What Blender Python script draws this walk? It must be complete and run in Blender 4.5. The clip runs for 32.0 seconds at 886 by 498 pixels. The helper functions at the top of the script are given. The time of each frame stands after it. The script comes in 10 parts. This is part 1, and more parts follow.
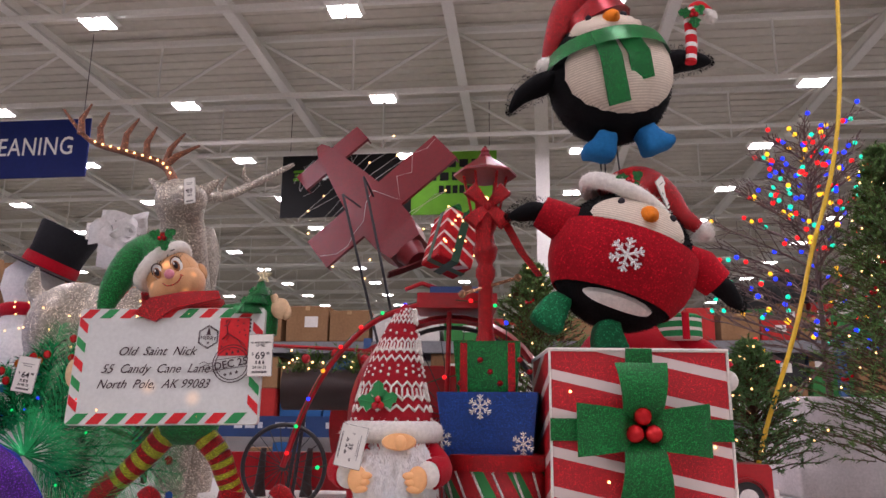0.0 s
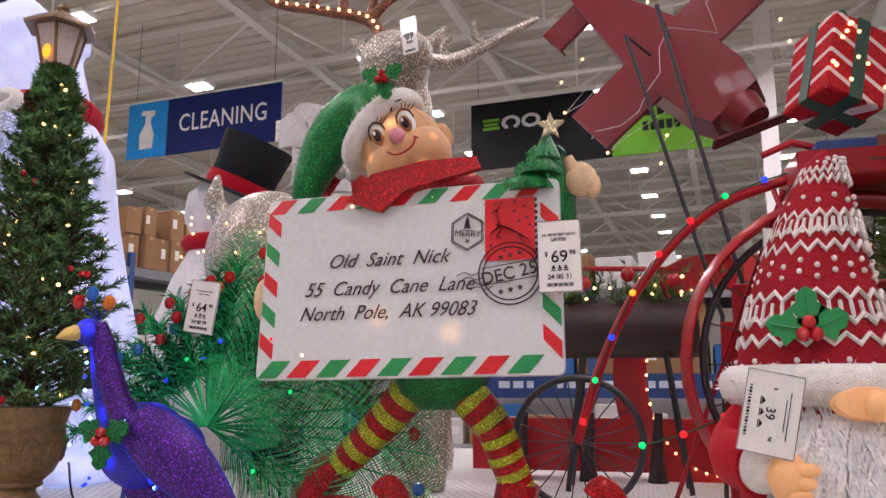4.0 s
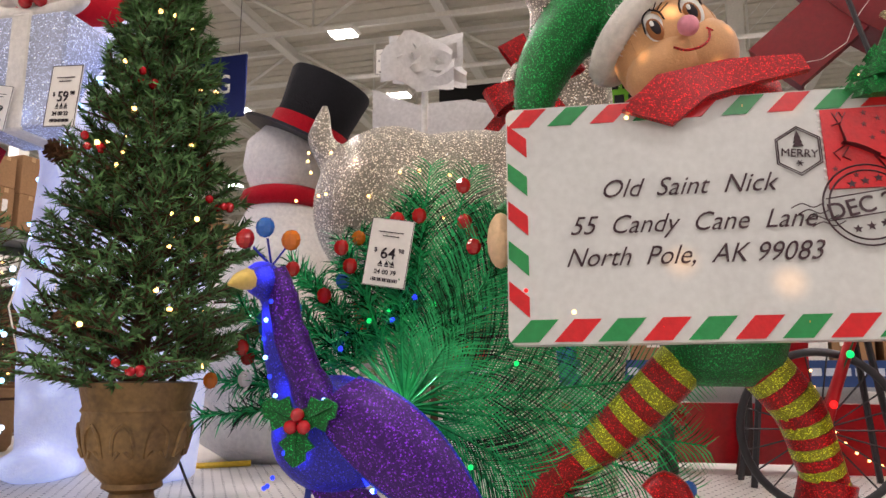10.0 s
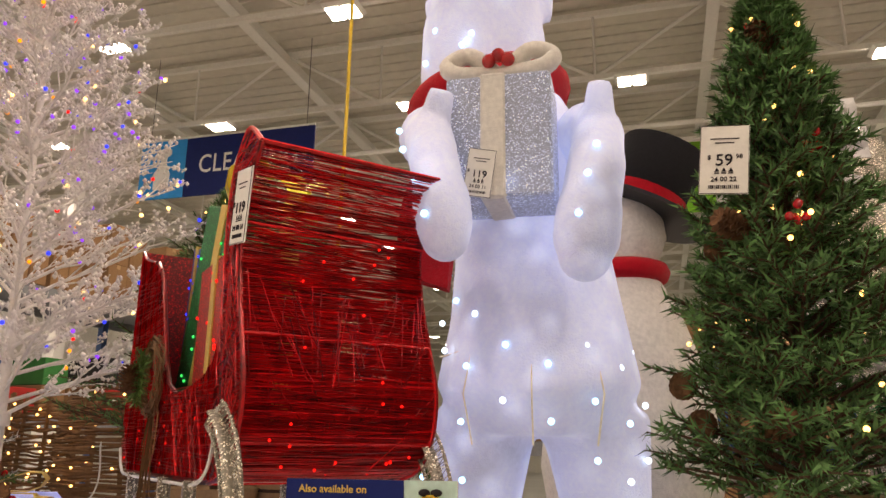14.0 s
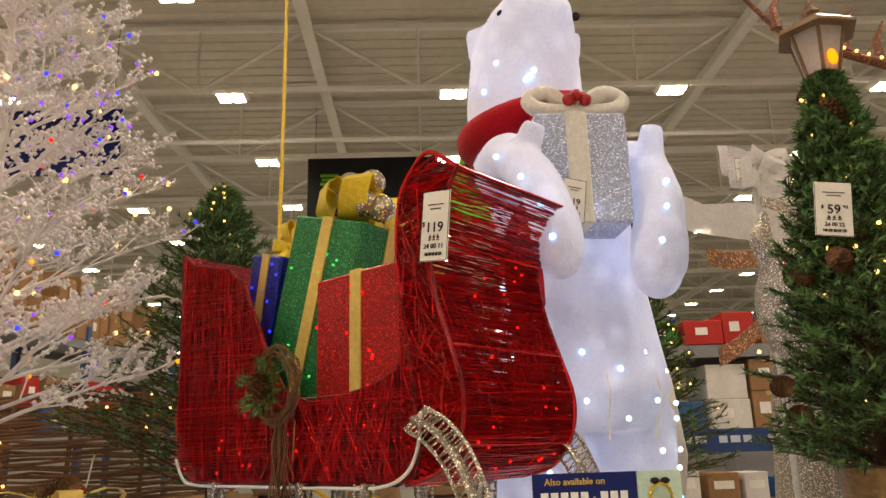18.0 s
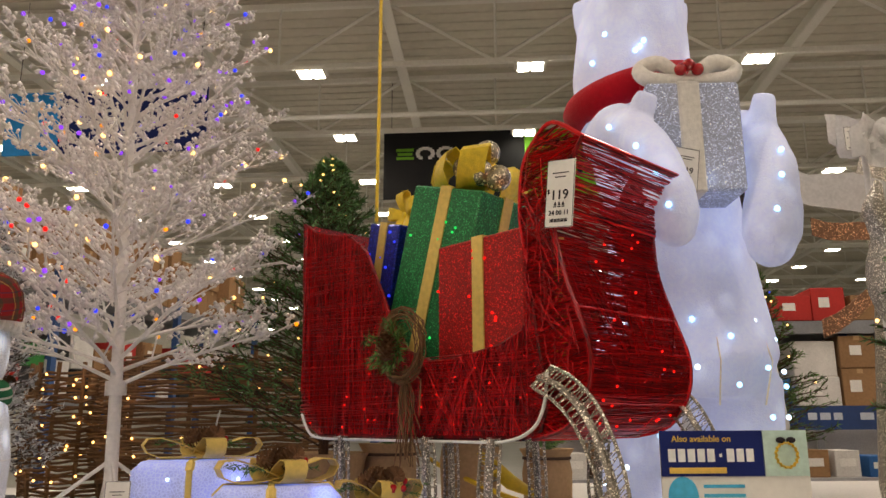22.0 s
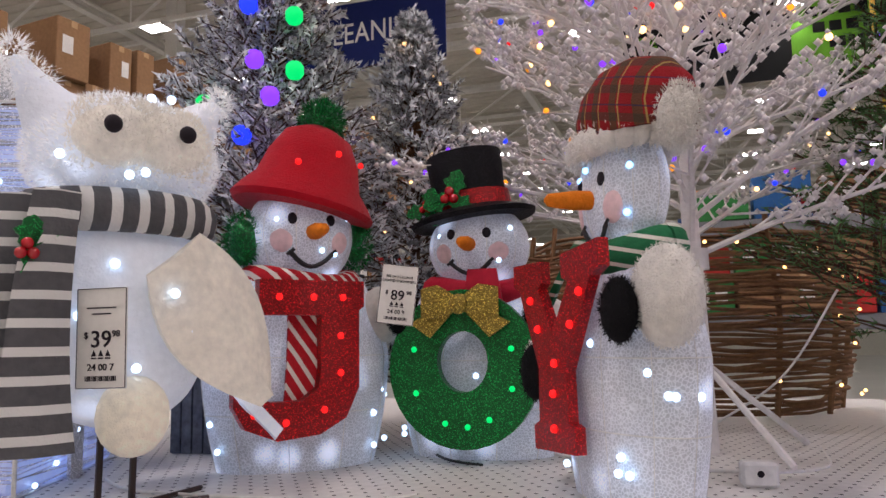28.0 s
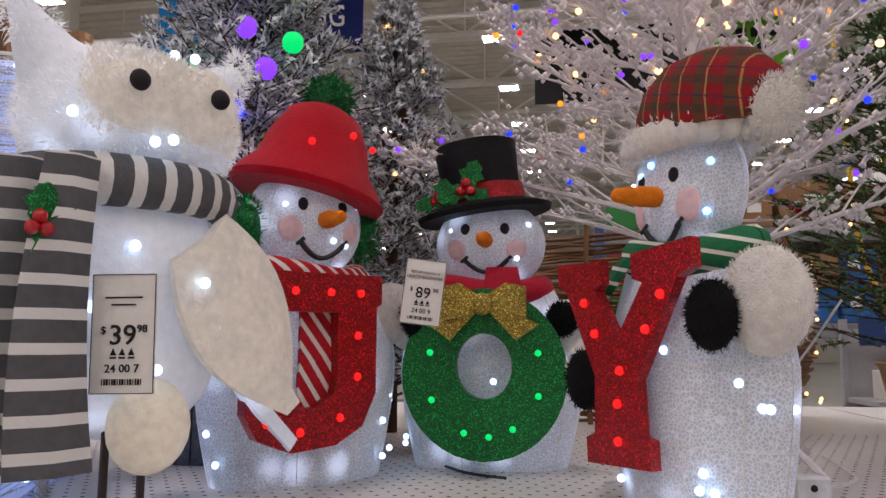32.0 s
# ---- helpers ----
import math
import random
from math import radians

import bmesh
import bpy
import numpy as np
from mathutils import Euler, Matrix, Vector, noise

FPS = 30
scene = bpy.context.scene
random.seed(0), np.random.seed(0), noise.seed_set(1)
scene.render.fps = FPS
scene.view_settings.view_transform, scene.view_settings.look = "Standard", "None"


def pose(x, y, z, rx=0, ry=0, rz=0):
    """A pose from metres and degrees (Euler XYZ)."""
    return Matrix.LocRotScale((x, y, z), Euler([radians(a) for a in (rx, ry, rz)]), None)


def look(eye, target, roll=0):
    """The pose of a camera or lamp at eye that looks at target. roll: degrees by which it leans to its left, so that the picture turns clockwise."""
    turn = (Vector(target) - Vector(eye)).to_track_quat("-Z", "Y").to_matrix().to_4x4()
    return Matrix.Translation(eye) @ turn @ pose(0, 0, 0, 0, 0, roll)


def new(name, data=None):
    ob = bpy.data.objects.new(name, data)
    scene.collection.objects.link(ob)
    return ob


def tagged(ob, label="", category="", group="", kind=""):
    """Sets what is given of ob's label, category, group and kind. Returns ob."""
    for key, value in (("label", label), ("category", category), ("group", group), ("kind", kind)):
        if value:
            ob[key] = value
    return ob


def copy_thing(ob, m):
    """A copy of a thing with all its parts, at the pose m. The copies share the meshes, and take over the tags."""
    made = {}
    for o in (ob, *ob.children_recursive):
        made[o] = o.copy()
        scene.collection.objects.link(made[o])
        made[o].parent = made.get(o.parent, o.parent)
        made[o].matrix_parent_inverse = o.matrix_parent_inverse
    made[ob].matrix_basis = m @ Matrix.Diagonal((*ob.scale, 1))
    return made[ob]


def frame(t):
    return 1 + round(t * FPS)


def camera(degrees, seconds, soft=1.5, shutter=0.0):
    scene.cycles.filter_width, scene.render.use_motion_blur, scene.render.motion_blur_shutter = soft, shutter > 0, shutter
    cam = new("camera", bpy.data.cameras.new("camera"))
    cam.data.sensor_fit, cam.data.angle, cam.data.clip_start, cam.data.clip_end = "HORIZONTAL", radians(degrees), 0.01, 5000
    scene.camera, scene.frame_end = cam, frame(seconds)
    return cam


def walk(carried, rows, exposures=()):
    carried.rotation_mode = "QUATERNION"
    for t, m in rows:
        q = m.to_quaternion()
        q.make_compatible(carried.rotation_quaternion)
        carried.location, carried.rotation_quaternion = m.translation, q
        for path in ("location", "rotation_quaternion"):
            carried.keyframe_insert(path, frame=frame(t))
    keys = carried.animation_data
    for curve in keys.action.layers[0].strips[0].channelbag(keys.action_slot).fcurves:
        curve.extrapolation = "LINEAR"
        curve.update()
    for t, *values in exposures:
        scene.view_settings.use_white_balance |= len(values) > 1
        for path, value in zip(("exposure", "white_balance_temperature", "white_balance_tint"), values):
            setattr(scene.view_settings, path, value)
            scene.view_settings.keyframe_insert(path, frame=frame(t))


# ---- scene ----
cam = camera(60.2, 32.0)
METRES, EYE, TILT, LEAN, TURN = 5.5, 1.30, 13.0, -0.5, 0.0
ROWS = [
    (0.0, 0.0, 0.0, 0.0, 0.0, 0.0, -0.0),
    (0.5, 0.0016, 0.0007, -0.0003, 0.74, -0.24, 0.27),
    (1.0, 0.0058, 0.0076, -0.0022, 1.98, -0.77, 0.76),
    (1.5, -0.0024, 0.0254, -0.0089, 3.87, -1.4, 1.39),
    (2.0, -0.0194, 0.0545, -0.0143, 6.08, -2.22, 2.06),
    (2.5, -0.0285, 0.0839, -0.0247, 9.89, -2.83, 3.22),
    (3.0, -0.0308, 0.1218, -0.0315, 15.49, -2.47, 3.86),
    (3.5, -0.0475, 0.1498, -0.0408, 17.12, -2.26, 4.01),
    (4.0, -0.0778, 0.1749, -0.0435, 13.59, -2.34, 3.62),
    (4.5, -0.098, 0.1991, -0.0506, 11.9, -1.84, 2.94),
    (6.5, -0.1403, 0.2167, -0.0525, 4.54, -2.46, 1.89),
    (7.0, -0.1433, 0.2148, -0.0513, 3.69, -2.65, 1.75),
    (7.5, -0.1473, 0.2134, -0.0511, 3.35, -2.82, 1.68),
    (8.0, -0.1547, 0.2117, -0.0515, 3.51, -3.08, 1.71),
    (8.5, -0.1616, 0.2102, -0.0522, 4.16, -3.54, 1.81),
    (9.0, -0.1681, 0.2111, -0.0551, 5.46, -3.91, 2.03),
    (9.5, -0.1758, 0.2101, -0.0562, 7.19, -3.9, 2.23),
    (10.0, -0.1879, 0.2188, -0.0587, 8.96, -3.27, 2.25),
    (10.5, -0.2038, 0.2361, -0.057, 10.99, -2.39, 2.23),
    (11.0, -0.2171, 0.2422, -0.0577, 12.84, -1.66, 2.24),
    (11.5, -0.2461, 0.2374, -0.0559, 14.67, -1.18, 2.54),
    (12.0, -0.2825, 0.2273, -0.055, 16.08, -0.67, 2.89),
    (12.5, -0.3094, 0.235, -0.0562, 16.8, 0.02, 3.34),
    (13.0, -0.3315, 0.2468, -0.0543, 16.72, 1.33, 3.32),
    (13.5, -0.355, 0.2379, -0.0517, 11.42, 2.16, 2.19),
    (14.0, -0.3771, 0.2202, -0.0494, 9.13, 1.96, 1.97),
    (14.5, -0.3924, 0.222, -0.0524, 8.09, 1.33, 1.45),
    (16.5, -0.4663, 0.2274, -0.0506, -2.15, 0.39, 0.42),
    (17.0, -0.4673, 0.2162, -0.047, -3.57, 0.41, -1.3),
    (17.5, -0.478, 0.204, -0.0437, -4.99, 0.7, -1.04),
    (18.0, -0.4992, 0.1928, -0.041, -7.61, 1.56, 0.47),
    (18.5, -0.5072, 0.1848, -0.0408, -8.97, 2.13, -0.02),
    (19.0, -0.5102, 0.1841, -0.0423, -8.13, 1.58, -0.71),
    (19.5, -0.5152, 0.1851, -0.0437, -6.49, 0.96, -0.83),
    (20.0, -0.5165, 0.185, -0.0429, -5.95, 1.38, -1.16),
    (20.5, -0.5151, 0.183, -0.0381, -6.31, 2.3, -1.38),
    (21.0, -0.5147, 0.1816, -0.0378, -5.95, 2.29, -1.16),
    (21.5, -0.5155, 0.1818, -0.0415, -4.9, 1.69, -0.68),
    (22.0, -0.5185, 0.1831, -0.0439, -2.4, -0.3, 0.22),
    (22.5, -0.5235, 0.1846, -0.0457, 3.36, -2.0, 2.02),
    (23.0, -0.5298, 0.1883, -0.0481, 8.05, -3.24, 3.33),
    (23.5, -0.5341, 0.1909, -0.0487, 11.46, -3.89, 4.06),
    (24.0, -0.5373, 0.1911, -0.049, 13.95, -4.22, 4.42),
    (24.5, -0.5389, 0.1904, -0.0495, 15.74, -4.38, 4.72),
    (25.0, -0.5416, 0.1901, -0.0494, 17.45, -4.51, 5.06),
    (25.5, -0.5539, 0.1965, -0.0527, 18.88, -4.65, 5.59),
    (26.0, -0.5735, 0.2223, -0.0589, 22.29, -4.79, 6.33),
    (26.5, -0.5973, 0.2449, -0.0651, 24.56, -5.09, 7.17),
    (29.0, -0.7281, 0.3123, -0.0815, 4.76, -6.8, 2.42),
    (29.5, -0.7309, 0.3123, -0.0814, 3.65, -7.14, 2.2),
    (30.0, -0.7303, 0.3114, -0.0803, 3.74, -6.93, 2.08),
    (30.5, -0.7321, 0.3102, -0.0789, 4.49, -6.51, 2.11),
    (31.0, -0.7351, 0.3106, -0.0793, 4.82, -6.27, 1.94),
    (31.5, -0.7364, 0.3115, -0.0797, 4.75, -6.16, 1.62),
    (32.0, -0.7378, 0.3116, -0.0802, 4.12, -6.17, 1.19),
]
PATH = [(t, pose(0, 0, EYE, TILT, LEAN, TURN) @ pose(METRES * x, METRES * y, METRES * z, 90 + pitch, roll, yaw)) for t, x, y, z, yaw, pitch, roll in ROWS]
PATH.append((28.5, look((-3.953, 1.755, 1.216), (-4.212, 3.725, 1.445), -0.8)))
PATH.sort(key=lambda row: row[0])
walk(cam, PATH, exposures=[
    (0.0, 0.21, 5850, 22), (2.0, 0.28, 5850, 22), (4.0, 0.40, 5900, 20), (7.0, 0.47, 6150, 18), (9.0, 0.50, 6200, 15), (11.0, 0.43, 6550, 12), (13.0, 0.28, 7300, 12),
    (17.0, 0.25, 8000, 9), (20.0, 0.11, 7700, 5), (22.0, -0.02, 7200, 7), (24.0, -0.14, 6800, 8), (26.0, 0.02, 6350, 13), (29.0, -0.03, 6000, 15), (32.0, -0.08, 6050, 15)])

# ---- world and light ----
world = bpy.data.worlds.new("world")
scene.world = world
world.use_nodes = True
world.node_tree.nodes["Background"].inputs["Color"].default_value = (0.9, 0.95, 1.0, 1)
world.node_tree.nodes["Background"].inputs["Strength"].default_value = 0.02

HALL = Matrix.Rotation(radians(-6.2), 4, "Z")
LAMP_U = [-2.32 + 3.43 * k for k in range(-5, 6)]
LAMP_V = [-5.0 + 2.78 * k for k in range(0, 19)]
LAMP_Z = 6.6
LAMP_POWER = 95.0


def area_lamp(u, v):
    data = bpy.data.lights.new("high_bay_light", "AREA")
    data.shape, data.size, data.size_y = "RECTANGLE", 0.55, 0.35
    data.energy, data.color = LAMP_POWER, (1.0, 0.868, 0.84)
    ob = new("high_bay_light", data)
    ob.matrix_world = HALL @ Matrix.Translation((u, v, LAMP_Z - 0.06))


for u in LAMP_U[2:9:2]:
    for v in LAMP_V[0:8:2]:
        area_lamp(u, v)

# ---- materials ----
MATS = {}


def mat(name, col, rough=0.5, metal=0.0, var=0.12, s1=5.0, s2=90.0, bump=0.15, bs=180.0, emit=0.0, ecol=None,
        sheen=0.0, coat=0.0, glit=0.0, gs=760.0, island=0.0, alpha=1.0, trans=0.0, sub=0.0):
    if name in MATS:
        return MATS[name]
    m = bpy.data.materials.new(name)
    m.use_nodes = True
    nt = m.node_tree
    n, l = nt.nodes, nt.links
    p = n["Principled BSDF"]
    tc = n.new("ShaderNodeTexCoord")

    def noisy(scale, detail):
        t = n.new("ShaderNodeTexNoise")
        t.inputs["Scale"].default_value, t.inputs["Detail"].default_value = scale, detail
        l.new(tc.outputs["Object"], t.inputs["Vector"])
        return t.outputs["Fac"]

    def arith(op, a, b):
        k = n.new("ShaderNodeMath")
        k.operation = op
        for i, v in enumerate((a, b)):
            if isinstance(v, (int, float)):
                k.inputs[i].default_value = v
            else:
                l.new(v, k.inputs[i])
        return k.outputs[0]

    total = arith("ADD", noisy(s1, 4.0), noisy(s2, 3.0))
    if island:
        geo = n.new("ShaderNodeNewGeometry")
        total = arith("ADD", total, arith("MULTIPLY", arith("SUBTRACT", geo.outputs["Random Per Island"], 0.5), island))
    value = arith("ADD", arith("MULTIPLY", arith("SUBTRACT", total, 1.0), var * 4.0), 1.0)
    if glit:
        vo = n.new("ShaderNodeTexVoronoi")
        vo.inputs["Scale"].default_value = gs
        l.new(tc.outputs["Object"], vo.inputs["Vector"])
        sep = n.new("ShaderNodeSeparateColor")
        l.new(vo.outputs["Color"], sep.inputs[0])
        # sparkle is painted: a few flakes get a much brighter base colour
        spark = arith("POWER", sep.outputs[0], 9.0)
        value = arith("MULTIPLY", value, arith("ADD", 1.0 - 0.5 * glit, arith("MULTIPLY", spark, 5.0 * glit)))
    mixer = n.new("ShaderNodeVectorMath")
    mixer.operation = "SCALE"
    mixer.inputs[0].default_value = col[:3]
    l.new(value, mixer.inputs["Scale"])
    l.new(mixer.outputs[0], p.inputs["Base Color"])
    p.inputs["Roughness"].default_value, p.inputs["Metallic"].default_value = rough, metal
    if rough >= 0.55 and metal == 0.0:
        p.inputs["Specular IOR Level"].default_value = 0.2
    b = n.new("ShaderNodeBump")
    b.inputs["Strength"].default_value, b.inputs["Distance"].default_value = bump, 0.004
    if glit:
        l.new(sep.outputs[1], b.inputs["Height"])
    else:
        l.new(noisy(bs, 3.0), b.inputs["Height"])
    l.new(b.outputs[0], p.inputs["Normal"])
    p.inputs["Sheen Weight"].default_value, p.inputs["Coat Weight"].default_value = sheen, coat
    p.inputs["Alpha"].default_value = alpha
    p.inputs["Transmission Weight"].default_value = trans
    if emit:
        p.inputs["Emission Color"].default_value = (*(ecol or col)[:3], 1)
        p.inputs["Emission Strength"].default_value = emit
    MATS[name] = m
    return m


def lit_cloth(name, col, inner, glow, cell=3.2, spots=9.0, spot_glow=0.6, web=0.0, reach=0.42, edge=0.72, glit=0.0, bump=0.5):
    """Thin cloth or mesh, unevenly glowing: emission stands in for small lamps inside."""
    m = mat(name, col, rough=0.45 if glit else 0.85, var=0.06, bump=0.9 if glit else bump, bs=260, sheen=0.0 if glit else 0.3, glit=glit, gs=520)
    nt = m.node_tree
    n, l = nt.nodes, nt.links
    tc = n.new("ShaderNodeTexCoord")
    t = n.new("ShaderNodeTexNoise")
    t.inputs["Scale"].default_value, t.inputs["Detail"].default_value = cell, 2.0
    l.new(tc.outputs["Object"], t.inputs["Vector"])
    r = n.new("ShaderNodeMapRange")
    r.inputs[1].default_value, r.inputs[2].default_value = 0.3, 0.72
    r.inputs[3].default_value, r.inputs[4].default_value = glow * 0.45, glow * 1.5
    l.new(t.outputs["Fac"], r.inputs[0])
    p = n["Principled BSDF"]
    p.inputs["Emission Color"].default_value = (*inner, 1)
    # round spots of emission in place of single lamps behind the cloth
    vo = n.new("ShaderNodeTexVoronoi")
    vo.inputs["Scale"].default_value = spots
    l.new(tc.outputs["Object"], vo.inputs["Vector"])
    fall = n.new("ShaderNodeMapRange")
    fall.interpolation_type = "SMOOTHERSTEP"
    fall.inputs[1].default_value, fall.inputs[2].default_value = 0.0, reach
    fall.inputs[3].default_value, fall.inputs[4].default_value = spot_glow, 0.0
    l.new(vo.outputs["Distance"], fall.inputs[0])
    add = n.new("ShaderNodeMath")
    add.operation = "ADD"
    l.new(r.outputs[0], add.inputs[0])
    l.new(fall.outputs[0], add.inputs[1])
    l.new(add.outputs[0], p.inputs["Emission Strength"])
    if web:
        cell_edge = n.new("ShaderNodeTexVoronoi")
        cell_edge.feature = "DISTANCE_TO_EDGE"
        cell_edge.inputs["Scale"].default_value = web
        l.new(tc.outputs["Object"], cell_edge.inputs["Vector"])
        lines = n.new("ShaderNodeMapRange")
        lines.inputs[1].default_value, lines.inputs[2].default_value = 0.02, 0.16
        lines.inputs[3].default_value, lines.inputs[4].default_value = 1.0, edge
        l.new(cell_edge.outputs["Distance"], lines.inputs[0])
        sc = n.new("ShaderNodeVectorMath")
        sc.operation = "SCALE"
        l.new(p.inputs["Base Color"].links[0].from_socket, sc.inputs[0])
        l.new(lines.outputs[0], sc.inputs["Scale"])
        l.new(sc.outputs[0], p.inputs["Base Color"])
    return m


def striped(name, col_a, col_b, axis, period, share=0.5, rough=0.8, slant=0.0, glit=False, bump=0.3):
    """Printed or woven stripes across an axis, at real size."""
    if name in MATS:
        return MATS[name]
    m = mat(name, col_a, rough=rough, bump=bump, glit=0.5 if glit else 0.0)
    nt = m.node_tree
    n, l = nt.nodes, nt.links
    tc = n.new("ShaderNodeTexCoord")
    dot = n.new("ShaderNodeVectorMath")
    dot.operation = "DOT_PRODUCT"
    l.new(tc.outputs["Object"], dot.inputs[0])
    v = Vector(axis) / period
    dot.inputs[1].default_value = v
    fr = n.new("ShaderNodeMath")
    fr.operation = "FRACT"
    l.new(dot.outputs["Value"], fr.inputs[0])
    lt = n.new("ShaderNodeMath")
    lt.operation = "LESS_THAN"
    lt.inputs[1].default_value = share
    l.new(fr.outputs[0], lt.inputs[0])
    p = n["Principled BSDF"]
    old = p.inputs["Base Color"].links[0].from_socket
    mx = n.new("ShaderNodeMix")
    mx.data_type = "RGBA"
    l.new(lt.outputs[0], mx.inputs["Factor"])
    l.new(old, mx.inputs["A"])
    mx.inputs["B"].default_value = (*col_b, 1)
    l.new(mx.outputs["Result"], p.inputs["Base Color"])
    return m


M_CONC = mat("concrete_floor", (0.50, 0.48, 0.45), rough=0.4, var=0.1, s1=0.6, s2=20)
M_DECK = mat("painted_roof_deck", (0.66, 0.62, 0.54), rough=0.7, var=0.06, s1=0.3, s2=8)
M_STEEL = mat("painted_steel", (0.82, 0.80, 0.75), rough=0.55, var=0.06, s1=0.5, s2=30)
M_WALL = mat("wall_panel", (0.62, 0.59, 0.53), rough=0.8, var=0.06, s1=0.4, s2=10)
M_CARD = mat("cardboard", (0.29, 0.165, 0.08), rough=0.85, var=0.12, s1=3, s2=40, island=0.5)
M_TAPE = mat("white_label", (0.75, 0.73, 0.68), rough=0.5)
M_DARK = mat("dark_steel", (0.03, 0.03, 0.035), rough=0.45)
M_RACKBEAM = mat("rack_grey_beam", (0.20, 0.205, 0.215), rough=0.5)
M_RACKBLUE = mat("rack_blue_post", (0.03, 0.08, 0.22), rough=0.5)
M_PEG = mat("white_perforated_steel", (0.72, 0.70, 0.66), rough=0.45, var=0.08, s1=2, s2=60)
M_HOLE = mat("hole_black", (0.02, 0.02, 0.02), rough=0.9)
M_EDGE = mat("worn_brown_edge", (0.06, 0.04, 0.025), rough=0.6, var=0.3, s1=10, s2=150)
M_NAVY = mat("navy_banner", (0.008, 0.018, 0.13), rough=0.55, var=0.08, s1=0.8, s2=15)
M_SKY = mat("light_blue_banner", (0.02, 0.30, 0.75), rough=0.55, var=0.08, s1=0.8, s2=15)
M_BLACKB = mat("black_banner", (0.012, 0.012, 0.013), rough=0.6, var=0.2, s1=0.8)
M_LIME = mat("lime_banner", (0.16, 0.42, 0.03), rough=0.6)
M_WHITE = mat("white_print", (0.82, 0.82, 0.80), rough=0.6)
M_INK = mat("black_print", (0.02, 0.015, 0.02), rough=0.6)
M_TAG = mat("tag_card", (0.80, 0.78, 0.72), rough=0.35, var=0.04, coat=0.3)
M_LAMPG = mat("high_bay_diffuser", (1, 1, 1), emit=21.0, ecol=(1.0, 0.95, 0.85))
M_YCORD = mat("yellow_cord", (0.72, 0.48, 0.02), rough=0.45)
M_BLKCORD = mat("black_cord", (0.02, 0.02, 0.02), rough=0.5)
M_GRNCORD = mat("green_wire", (0.02, 0.08, 0.03), rough=0.5)
M_WIRE = mat("white_wire", (0.75, 0.74, 0.70), rough=0.5)
M_SILVERBALL = mat("silver_ball", (0.62, 0.60, 0.52), rough=0.3, metal=0.6, glit=0.3)
G_RED = mat("red_glitter", (0.44, 0.005, 0.008), rough=0.35, metal=0.25, glit=0.8, bump=0.9)
G_GREEN = mat("green_glitter", (0.006, 0.19, 0.036), rough=0.35, metal=0.25, glit=0.8, bump=0.9)
G_LIME = mat("lime_glitter", (0.45, 0.50, 0.02), rough=0.35, metal=0.25, glit=0.7, bump=0.9)
G_GOLD = mat("gold_glitter", (0.50, 0.36, 0.06), rough=0.35, metal=0.4, glit=0.8, bump=0.9)
G_SILVER = mat("champagne_glitter", (0.50, 0.45, 0.36), rough=0.35, metal=0.35, glit=0.9, bump=1.0, gs=420)
G_ROSE = mat("rose_gold_glitter", (0.48, 0.24, 0.13), rough=0.4, metal=0.3, glit=0.8, bump=0.9, gs=300)
G_BLUE = mat("blue_glitter", (0.008, 0.06, 0.30), rough=0.4, metal=0.2, glit=0.6, bump=0.8)
G_WHITE = mat("white_glitter", (0.80, 0.79, 0.76), rough=0.5, glit=0.5, bump=0.8)
G_BLACK = mat("black_glitter", (0.006, 0.006, 0.008), rough=0.6, glit=0.9, bump=0.8)
M_FLEECE = mat("white_fleece", (0.84, 0.81, 0.74), rough=0.95, bump=0.9, bs=420, sheen=0.5)
# faint even emission brightens this fleece as if lit from inside
M_CREAM = mat("glowing_cream_fleece", (0.88, 0.80, 0.62), rough=0.95, bump=0.6, bs=420, sheen=0.5, emit=0.10, ecol=(1.0, 0.92, 0.78))
M_REDF = mat("red_felt", (0.46, 0.003, 0.014), rough=0.9, bump=0.7, bs=380, sheen=0.1)
M_REDP = mat("red_painted_metal", (0.17, 0.003, 0.009), rough=0.32, var=0.15, s1=8, bump=0.08, coat=0.1)
M_REDB = mat("bright_red_metal", (0.40, 0.006, 0.012), rough=0.3, var=0.15, s1=8, bump=0.06, coat=0.2)
M_BLKFUR = mat("black_tinsel", (0.0035, 0.0035, 0.0045), rough=0.85, glit=0.35, gs=600, bump=1.0)
# orange emission imitates warm lamp light in face, nose and hands
M_SKIN = mat("glowing_skin_fabric", (0.72, 0.40, 0.19), rough=0.6, var=0.05, s1=20, emit=0.12, ecol=(1.0, 0.45, 0.12))
M_ORANGE = mat("orange_felt", (0.80, 0.22, 0.01), rough=0.85, bump=0.6, bs=300)
M_BEARD = mat("white_beard_fur", (0.92, 0.91, 0.89), rough=0.9, var=0.08, bump=0.6, bs=90, sheen=0.2)
M_BEARD.node_tree.nodes["Principled BSDF"].inputs["Subsurface Weight"].default_value = 0.6
M_BEARD.node_tree.nodes["Principled BSDF"].inputs["Subsurface Radius"].default_value = (0.02, 0.018, 0.016)
M_PRED = mat("red_print", (0.60, 0.015, 0.02), rough=0.3)
M_PGREEN = mat("green_print", (0.02, 0.26, 0.07), rough=0.3)
M_PINE = mat("pine_needles", (0.085, 0.18, 0.058), rough=0.55, var=0.25, island=1.2, bump=0.0)
M_PINE2 = mat("fresh_pine_needles", (0.10, 0.19, 0.05), rough=0.55, var=0.25, island=1.2, bump=0.0)
M_FLOCK = mat("flocked_needles", (0.60, 0.62, 0.64), rough=0.9, var=0.25, s1=30, island=1.4, bump=0.0)
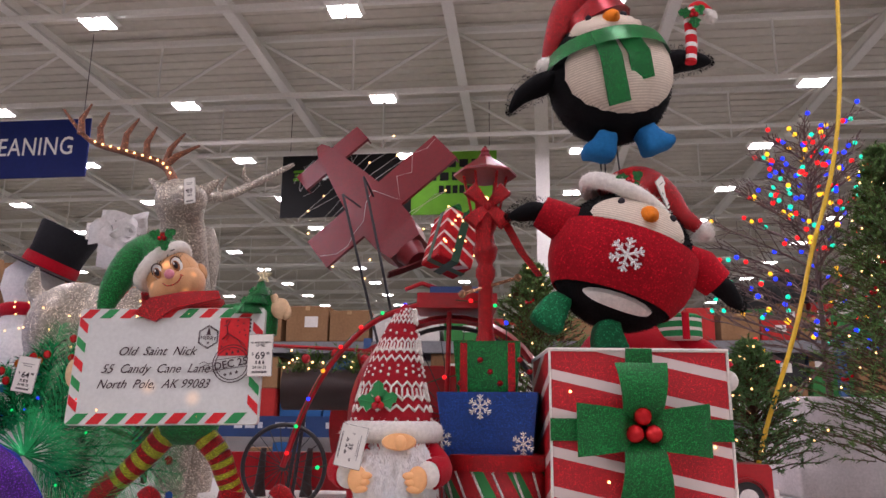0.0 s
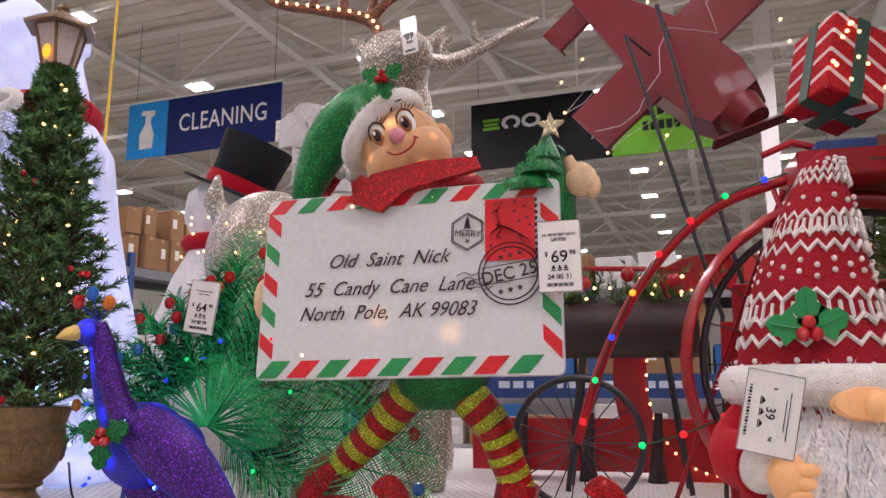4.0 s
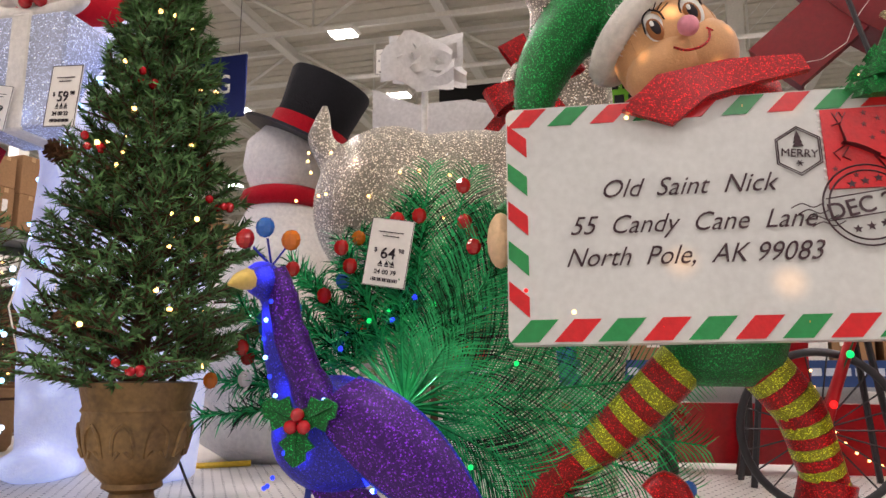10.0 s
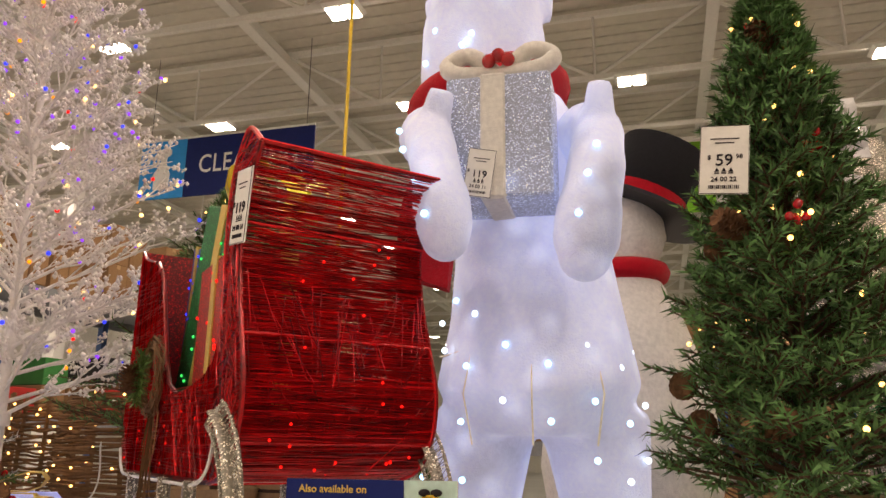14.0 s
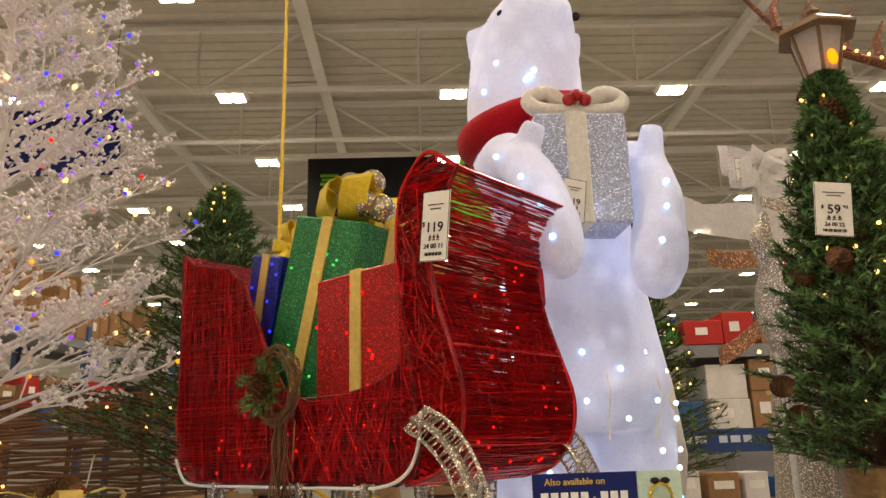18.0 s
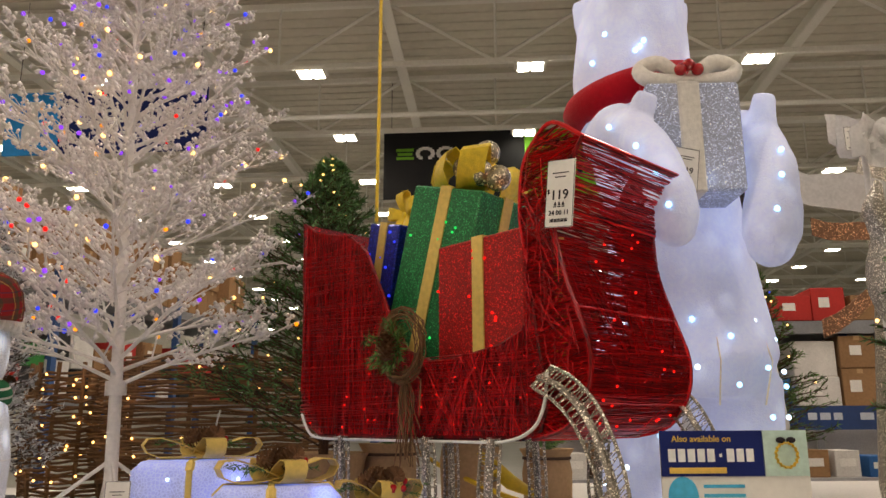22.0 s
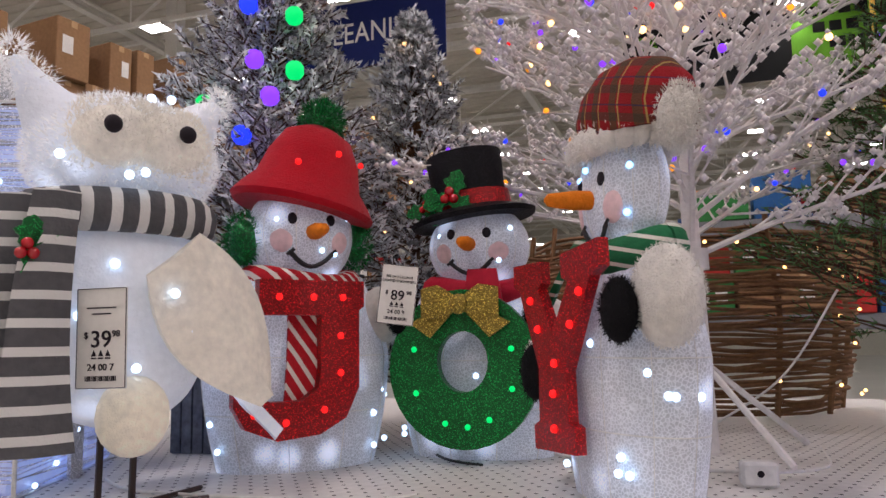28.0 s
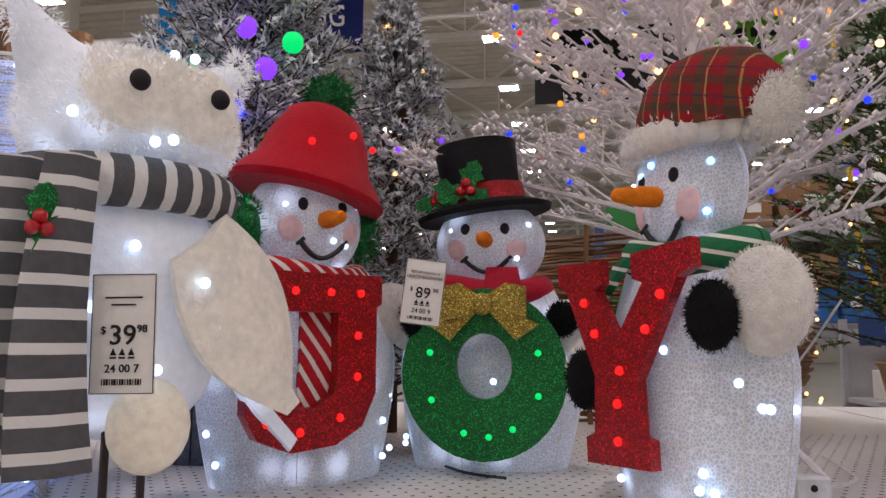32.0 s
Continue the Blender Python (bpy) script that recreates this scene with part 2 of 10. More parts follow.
M_TWIG = mat("brown_stem", (0.09, 0.05, 0.03), rough=0.85)
M_CONE = mat("pine_cone", (0.16, 0.08, 0.04), rough=0.85, var=0.3, s1=40)
M_BERRY = mat("red_berry", (0.45, 0.006, 0.012), rough=0.25, coat=0.4)
M_URN = mat("aged_gold_urn", (0.24, 0.15, 0.06), rough=0.45, metal=0.35, var=0.3, s1=14, bump=0.4, bs=60)
M_BRONZE = mat("antique_bronze", (0.20, 0.13, 0.07), rough=0.4, metal=0.5, var=0.15)
M_PANE = mat("frosted_pane", (0.55, 0.48, 0.45), rough=0.5, alpha=0.85)
M_BRANCH = mat("white_branch", (0.80, 0.77, 0.74), rough=0.6, var=0.08, s1=20)
M_FROST = mat("frosted_berry", (0.84, 0.80, 0.78), rough=0.55, var=0.08, s1=40, island=0.3)
M_WICKER = mat("wicker_twig", (0.20, 0.11, 0.055), rough=0.85, var=0.2, s1=8, island=0.9)
M_GOLDR = mat("gold_ribbon", (0.74, 0.54, 0.14), rough=0.4, metal=0.3, var=0.12, bump=0.5, bs=500)
M_YELR = mat("bright_gold_bow", (0.80, 0.60, 0.05), rough=0.3, metal=0.35, var=0.15, bump=0.4, bs=300)
M_BLUETH = mat("blue_mesh", (0.01, 0.02, 0.45), rough=0.4, metal=0.2, glit=0.6, bump=0.8)
M_PURPLE = mat("purple_mesh", (0.085, 0.014, 0.26), rough=0.35, metal=0.3, glit=0.9, gs=520, bump=1.0)
M_PEAG = mat("tinsel_green", (0.03, 0.42, 0.14), rough=0.26, metal=0.4, var=0.3, island=1.6, bump=0.0)
M_GEMR = mat("red_gem", (0.4, 0.01, 0.01), rough=0.1, coat=0.6)
M_GEMB = mat("blue_gem", (0.02, 0.12, 0.45), rough=0.1, coat=0.6)
M_GEMO = mat("orange_gem", (0.55, 0.14, 0.01), rough=0.1, coat=0.6)
M_GEMW = mat("clear_gem", (0.6, 0.62, 0.65), rough=0.08, coat=0.6, metal=0.3)
M_RUST = mat("brown_glitter_antler", (0.20, 0.075, 0.035), rough=0.45, metal=0.2, glit=0.7, gs=300)
M_PLANTER = mat("dark_planter", (0.035, 0.02, 0.018), rough=0.5)
M_TAN = mat("burlap", (0.45, 0.29, 0.15), rough=0.9)
M_SILK = mat("white_organza", (0.75, 0.74, 0.72), rough=0.5, alpha=0.75)
# inner light of these cloths is painted as emission, nothing shines inside them
M_DEEPBLUE = lit_cloth("lit_blue_mesh", (0.03, 0.025, 0.36), (0.02, 0.03, 1.0), 0.07, 7.0, 16.0, 1.1, 330.0, reach=0.5, edge=0.35, glit=0.7)
L_BEAR = lit_cloth("lit_white_plush", (0.68, 0.70, 0.82), (0.46, 0.56, 1.0), 0.30, 4.5, 14.0, 0.22, reach=0.6)
L_SNOW = lit_cloth("lit_white_mesh", (0.80, 0.82, 0.85), (0.66, 0.76, 1.0), 0.10, 9.0, 12.0, 0.55, 200.0, edge=0.66)
L_OWL = lit_cloth("lit_owl_plush", (0.82, 0.82, 0.82), (0.66, 0.78, 1.0), 0.17, 7.0, 11.0, 0.6)
L_GIFT = lit_cloth("lit_blue_white_box", (0.55, 0.60, 0.80), (0.15, 0.24, 1.0), 0.42, 9.0, 13.0, 1.3, 150.0, reach=0.5)
L_CUBE = lit_cloth("lit_wire_box", (0.70, 0.74, 0.85), (0.30, 0.42, 1.0), 0.30, 5.0, 12.0, 0.7)
LED = {
    "white": mat("led_white", (0.6, 0.7, 0.8), emit=3.2, ecol=(0.52, 0.74, 1.0)),
    "warm": mat("led_warm", (0.6, 0.4, 0.2), emit=4.5, ecol=(1.0, 0.52, 0.16)),
    "red": mat("led_red", (0.35, 0.004, 0.004), emit=1.5, ecol=(1.0, 0.012, 0.010), rough=0.6),
    "green": mat("led_green", (0.01, 0.3, 0.08), emit=0.95, ecol=(0.005, 0.85, 0.16), rough=0.6),
    "blue": mat("led_blue", (0.01, 0.02, 0.5), emit=1.6, ecol=(0.02, 0.04, 1.0), rough=0.6),
    "purple": mat("led_purple", (0.12, 0.02, 0.5), emit=1.3, ecol=(0.24, 0.05, 1.0), rough=0.6),
    "amber": mat("led_amber", (0.5, 0.2, 0.01), emit=1.6, ecol=(1.0, 0.28, 0.01), rough=0.6),
    "teal": mat("led_teal", (0.01, 0.3, 0.2), emit=1.2, ecol=(0.01, 0.80, 0.42), rough=0.6),
    "yellow": mat("led_yellow", (0.5, 0.3, 0.01), emit=1.6, ecol=(1.0, 0.50, 0.01), rough=0.6),
    "ice": mat("led_ice", (0.3, 0.5, 0.8), emit=3.4, ecol=(0.26, 0.58, 1.0)),
}


# ---- mesh tools ----
class Geo:
    """Gathers faces in world places; the mesh is stored relative to the origin o."""

    def __init__(self, o=(0, 0, 0)):
        self.o, self.v, self.f, self.m = Vector(o), [], [], []

    def add(self, verts, faces, mi=0, M=None):
        b = len(self.v)
        for p in verts:
            p = Vector(p)
            if M is not None:
                p = M @ p
            self.v.append(p - self.o)
        for q in faces:
            self.f.append(tuple(b + i for i in q))
            self.m.append(mi)
        return self

    def box(self, c, s, M=None, mi=0, taper=1.0):
        x, y, z = (k / 2 for k in s)
        vs = [(c[0] + i * x * (taper if k < 0 else 1), c[1] + j * y * (taper if k < 0 else 1), c[2] + k * z) for k in (-1, 1) for j in (-1, 1) for i in (-1, 1)]
        return self.add(vs, [(0, 2, 3, 1), (4, 5, 7, 6), (0, 1, 5, 4), (2, 6, 7, 3), (0, 4, 6, 2), (1, 3, 7, 5)], mi, M)

    def rbox(self, c, s, b, M=None, mi=0):
        bm = bmesh.new()
        for i in (-1, 1):
            for j in (-1, 1):
                for k in (-1, 1):
                    x, y, z = (s[a] / 2 for a in range(3))
                    for d in ((b, b, 0), (b, 0, b), (0, b, b)):
                        bm.verts.new((c[0] + i * (x - d[0]), c[1] + j * (y - d[1]), c[2] + k * (z - d[2])))
        bmesh.ops.convex_hull(bm, input=bm.verts[:])
        bm.verts.index_update()
        self.add([v.co.copy() for v in bm.verts], [[v.index for v in f.verts] for f in bm.faces], mi, M)
        bm.free()
        return self

    def tube(self, pts, r, n=6, mi=0, M=None, caps=True, flat=1.0):
        pts = [Vector(p) for p in pts]
        rs = r if isinstance(r, (list, tuple)) else [r] * len(pts)
        vs, fs, side = [], [], None
        for i, p in enumerate(pts):
            d = (pts[min(i + 1, len(pts) - 1)] - pts[max(i - 1, 0)])
            d = d.normalized() if d.length > 1e-9 else Vector((0, 0, 1))
            if side is None:
                side = d.cross(Vector((0, 0, 1)) if abs(d.z) < 0.9 else Vector((1, 0, 0)))
            side = (side - d * side.dot(d)).normalized()
            up = side.cross(d)
            for k in range(n):
                a = 2 * math.pi * k / n
                vs.append(p + side * (math.cos(a) * rs[i]) + up * (math.sin(a) * rs[i] * flat))
        for i in range(len(pts) - 1):
            for k in range(n):
                fs.append((i * n + k, i * n + (k + 1) % n, (i + 1) * n + (k + 1) % n, (i + 1) * n + k))
        if caps:
            fs.append(tuple(range(n - 1, -1, -1)))
            fs.append(tuple((len(pts) - 1) * n + k for k in range(n)))
        return self.add(vs, fs, mi, M)

    def ball(self, c, r, seg=16, ring=10, mi=0, M=None):
        r = r if isinstance(r, (list, tuple)) else (r, r, r)
        vs, fs = [], []
        for i in range(ring + 1):
            t = math.pi * i / ring
            for k in range(seg):
                a = 2 * math.pi * k / seg
                vs.append((c[0] + r[0] * math.sin(t) * math.cos(a), c[1] + r[1] * math.sin(t) * math.sin(a), c[2] + r[2] * math.cos(t)))
        for i in range(ring):
            for k in range(seg):
                fs.append((i * seg + k, (i + 1) * seg + k, (i + 1) * seg + (k + 1) % seg, i * seg + (k + 1) % seg))
        return self.add(vs, fs, mi, M)

    def lathe(self, c, prof, n=24, mi=0, M=None, caps=True):
        vs, fs = [], []
        for r, z in prof:
            for k in range(n):
                a = 2 * math.pi * k / n
                vs.append((c[0] + r * math.cos(a), c[1] + r * math.sin(a), c[2] + z))
        for i in range(len(prof) - 1):
            for k in range(n):
                fs.append((i * n + k, i * n + (k + 1) % n, (i + 1) * n + (k + 1) % n, (i + 1) * n + k))
        if caps:
            fs.append(tuple(range(n - 1, -1, -1)))
            fs.append(tuple((len(prof) - 1) * n + k for k in range(n)))
        return self.add(vs, fs, mi, M)

    def prism(self, out, y0, y1, mi=0, M=None):
        """An outline of (x, z) points, thick from y0 to y1."""
        n = len(out)
        vs = [(x, y0, z) for x, z in out] + [(x, y1, z) for x, z in out]
        fs = [tuple(range(n)), tuple(range(2 * n - 1, n - 1, -1))]
        fs += [(i, i + n, (i + 1) % n + n, (i + 1) % n) for i in range(n)]
        return self.add(vs, fs, mi, M)

    def sheet(self, rows, thick, mi=0, M=None):
        """A bent sheet through rows of points, with a thickness."""
        h, w = len(rows), len(rows[0])
        P = [[Vector(p) for p in row] for row in rows]
        vs, fs = [], []
        for sgn in (0.5, -0.5):
            for i in range(h):
                for j in range(w):
                    a = P[min(i + 1, h - 1)][j] - P[max(i - 1, 0)][j]
                    b = P[i][min(j + 1, w - 1)] - P[i][max(j - 1, 0)]
                    nn = a.cross(b)
                    nn = nn.normalized() if nn.length > 1e-12 else Vector((0, 0, 1))
                    vs.append(P[i][j] + nn * thick * sgn)
        o = h * w
        for i in range(h - 1):
            for j in range(w - 1):
                a, b, c2, d = i * w + j, i * w + j + 1, (i + 1) * w + j + 1, (i + 1) * w + j
                fs += [(a, b, c2, d), (o + d, o + c2, o + b, o + a)]
        edge = [(0, j) for j in range(w)] + [(i, w - 1) for i in range(1, h)] + [(h - 1, j) for j in range(w - 2, -1, -1)] + [(i, 0) for i in range(h - 2, 0, -1)]
        ids = [i * w + j for i, j in edge]
        for k in range(len(ids)):
            a, b = ids[k], ids[(k + 1) % len(ids)]
            fs.append((b, a, o + a, o + b))
        return self.add(vs, fs, mi, M)

    def patch(self, c, r, az, el, aw, ah, lift=0.003, mi=0, M=None, n=20, rings=5):
        """A rounded patch lying on an ellipsoid, about the direction az, el in degrees (az 270 faces -y)."""
        vs, fs = [], []
        for i in range(rings + 1):
            for k in range(n):
                t = 2 * math.pi * k / n
                q = i / rings
                a = radians(az + aw * q * math.cos(t))
                e = radians(el + ah * q * math.sin(t))
                k2 = lift if i < rings else -0.001
                vs.append((c[0] + (r[0] + k2) * math.cos(e) * math.cos(a), c[1] + (r[1] + k2) * math.cos(e) * math.sin(a), c[2] + (r[2] + k2) * math.sin(e)))
        for i in range(rings):
            for k in range(n):
                fs.append((i * n + k, i * n + (k + 1) % n, (i + 1) * n + (k + 1) % n, (i + 1) * n + k))
        return self.add(vs, fs, mi, M)

    def fuzz(self, c, r, count, length, width, mi=0, rnd=None, M=None, low=-1.0):
        """Short fibres standing on an ellipsoid."""
        rnd = rnd or random.Random(1)
        for _ in range(count):
            z = rnd.uniform(low, 1)
            a = rnd.uniform(0, 2 * math.pi)
            q = math.sqrt(max(0, 1 - z * z))
            d = Vector((q * math.cos(a), q * math.sin(a), z))
            p = Vector((c[0] + d.x * r[0], c[1] + d.y * r[1], c[2] + d.z * r[2]))
            e = d + Vector((rnd.uniform(-1, 1), rnd.uniform(-1, 1), rnd.uniform(-1, 1))) * 0.7
            s = d.cross(Vector((rnd.uniform(-1, 1), rnd.uniform(-1, 1), rnd.uniform(-1, 1))))
            if s.length < 1e-6:
                continue
            s = s.normalized() * width
            self.add([p - s, p + s, p + e.normalized() * length * rnd.uniform(0.6, 1.2)], [(0, 1, 2)], mi, M)
        return self

    def mesh(self, name, mats, smooth=True):
        me = bpy.data.meshes.new(name)
        me.from_pydata([tuple(p) for p in self.v], [], self.f)
        for m in mats if isinstance(mats, (list, tuple)) else [mats]:
            me.materials.append(m)
        if isinstance(mats, (list, tuple)) and len(mats) > 1:
            me.polygons.foreach_set("material_index", self.m)
        me.update()
        if smooth:
            me.shade_smooth()
            me.set_sharp_from_angle(angle=radians(50))
        return me


def thing(name, at, label, category, group="", rz=0.0):
    ob = new(name)
    ob.empty_display_size = 0.05
    ob.matrix_world = Matrix.Translation(at) @ Matrix.Rotation(radians(rz), 4, "Z")
    return tagged(ob, label, category, group)


def part(name, geo, mats, parent, label="", smooth=True):
    ob = new(name, geo if isinstance(geo, bpy.types.Mesh) else geo.mesh(name, mats, smooth))
    ob.parent = parent
    if label:
        ob["label"] = label
    return ob


def single(name, geo, mats, label, category, group="", kind="", smooth=True):
    ob = new(name, geo.mesh(name, mats, smooth))
    ob.location = geo.o
    return tagged(ob, label, category, group, kind)


def soft(ob, voxel, steps=8):
    """Melts joined lumps into one smooth skin."""
    r = ob.modifiers.new("skin", "REMESH")
    r.mode, r.voxel_size, r.use_smooth_shade = "VOXEL", voxel, True
    s = ob.modifiers.new("relax", "SMOOTH")
    s.factor, s.iterations = 0.5, steps
    return ob


BULBS = {}


def bulb_mesh(kind, r):
    if (kind, r) not in BULBS:
        BULBS[kind, r] = Geo().ball((0, 0, 0), r, 8, 5).mesh("bulb", LED[kind])
    return BULBS[kind, r]


def bulb(parent, p, kind, r=0.005):
    """p is relative to the thing's own origin."""
    ob = new("bulb", bulb_mesh(kind, r))
    ob.parent = parent
    ob.location = p
    return ob


def text_mesh(body, size, m, shear=0.0, align="CENTER", depth=0.0006, space=1.0, bold=0.012):
    cu = bpy.data.curves.new("lettering", "FONT")
    cu.body, cu.size, cu.shear, cu.align_x, cu.extrude = body, size, shear, align, depth
    cu.space_character, cu.offset = space, size * bold
    cu.resolution_u = 3
    cu.materials.append(m)
    ob = bpy.data.objects.new("lettering", cu)
    scene.collection.objects.link(ob)
    bpy.context.view_layer.update()
    me = bpy.data.meshes.new_from_object(ob.evaluated_get(bpy.context.evaluated_depsgraph_get()))
    bpy.data.objects.remove(ob)
    return me


UPRIGHT = Matrix.Rotation(radians(90), 4, "X")


def lettering(body, size, m, parent, at, shear=0.0, align="CENTER", turn=None, space=1.0, bold=0.006):
    """Letters standing upright and facing -y in the parent's own space."""
    ob = new("lettering", text_mesh(body, size, m, shear, align, space=space, bold=bold))
    ob.parent = parent
    ob.matrix_local = Matrix.Translation(at) @ (turn or Matrix.Identity(4)) @ UPRIGHT
    return ob


def spline(pts, n=8):
    """A smooth line through points."""
    P = [Vector(p) for p in pts]
    out = []
    for i in range(len(P) - 1):
        a, b, c, d = P[max(i - 1, 0)], P[i], P[i + 1], P[min(i + 2, len(P) - 1)]
        for k in range(n):
            t = k / n
            out.append(0.5 * ((2 * b) + (c - a) * t + (2 * a - 5 * b + 4 * c - d) * t * t + (3 * b - a - 3 * c + d) * t ** 3))
    return out + [P[-1]]


# ---- the hall ----
def placed(name, geo, mats, label, category="", kind="structure", smooth=False):
    ob = new(name, geo.mesh(name, mats, smooth))
    ob.matrix_world = HALL.copy()
    return tagged(ob, label, category, kind=kind)


U0, U1, V0, V1, TOP = -20.0, 20.0, -9.0, 48.0, 7.9
placed("floor", Geo().box(((U0 + U1) / 2, (V0 + V1) / 2, -0.1), (U1 - U0, V1 - V0, 0.2)), M_CONC, "polished grey concrete store floor", "floor")
deck = Geo()
for k in range(int((V1 - V0) / 0.3)):
    v = V0 + 0.15 + 0.3 * k
    deck.box((0, v - 0.075, TOP + 0.02), (U1 - U0, 0.15, 0.03))
    deck.box((0, v + 0.075, TOP + 0.045), (U1 - U0, 0.15, 0.03))
deck.box((0, (V0 + V1) / 2, TOP + 0.16), (U1 - U0, V1 - V0, 0.1))
placed("ceiling", deck, M_DECK, "painted corrugated steel roof deck", "ceiling")
for nm, c, s in (("wall_north", (0, V1 + 0.1, TOP / 2), (U1 - U0, 0.2, TOP)), ("wall_south", (0, V0 - 0.1, TOP / 2), (U1 - U0, 0.2, TOP)),
                 ("wall_west", (U0 - 0.1, (V0 + V1) / 2, TOP / 2), (0.2, V1 - V0, TOP)), ("wall_east", (U1 + 0.1, (V0 + V1) / 2, TOP / 2), (0.2, V1 - V0, TOP))):
    placed(nm, Geo().box(c, s), M_WALL, "plain beige store wall", "wall")

# open-web joists across the hall, purlins along it
for k, v in enumerate(LAMP_V):
    g = Geo()
    z0, z1 = LAMP_Z + 0.12, TOP - 0.12
    g.box((0, v, z0), (U1 - U0, 0.07, 0.08))
    g.box((0, v, z1), (U1 - U0, 0.09, 0.09))
    u, up = U0, False
    while u < U1 - 1.7:
        a, b = (z1, z0) if up else (z0, z1)
        g.tube([(u, v, a), (u + 1.715, v, b)], 0.032, 4)
        if not up:
            g.tube([(u, v, z0), (u, v, z1)], 0.02, 4)
        u += 1.715
        up = not up
    placed("roof_joist", g, M_STEEL, "white painted open-web steel roof joist", "joist")
for u in LAMP_U:
    g = Geo()
    g.box((u + 1.2, (V0 + V1) / 2, TOP - 0.22), (0.10, V1 - V0, 0.14))
    g.box((u + 1.2, (V0 + V1) / 2, TOP - 0.36), (0.18, V1 - V0, 0.02))
    placed("roof_purlin", g, M_STEEL, "white painted steel roof beam", "beam")
for k in range(4):
    v = LAMP_V[3 + 4 * k] - 1.3
    g = Geo()
    g.tube([(U0, v, LAMP_Z - 0.1), (U1, v, LAMP_Z - 0.1)], 0.045, 8)
    placed("ceiling_pipe", g, M_STEEL, "white painted sprinkler pipe", "pipe")
hb = None
for u in LAMP_U:
    for v in LAMP_V:
        if hb is None:
            hb = thing("high_bay_lamp", (0, 0, 0), "white rectangular high-bay lamp, switched on", "ceiling lamp", "high-bay lamps")
            part("housing", Geo().box((0, 0, 0.03), (0.50, 0.36, 0.05), taper=0.8), M_STEEL, hb, smooth=False)
            for j in (-0.11, 0.11):
                part("diffuser", Geo().box((j, 0, -0.005), (0.17, 0.28, 0.012)), M_LAMPG, hb, smooth=False)
            part("hanger", Geo().tube([(0, 0, 0.05), (0, 0, 0.16)], 0.012, 6), M_STEEL, hb)
            hb.matrix_world = HALL @ Matrix.Translation((u, v, LAMP_Z))
        else:
            copy_thing(hb, HALL @ Matrix.Translation((u, v, LAMP_Z)))


def column(u, v):
    g = Geo().box((u, v, TOP / 2), (0.26, 0.26, TOP))
    g.box((u, v, 0.02), (0.5, 0.5, 0.04))
    placed("steel_column", g, M_STEEL, "grey painted square steel column", "column")


column(0.35, 14.2)
column(-13.4, 13.2)
column(10.6, 14.2)
column(0.35, 28.2)


# ---- hanging banners ----
def banner(name, corner, width, height, label, pieces, rz=-6.5):
    """corner: lower end of the panel as it is read; pieces: (from, to, material)."""
    b = thing(name, corner, label, "banner", rz=rz)
    for a, c, m in pieces:
        part("panel", Geo().box(((a + c) / 2, 0, height / 2), (c - a - 0.002, 0.03, height)), m, b, smooth=False)
    part("rail", Geo().tube([(0, 0, height + 0.02), (width, 0, height + 0.02)], 0.02, 6), M_STEEL, b)
    for q in (0.15, width - 0.15):
        part("hanging_wire", Geo().tube([(q, 0, height), (q, 0, TOP - corner[2])], 0.006, 4), M_DARK, b)
    return b


sign = banner("aisle_banner", (-9.2, 12.5, 5.29), 3.22, 1.03, "navy and light blue hanging aisle banner reading CLEANING", [(0, 0.88, M_SKY), (0.88, 3.22, M_NAVY)])
lettering("CLEANING", 0.36, M_WHITE, sign, (2.05, -0.02, 0.40), space=1.05).scale = (1.0, 1.25, 1.0)
g = Geo()
g.prism([(0.30, 0.16), (0.58, 0.16), (0.60, 0.42), (0.52, 0.62), (0.52, 0.72), (0.60, 0.78), (0.60, 0.86), (0.34, 0.88), (0.30, 0.80), (0.40, 0.78), (0.40, 0.62), (0.29, 0.44)], -0.03, -0.017)
part("spray_bottle_sign", g, M_WHITE, sign, "white spray bottle pictogram", smooth=False)
sign2 = banner("tool_banner", (-3.42, 15.3, 5.46), 4.5, 1.38, "black and lime green hanging tool banner with pale bars", [(0, 2.75, M_BLACKB), (2.75, 4.5, M_LIME)])
g = Geo()
for k in range(3):
    g.box((0.42, -0.02, 0.82 + 0.085 * k), (0.34 - 0.05 * (k == 1), 0.01, 0.055))
part("green_mark", g, M_LIME, sign2, smooth=False)
g = Geo()
for k, x in enumerate((0.82, 1.22)):
    for a in range(14):
        if k == 0 and 9 < a < 12:
            continue
        t = 2 * math.pi * a / 14
        g.box((x + 0.15 * math.cos(t), -0.02, 0.91 + 0.11 * math.sin(t)), (0.075, 0.01, 0.06))
part("pale_mark", g, M_WHITE, sign2, smooth=False)
g = Geo()
for k, (x0, x1, z) in enumerate(((2.95, 4.2, 1.08), (3.05, 4.3, 0.80), (3.3, 4.0, 0.52))):
    for a in range(5):
        w = (x1 - x0) / 5
        g.box((x0 + w * (a + 0.5), -0.02, z), (w * 0.72, 0.01, 0.17))
part("print_bar", g, M_BLACKB, sign2, smooth=False)


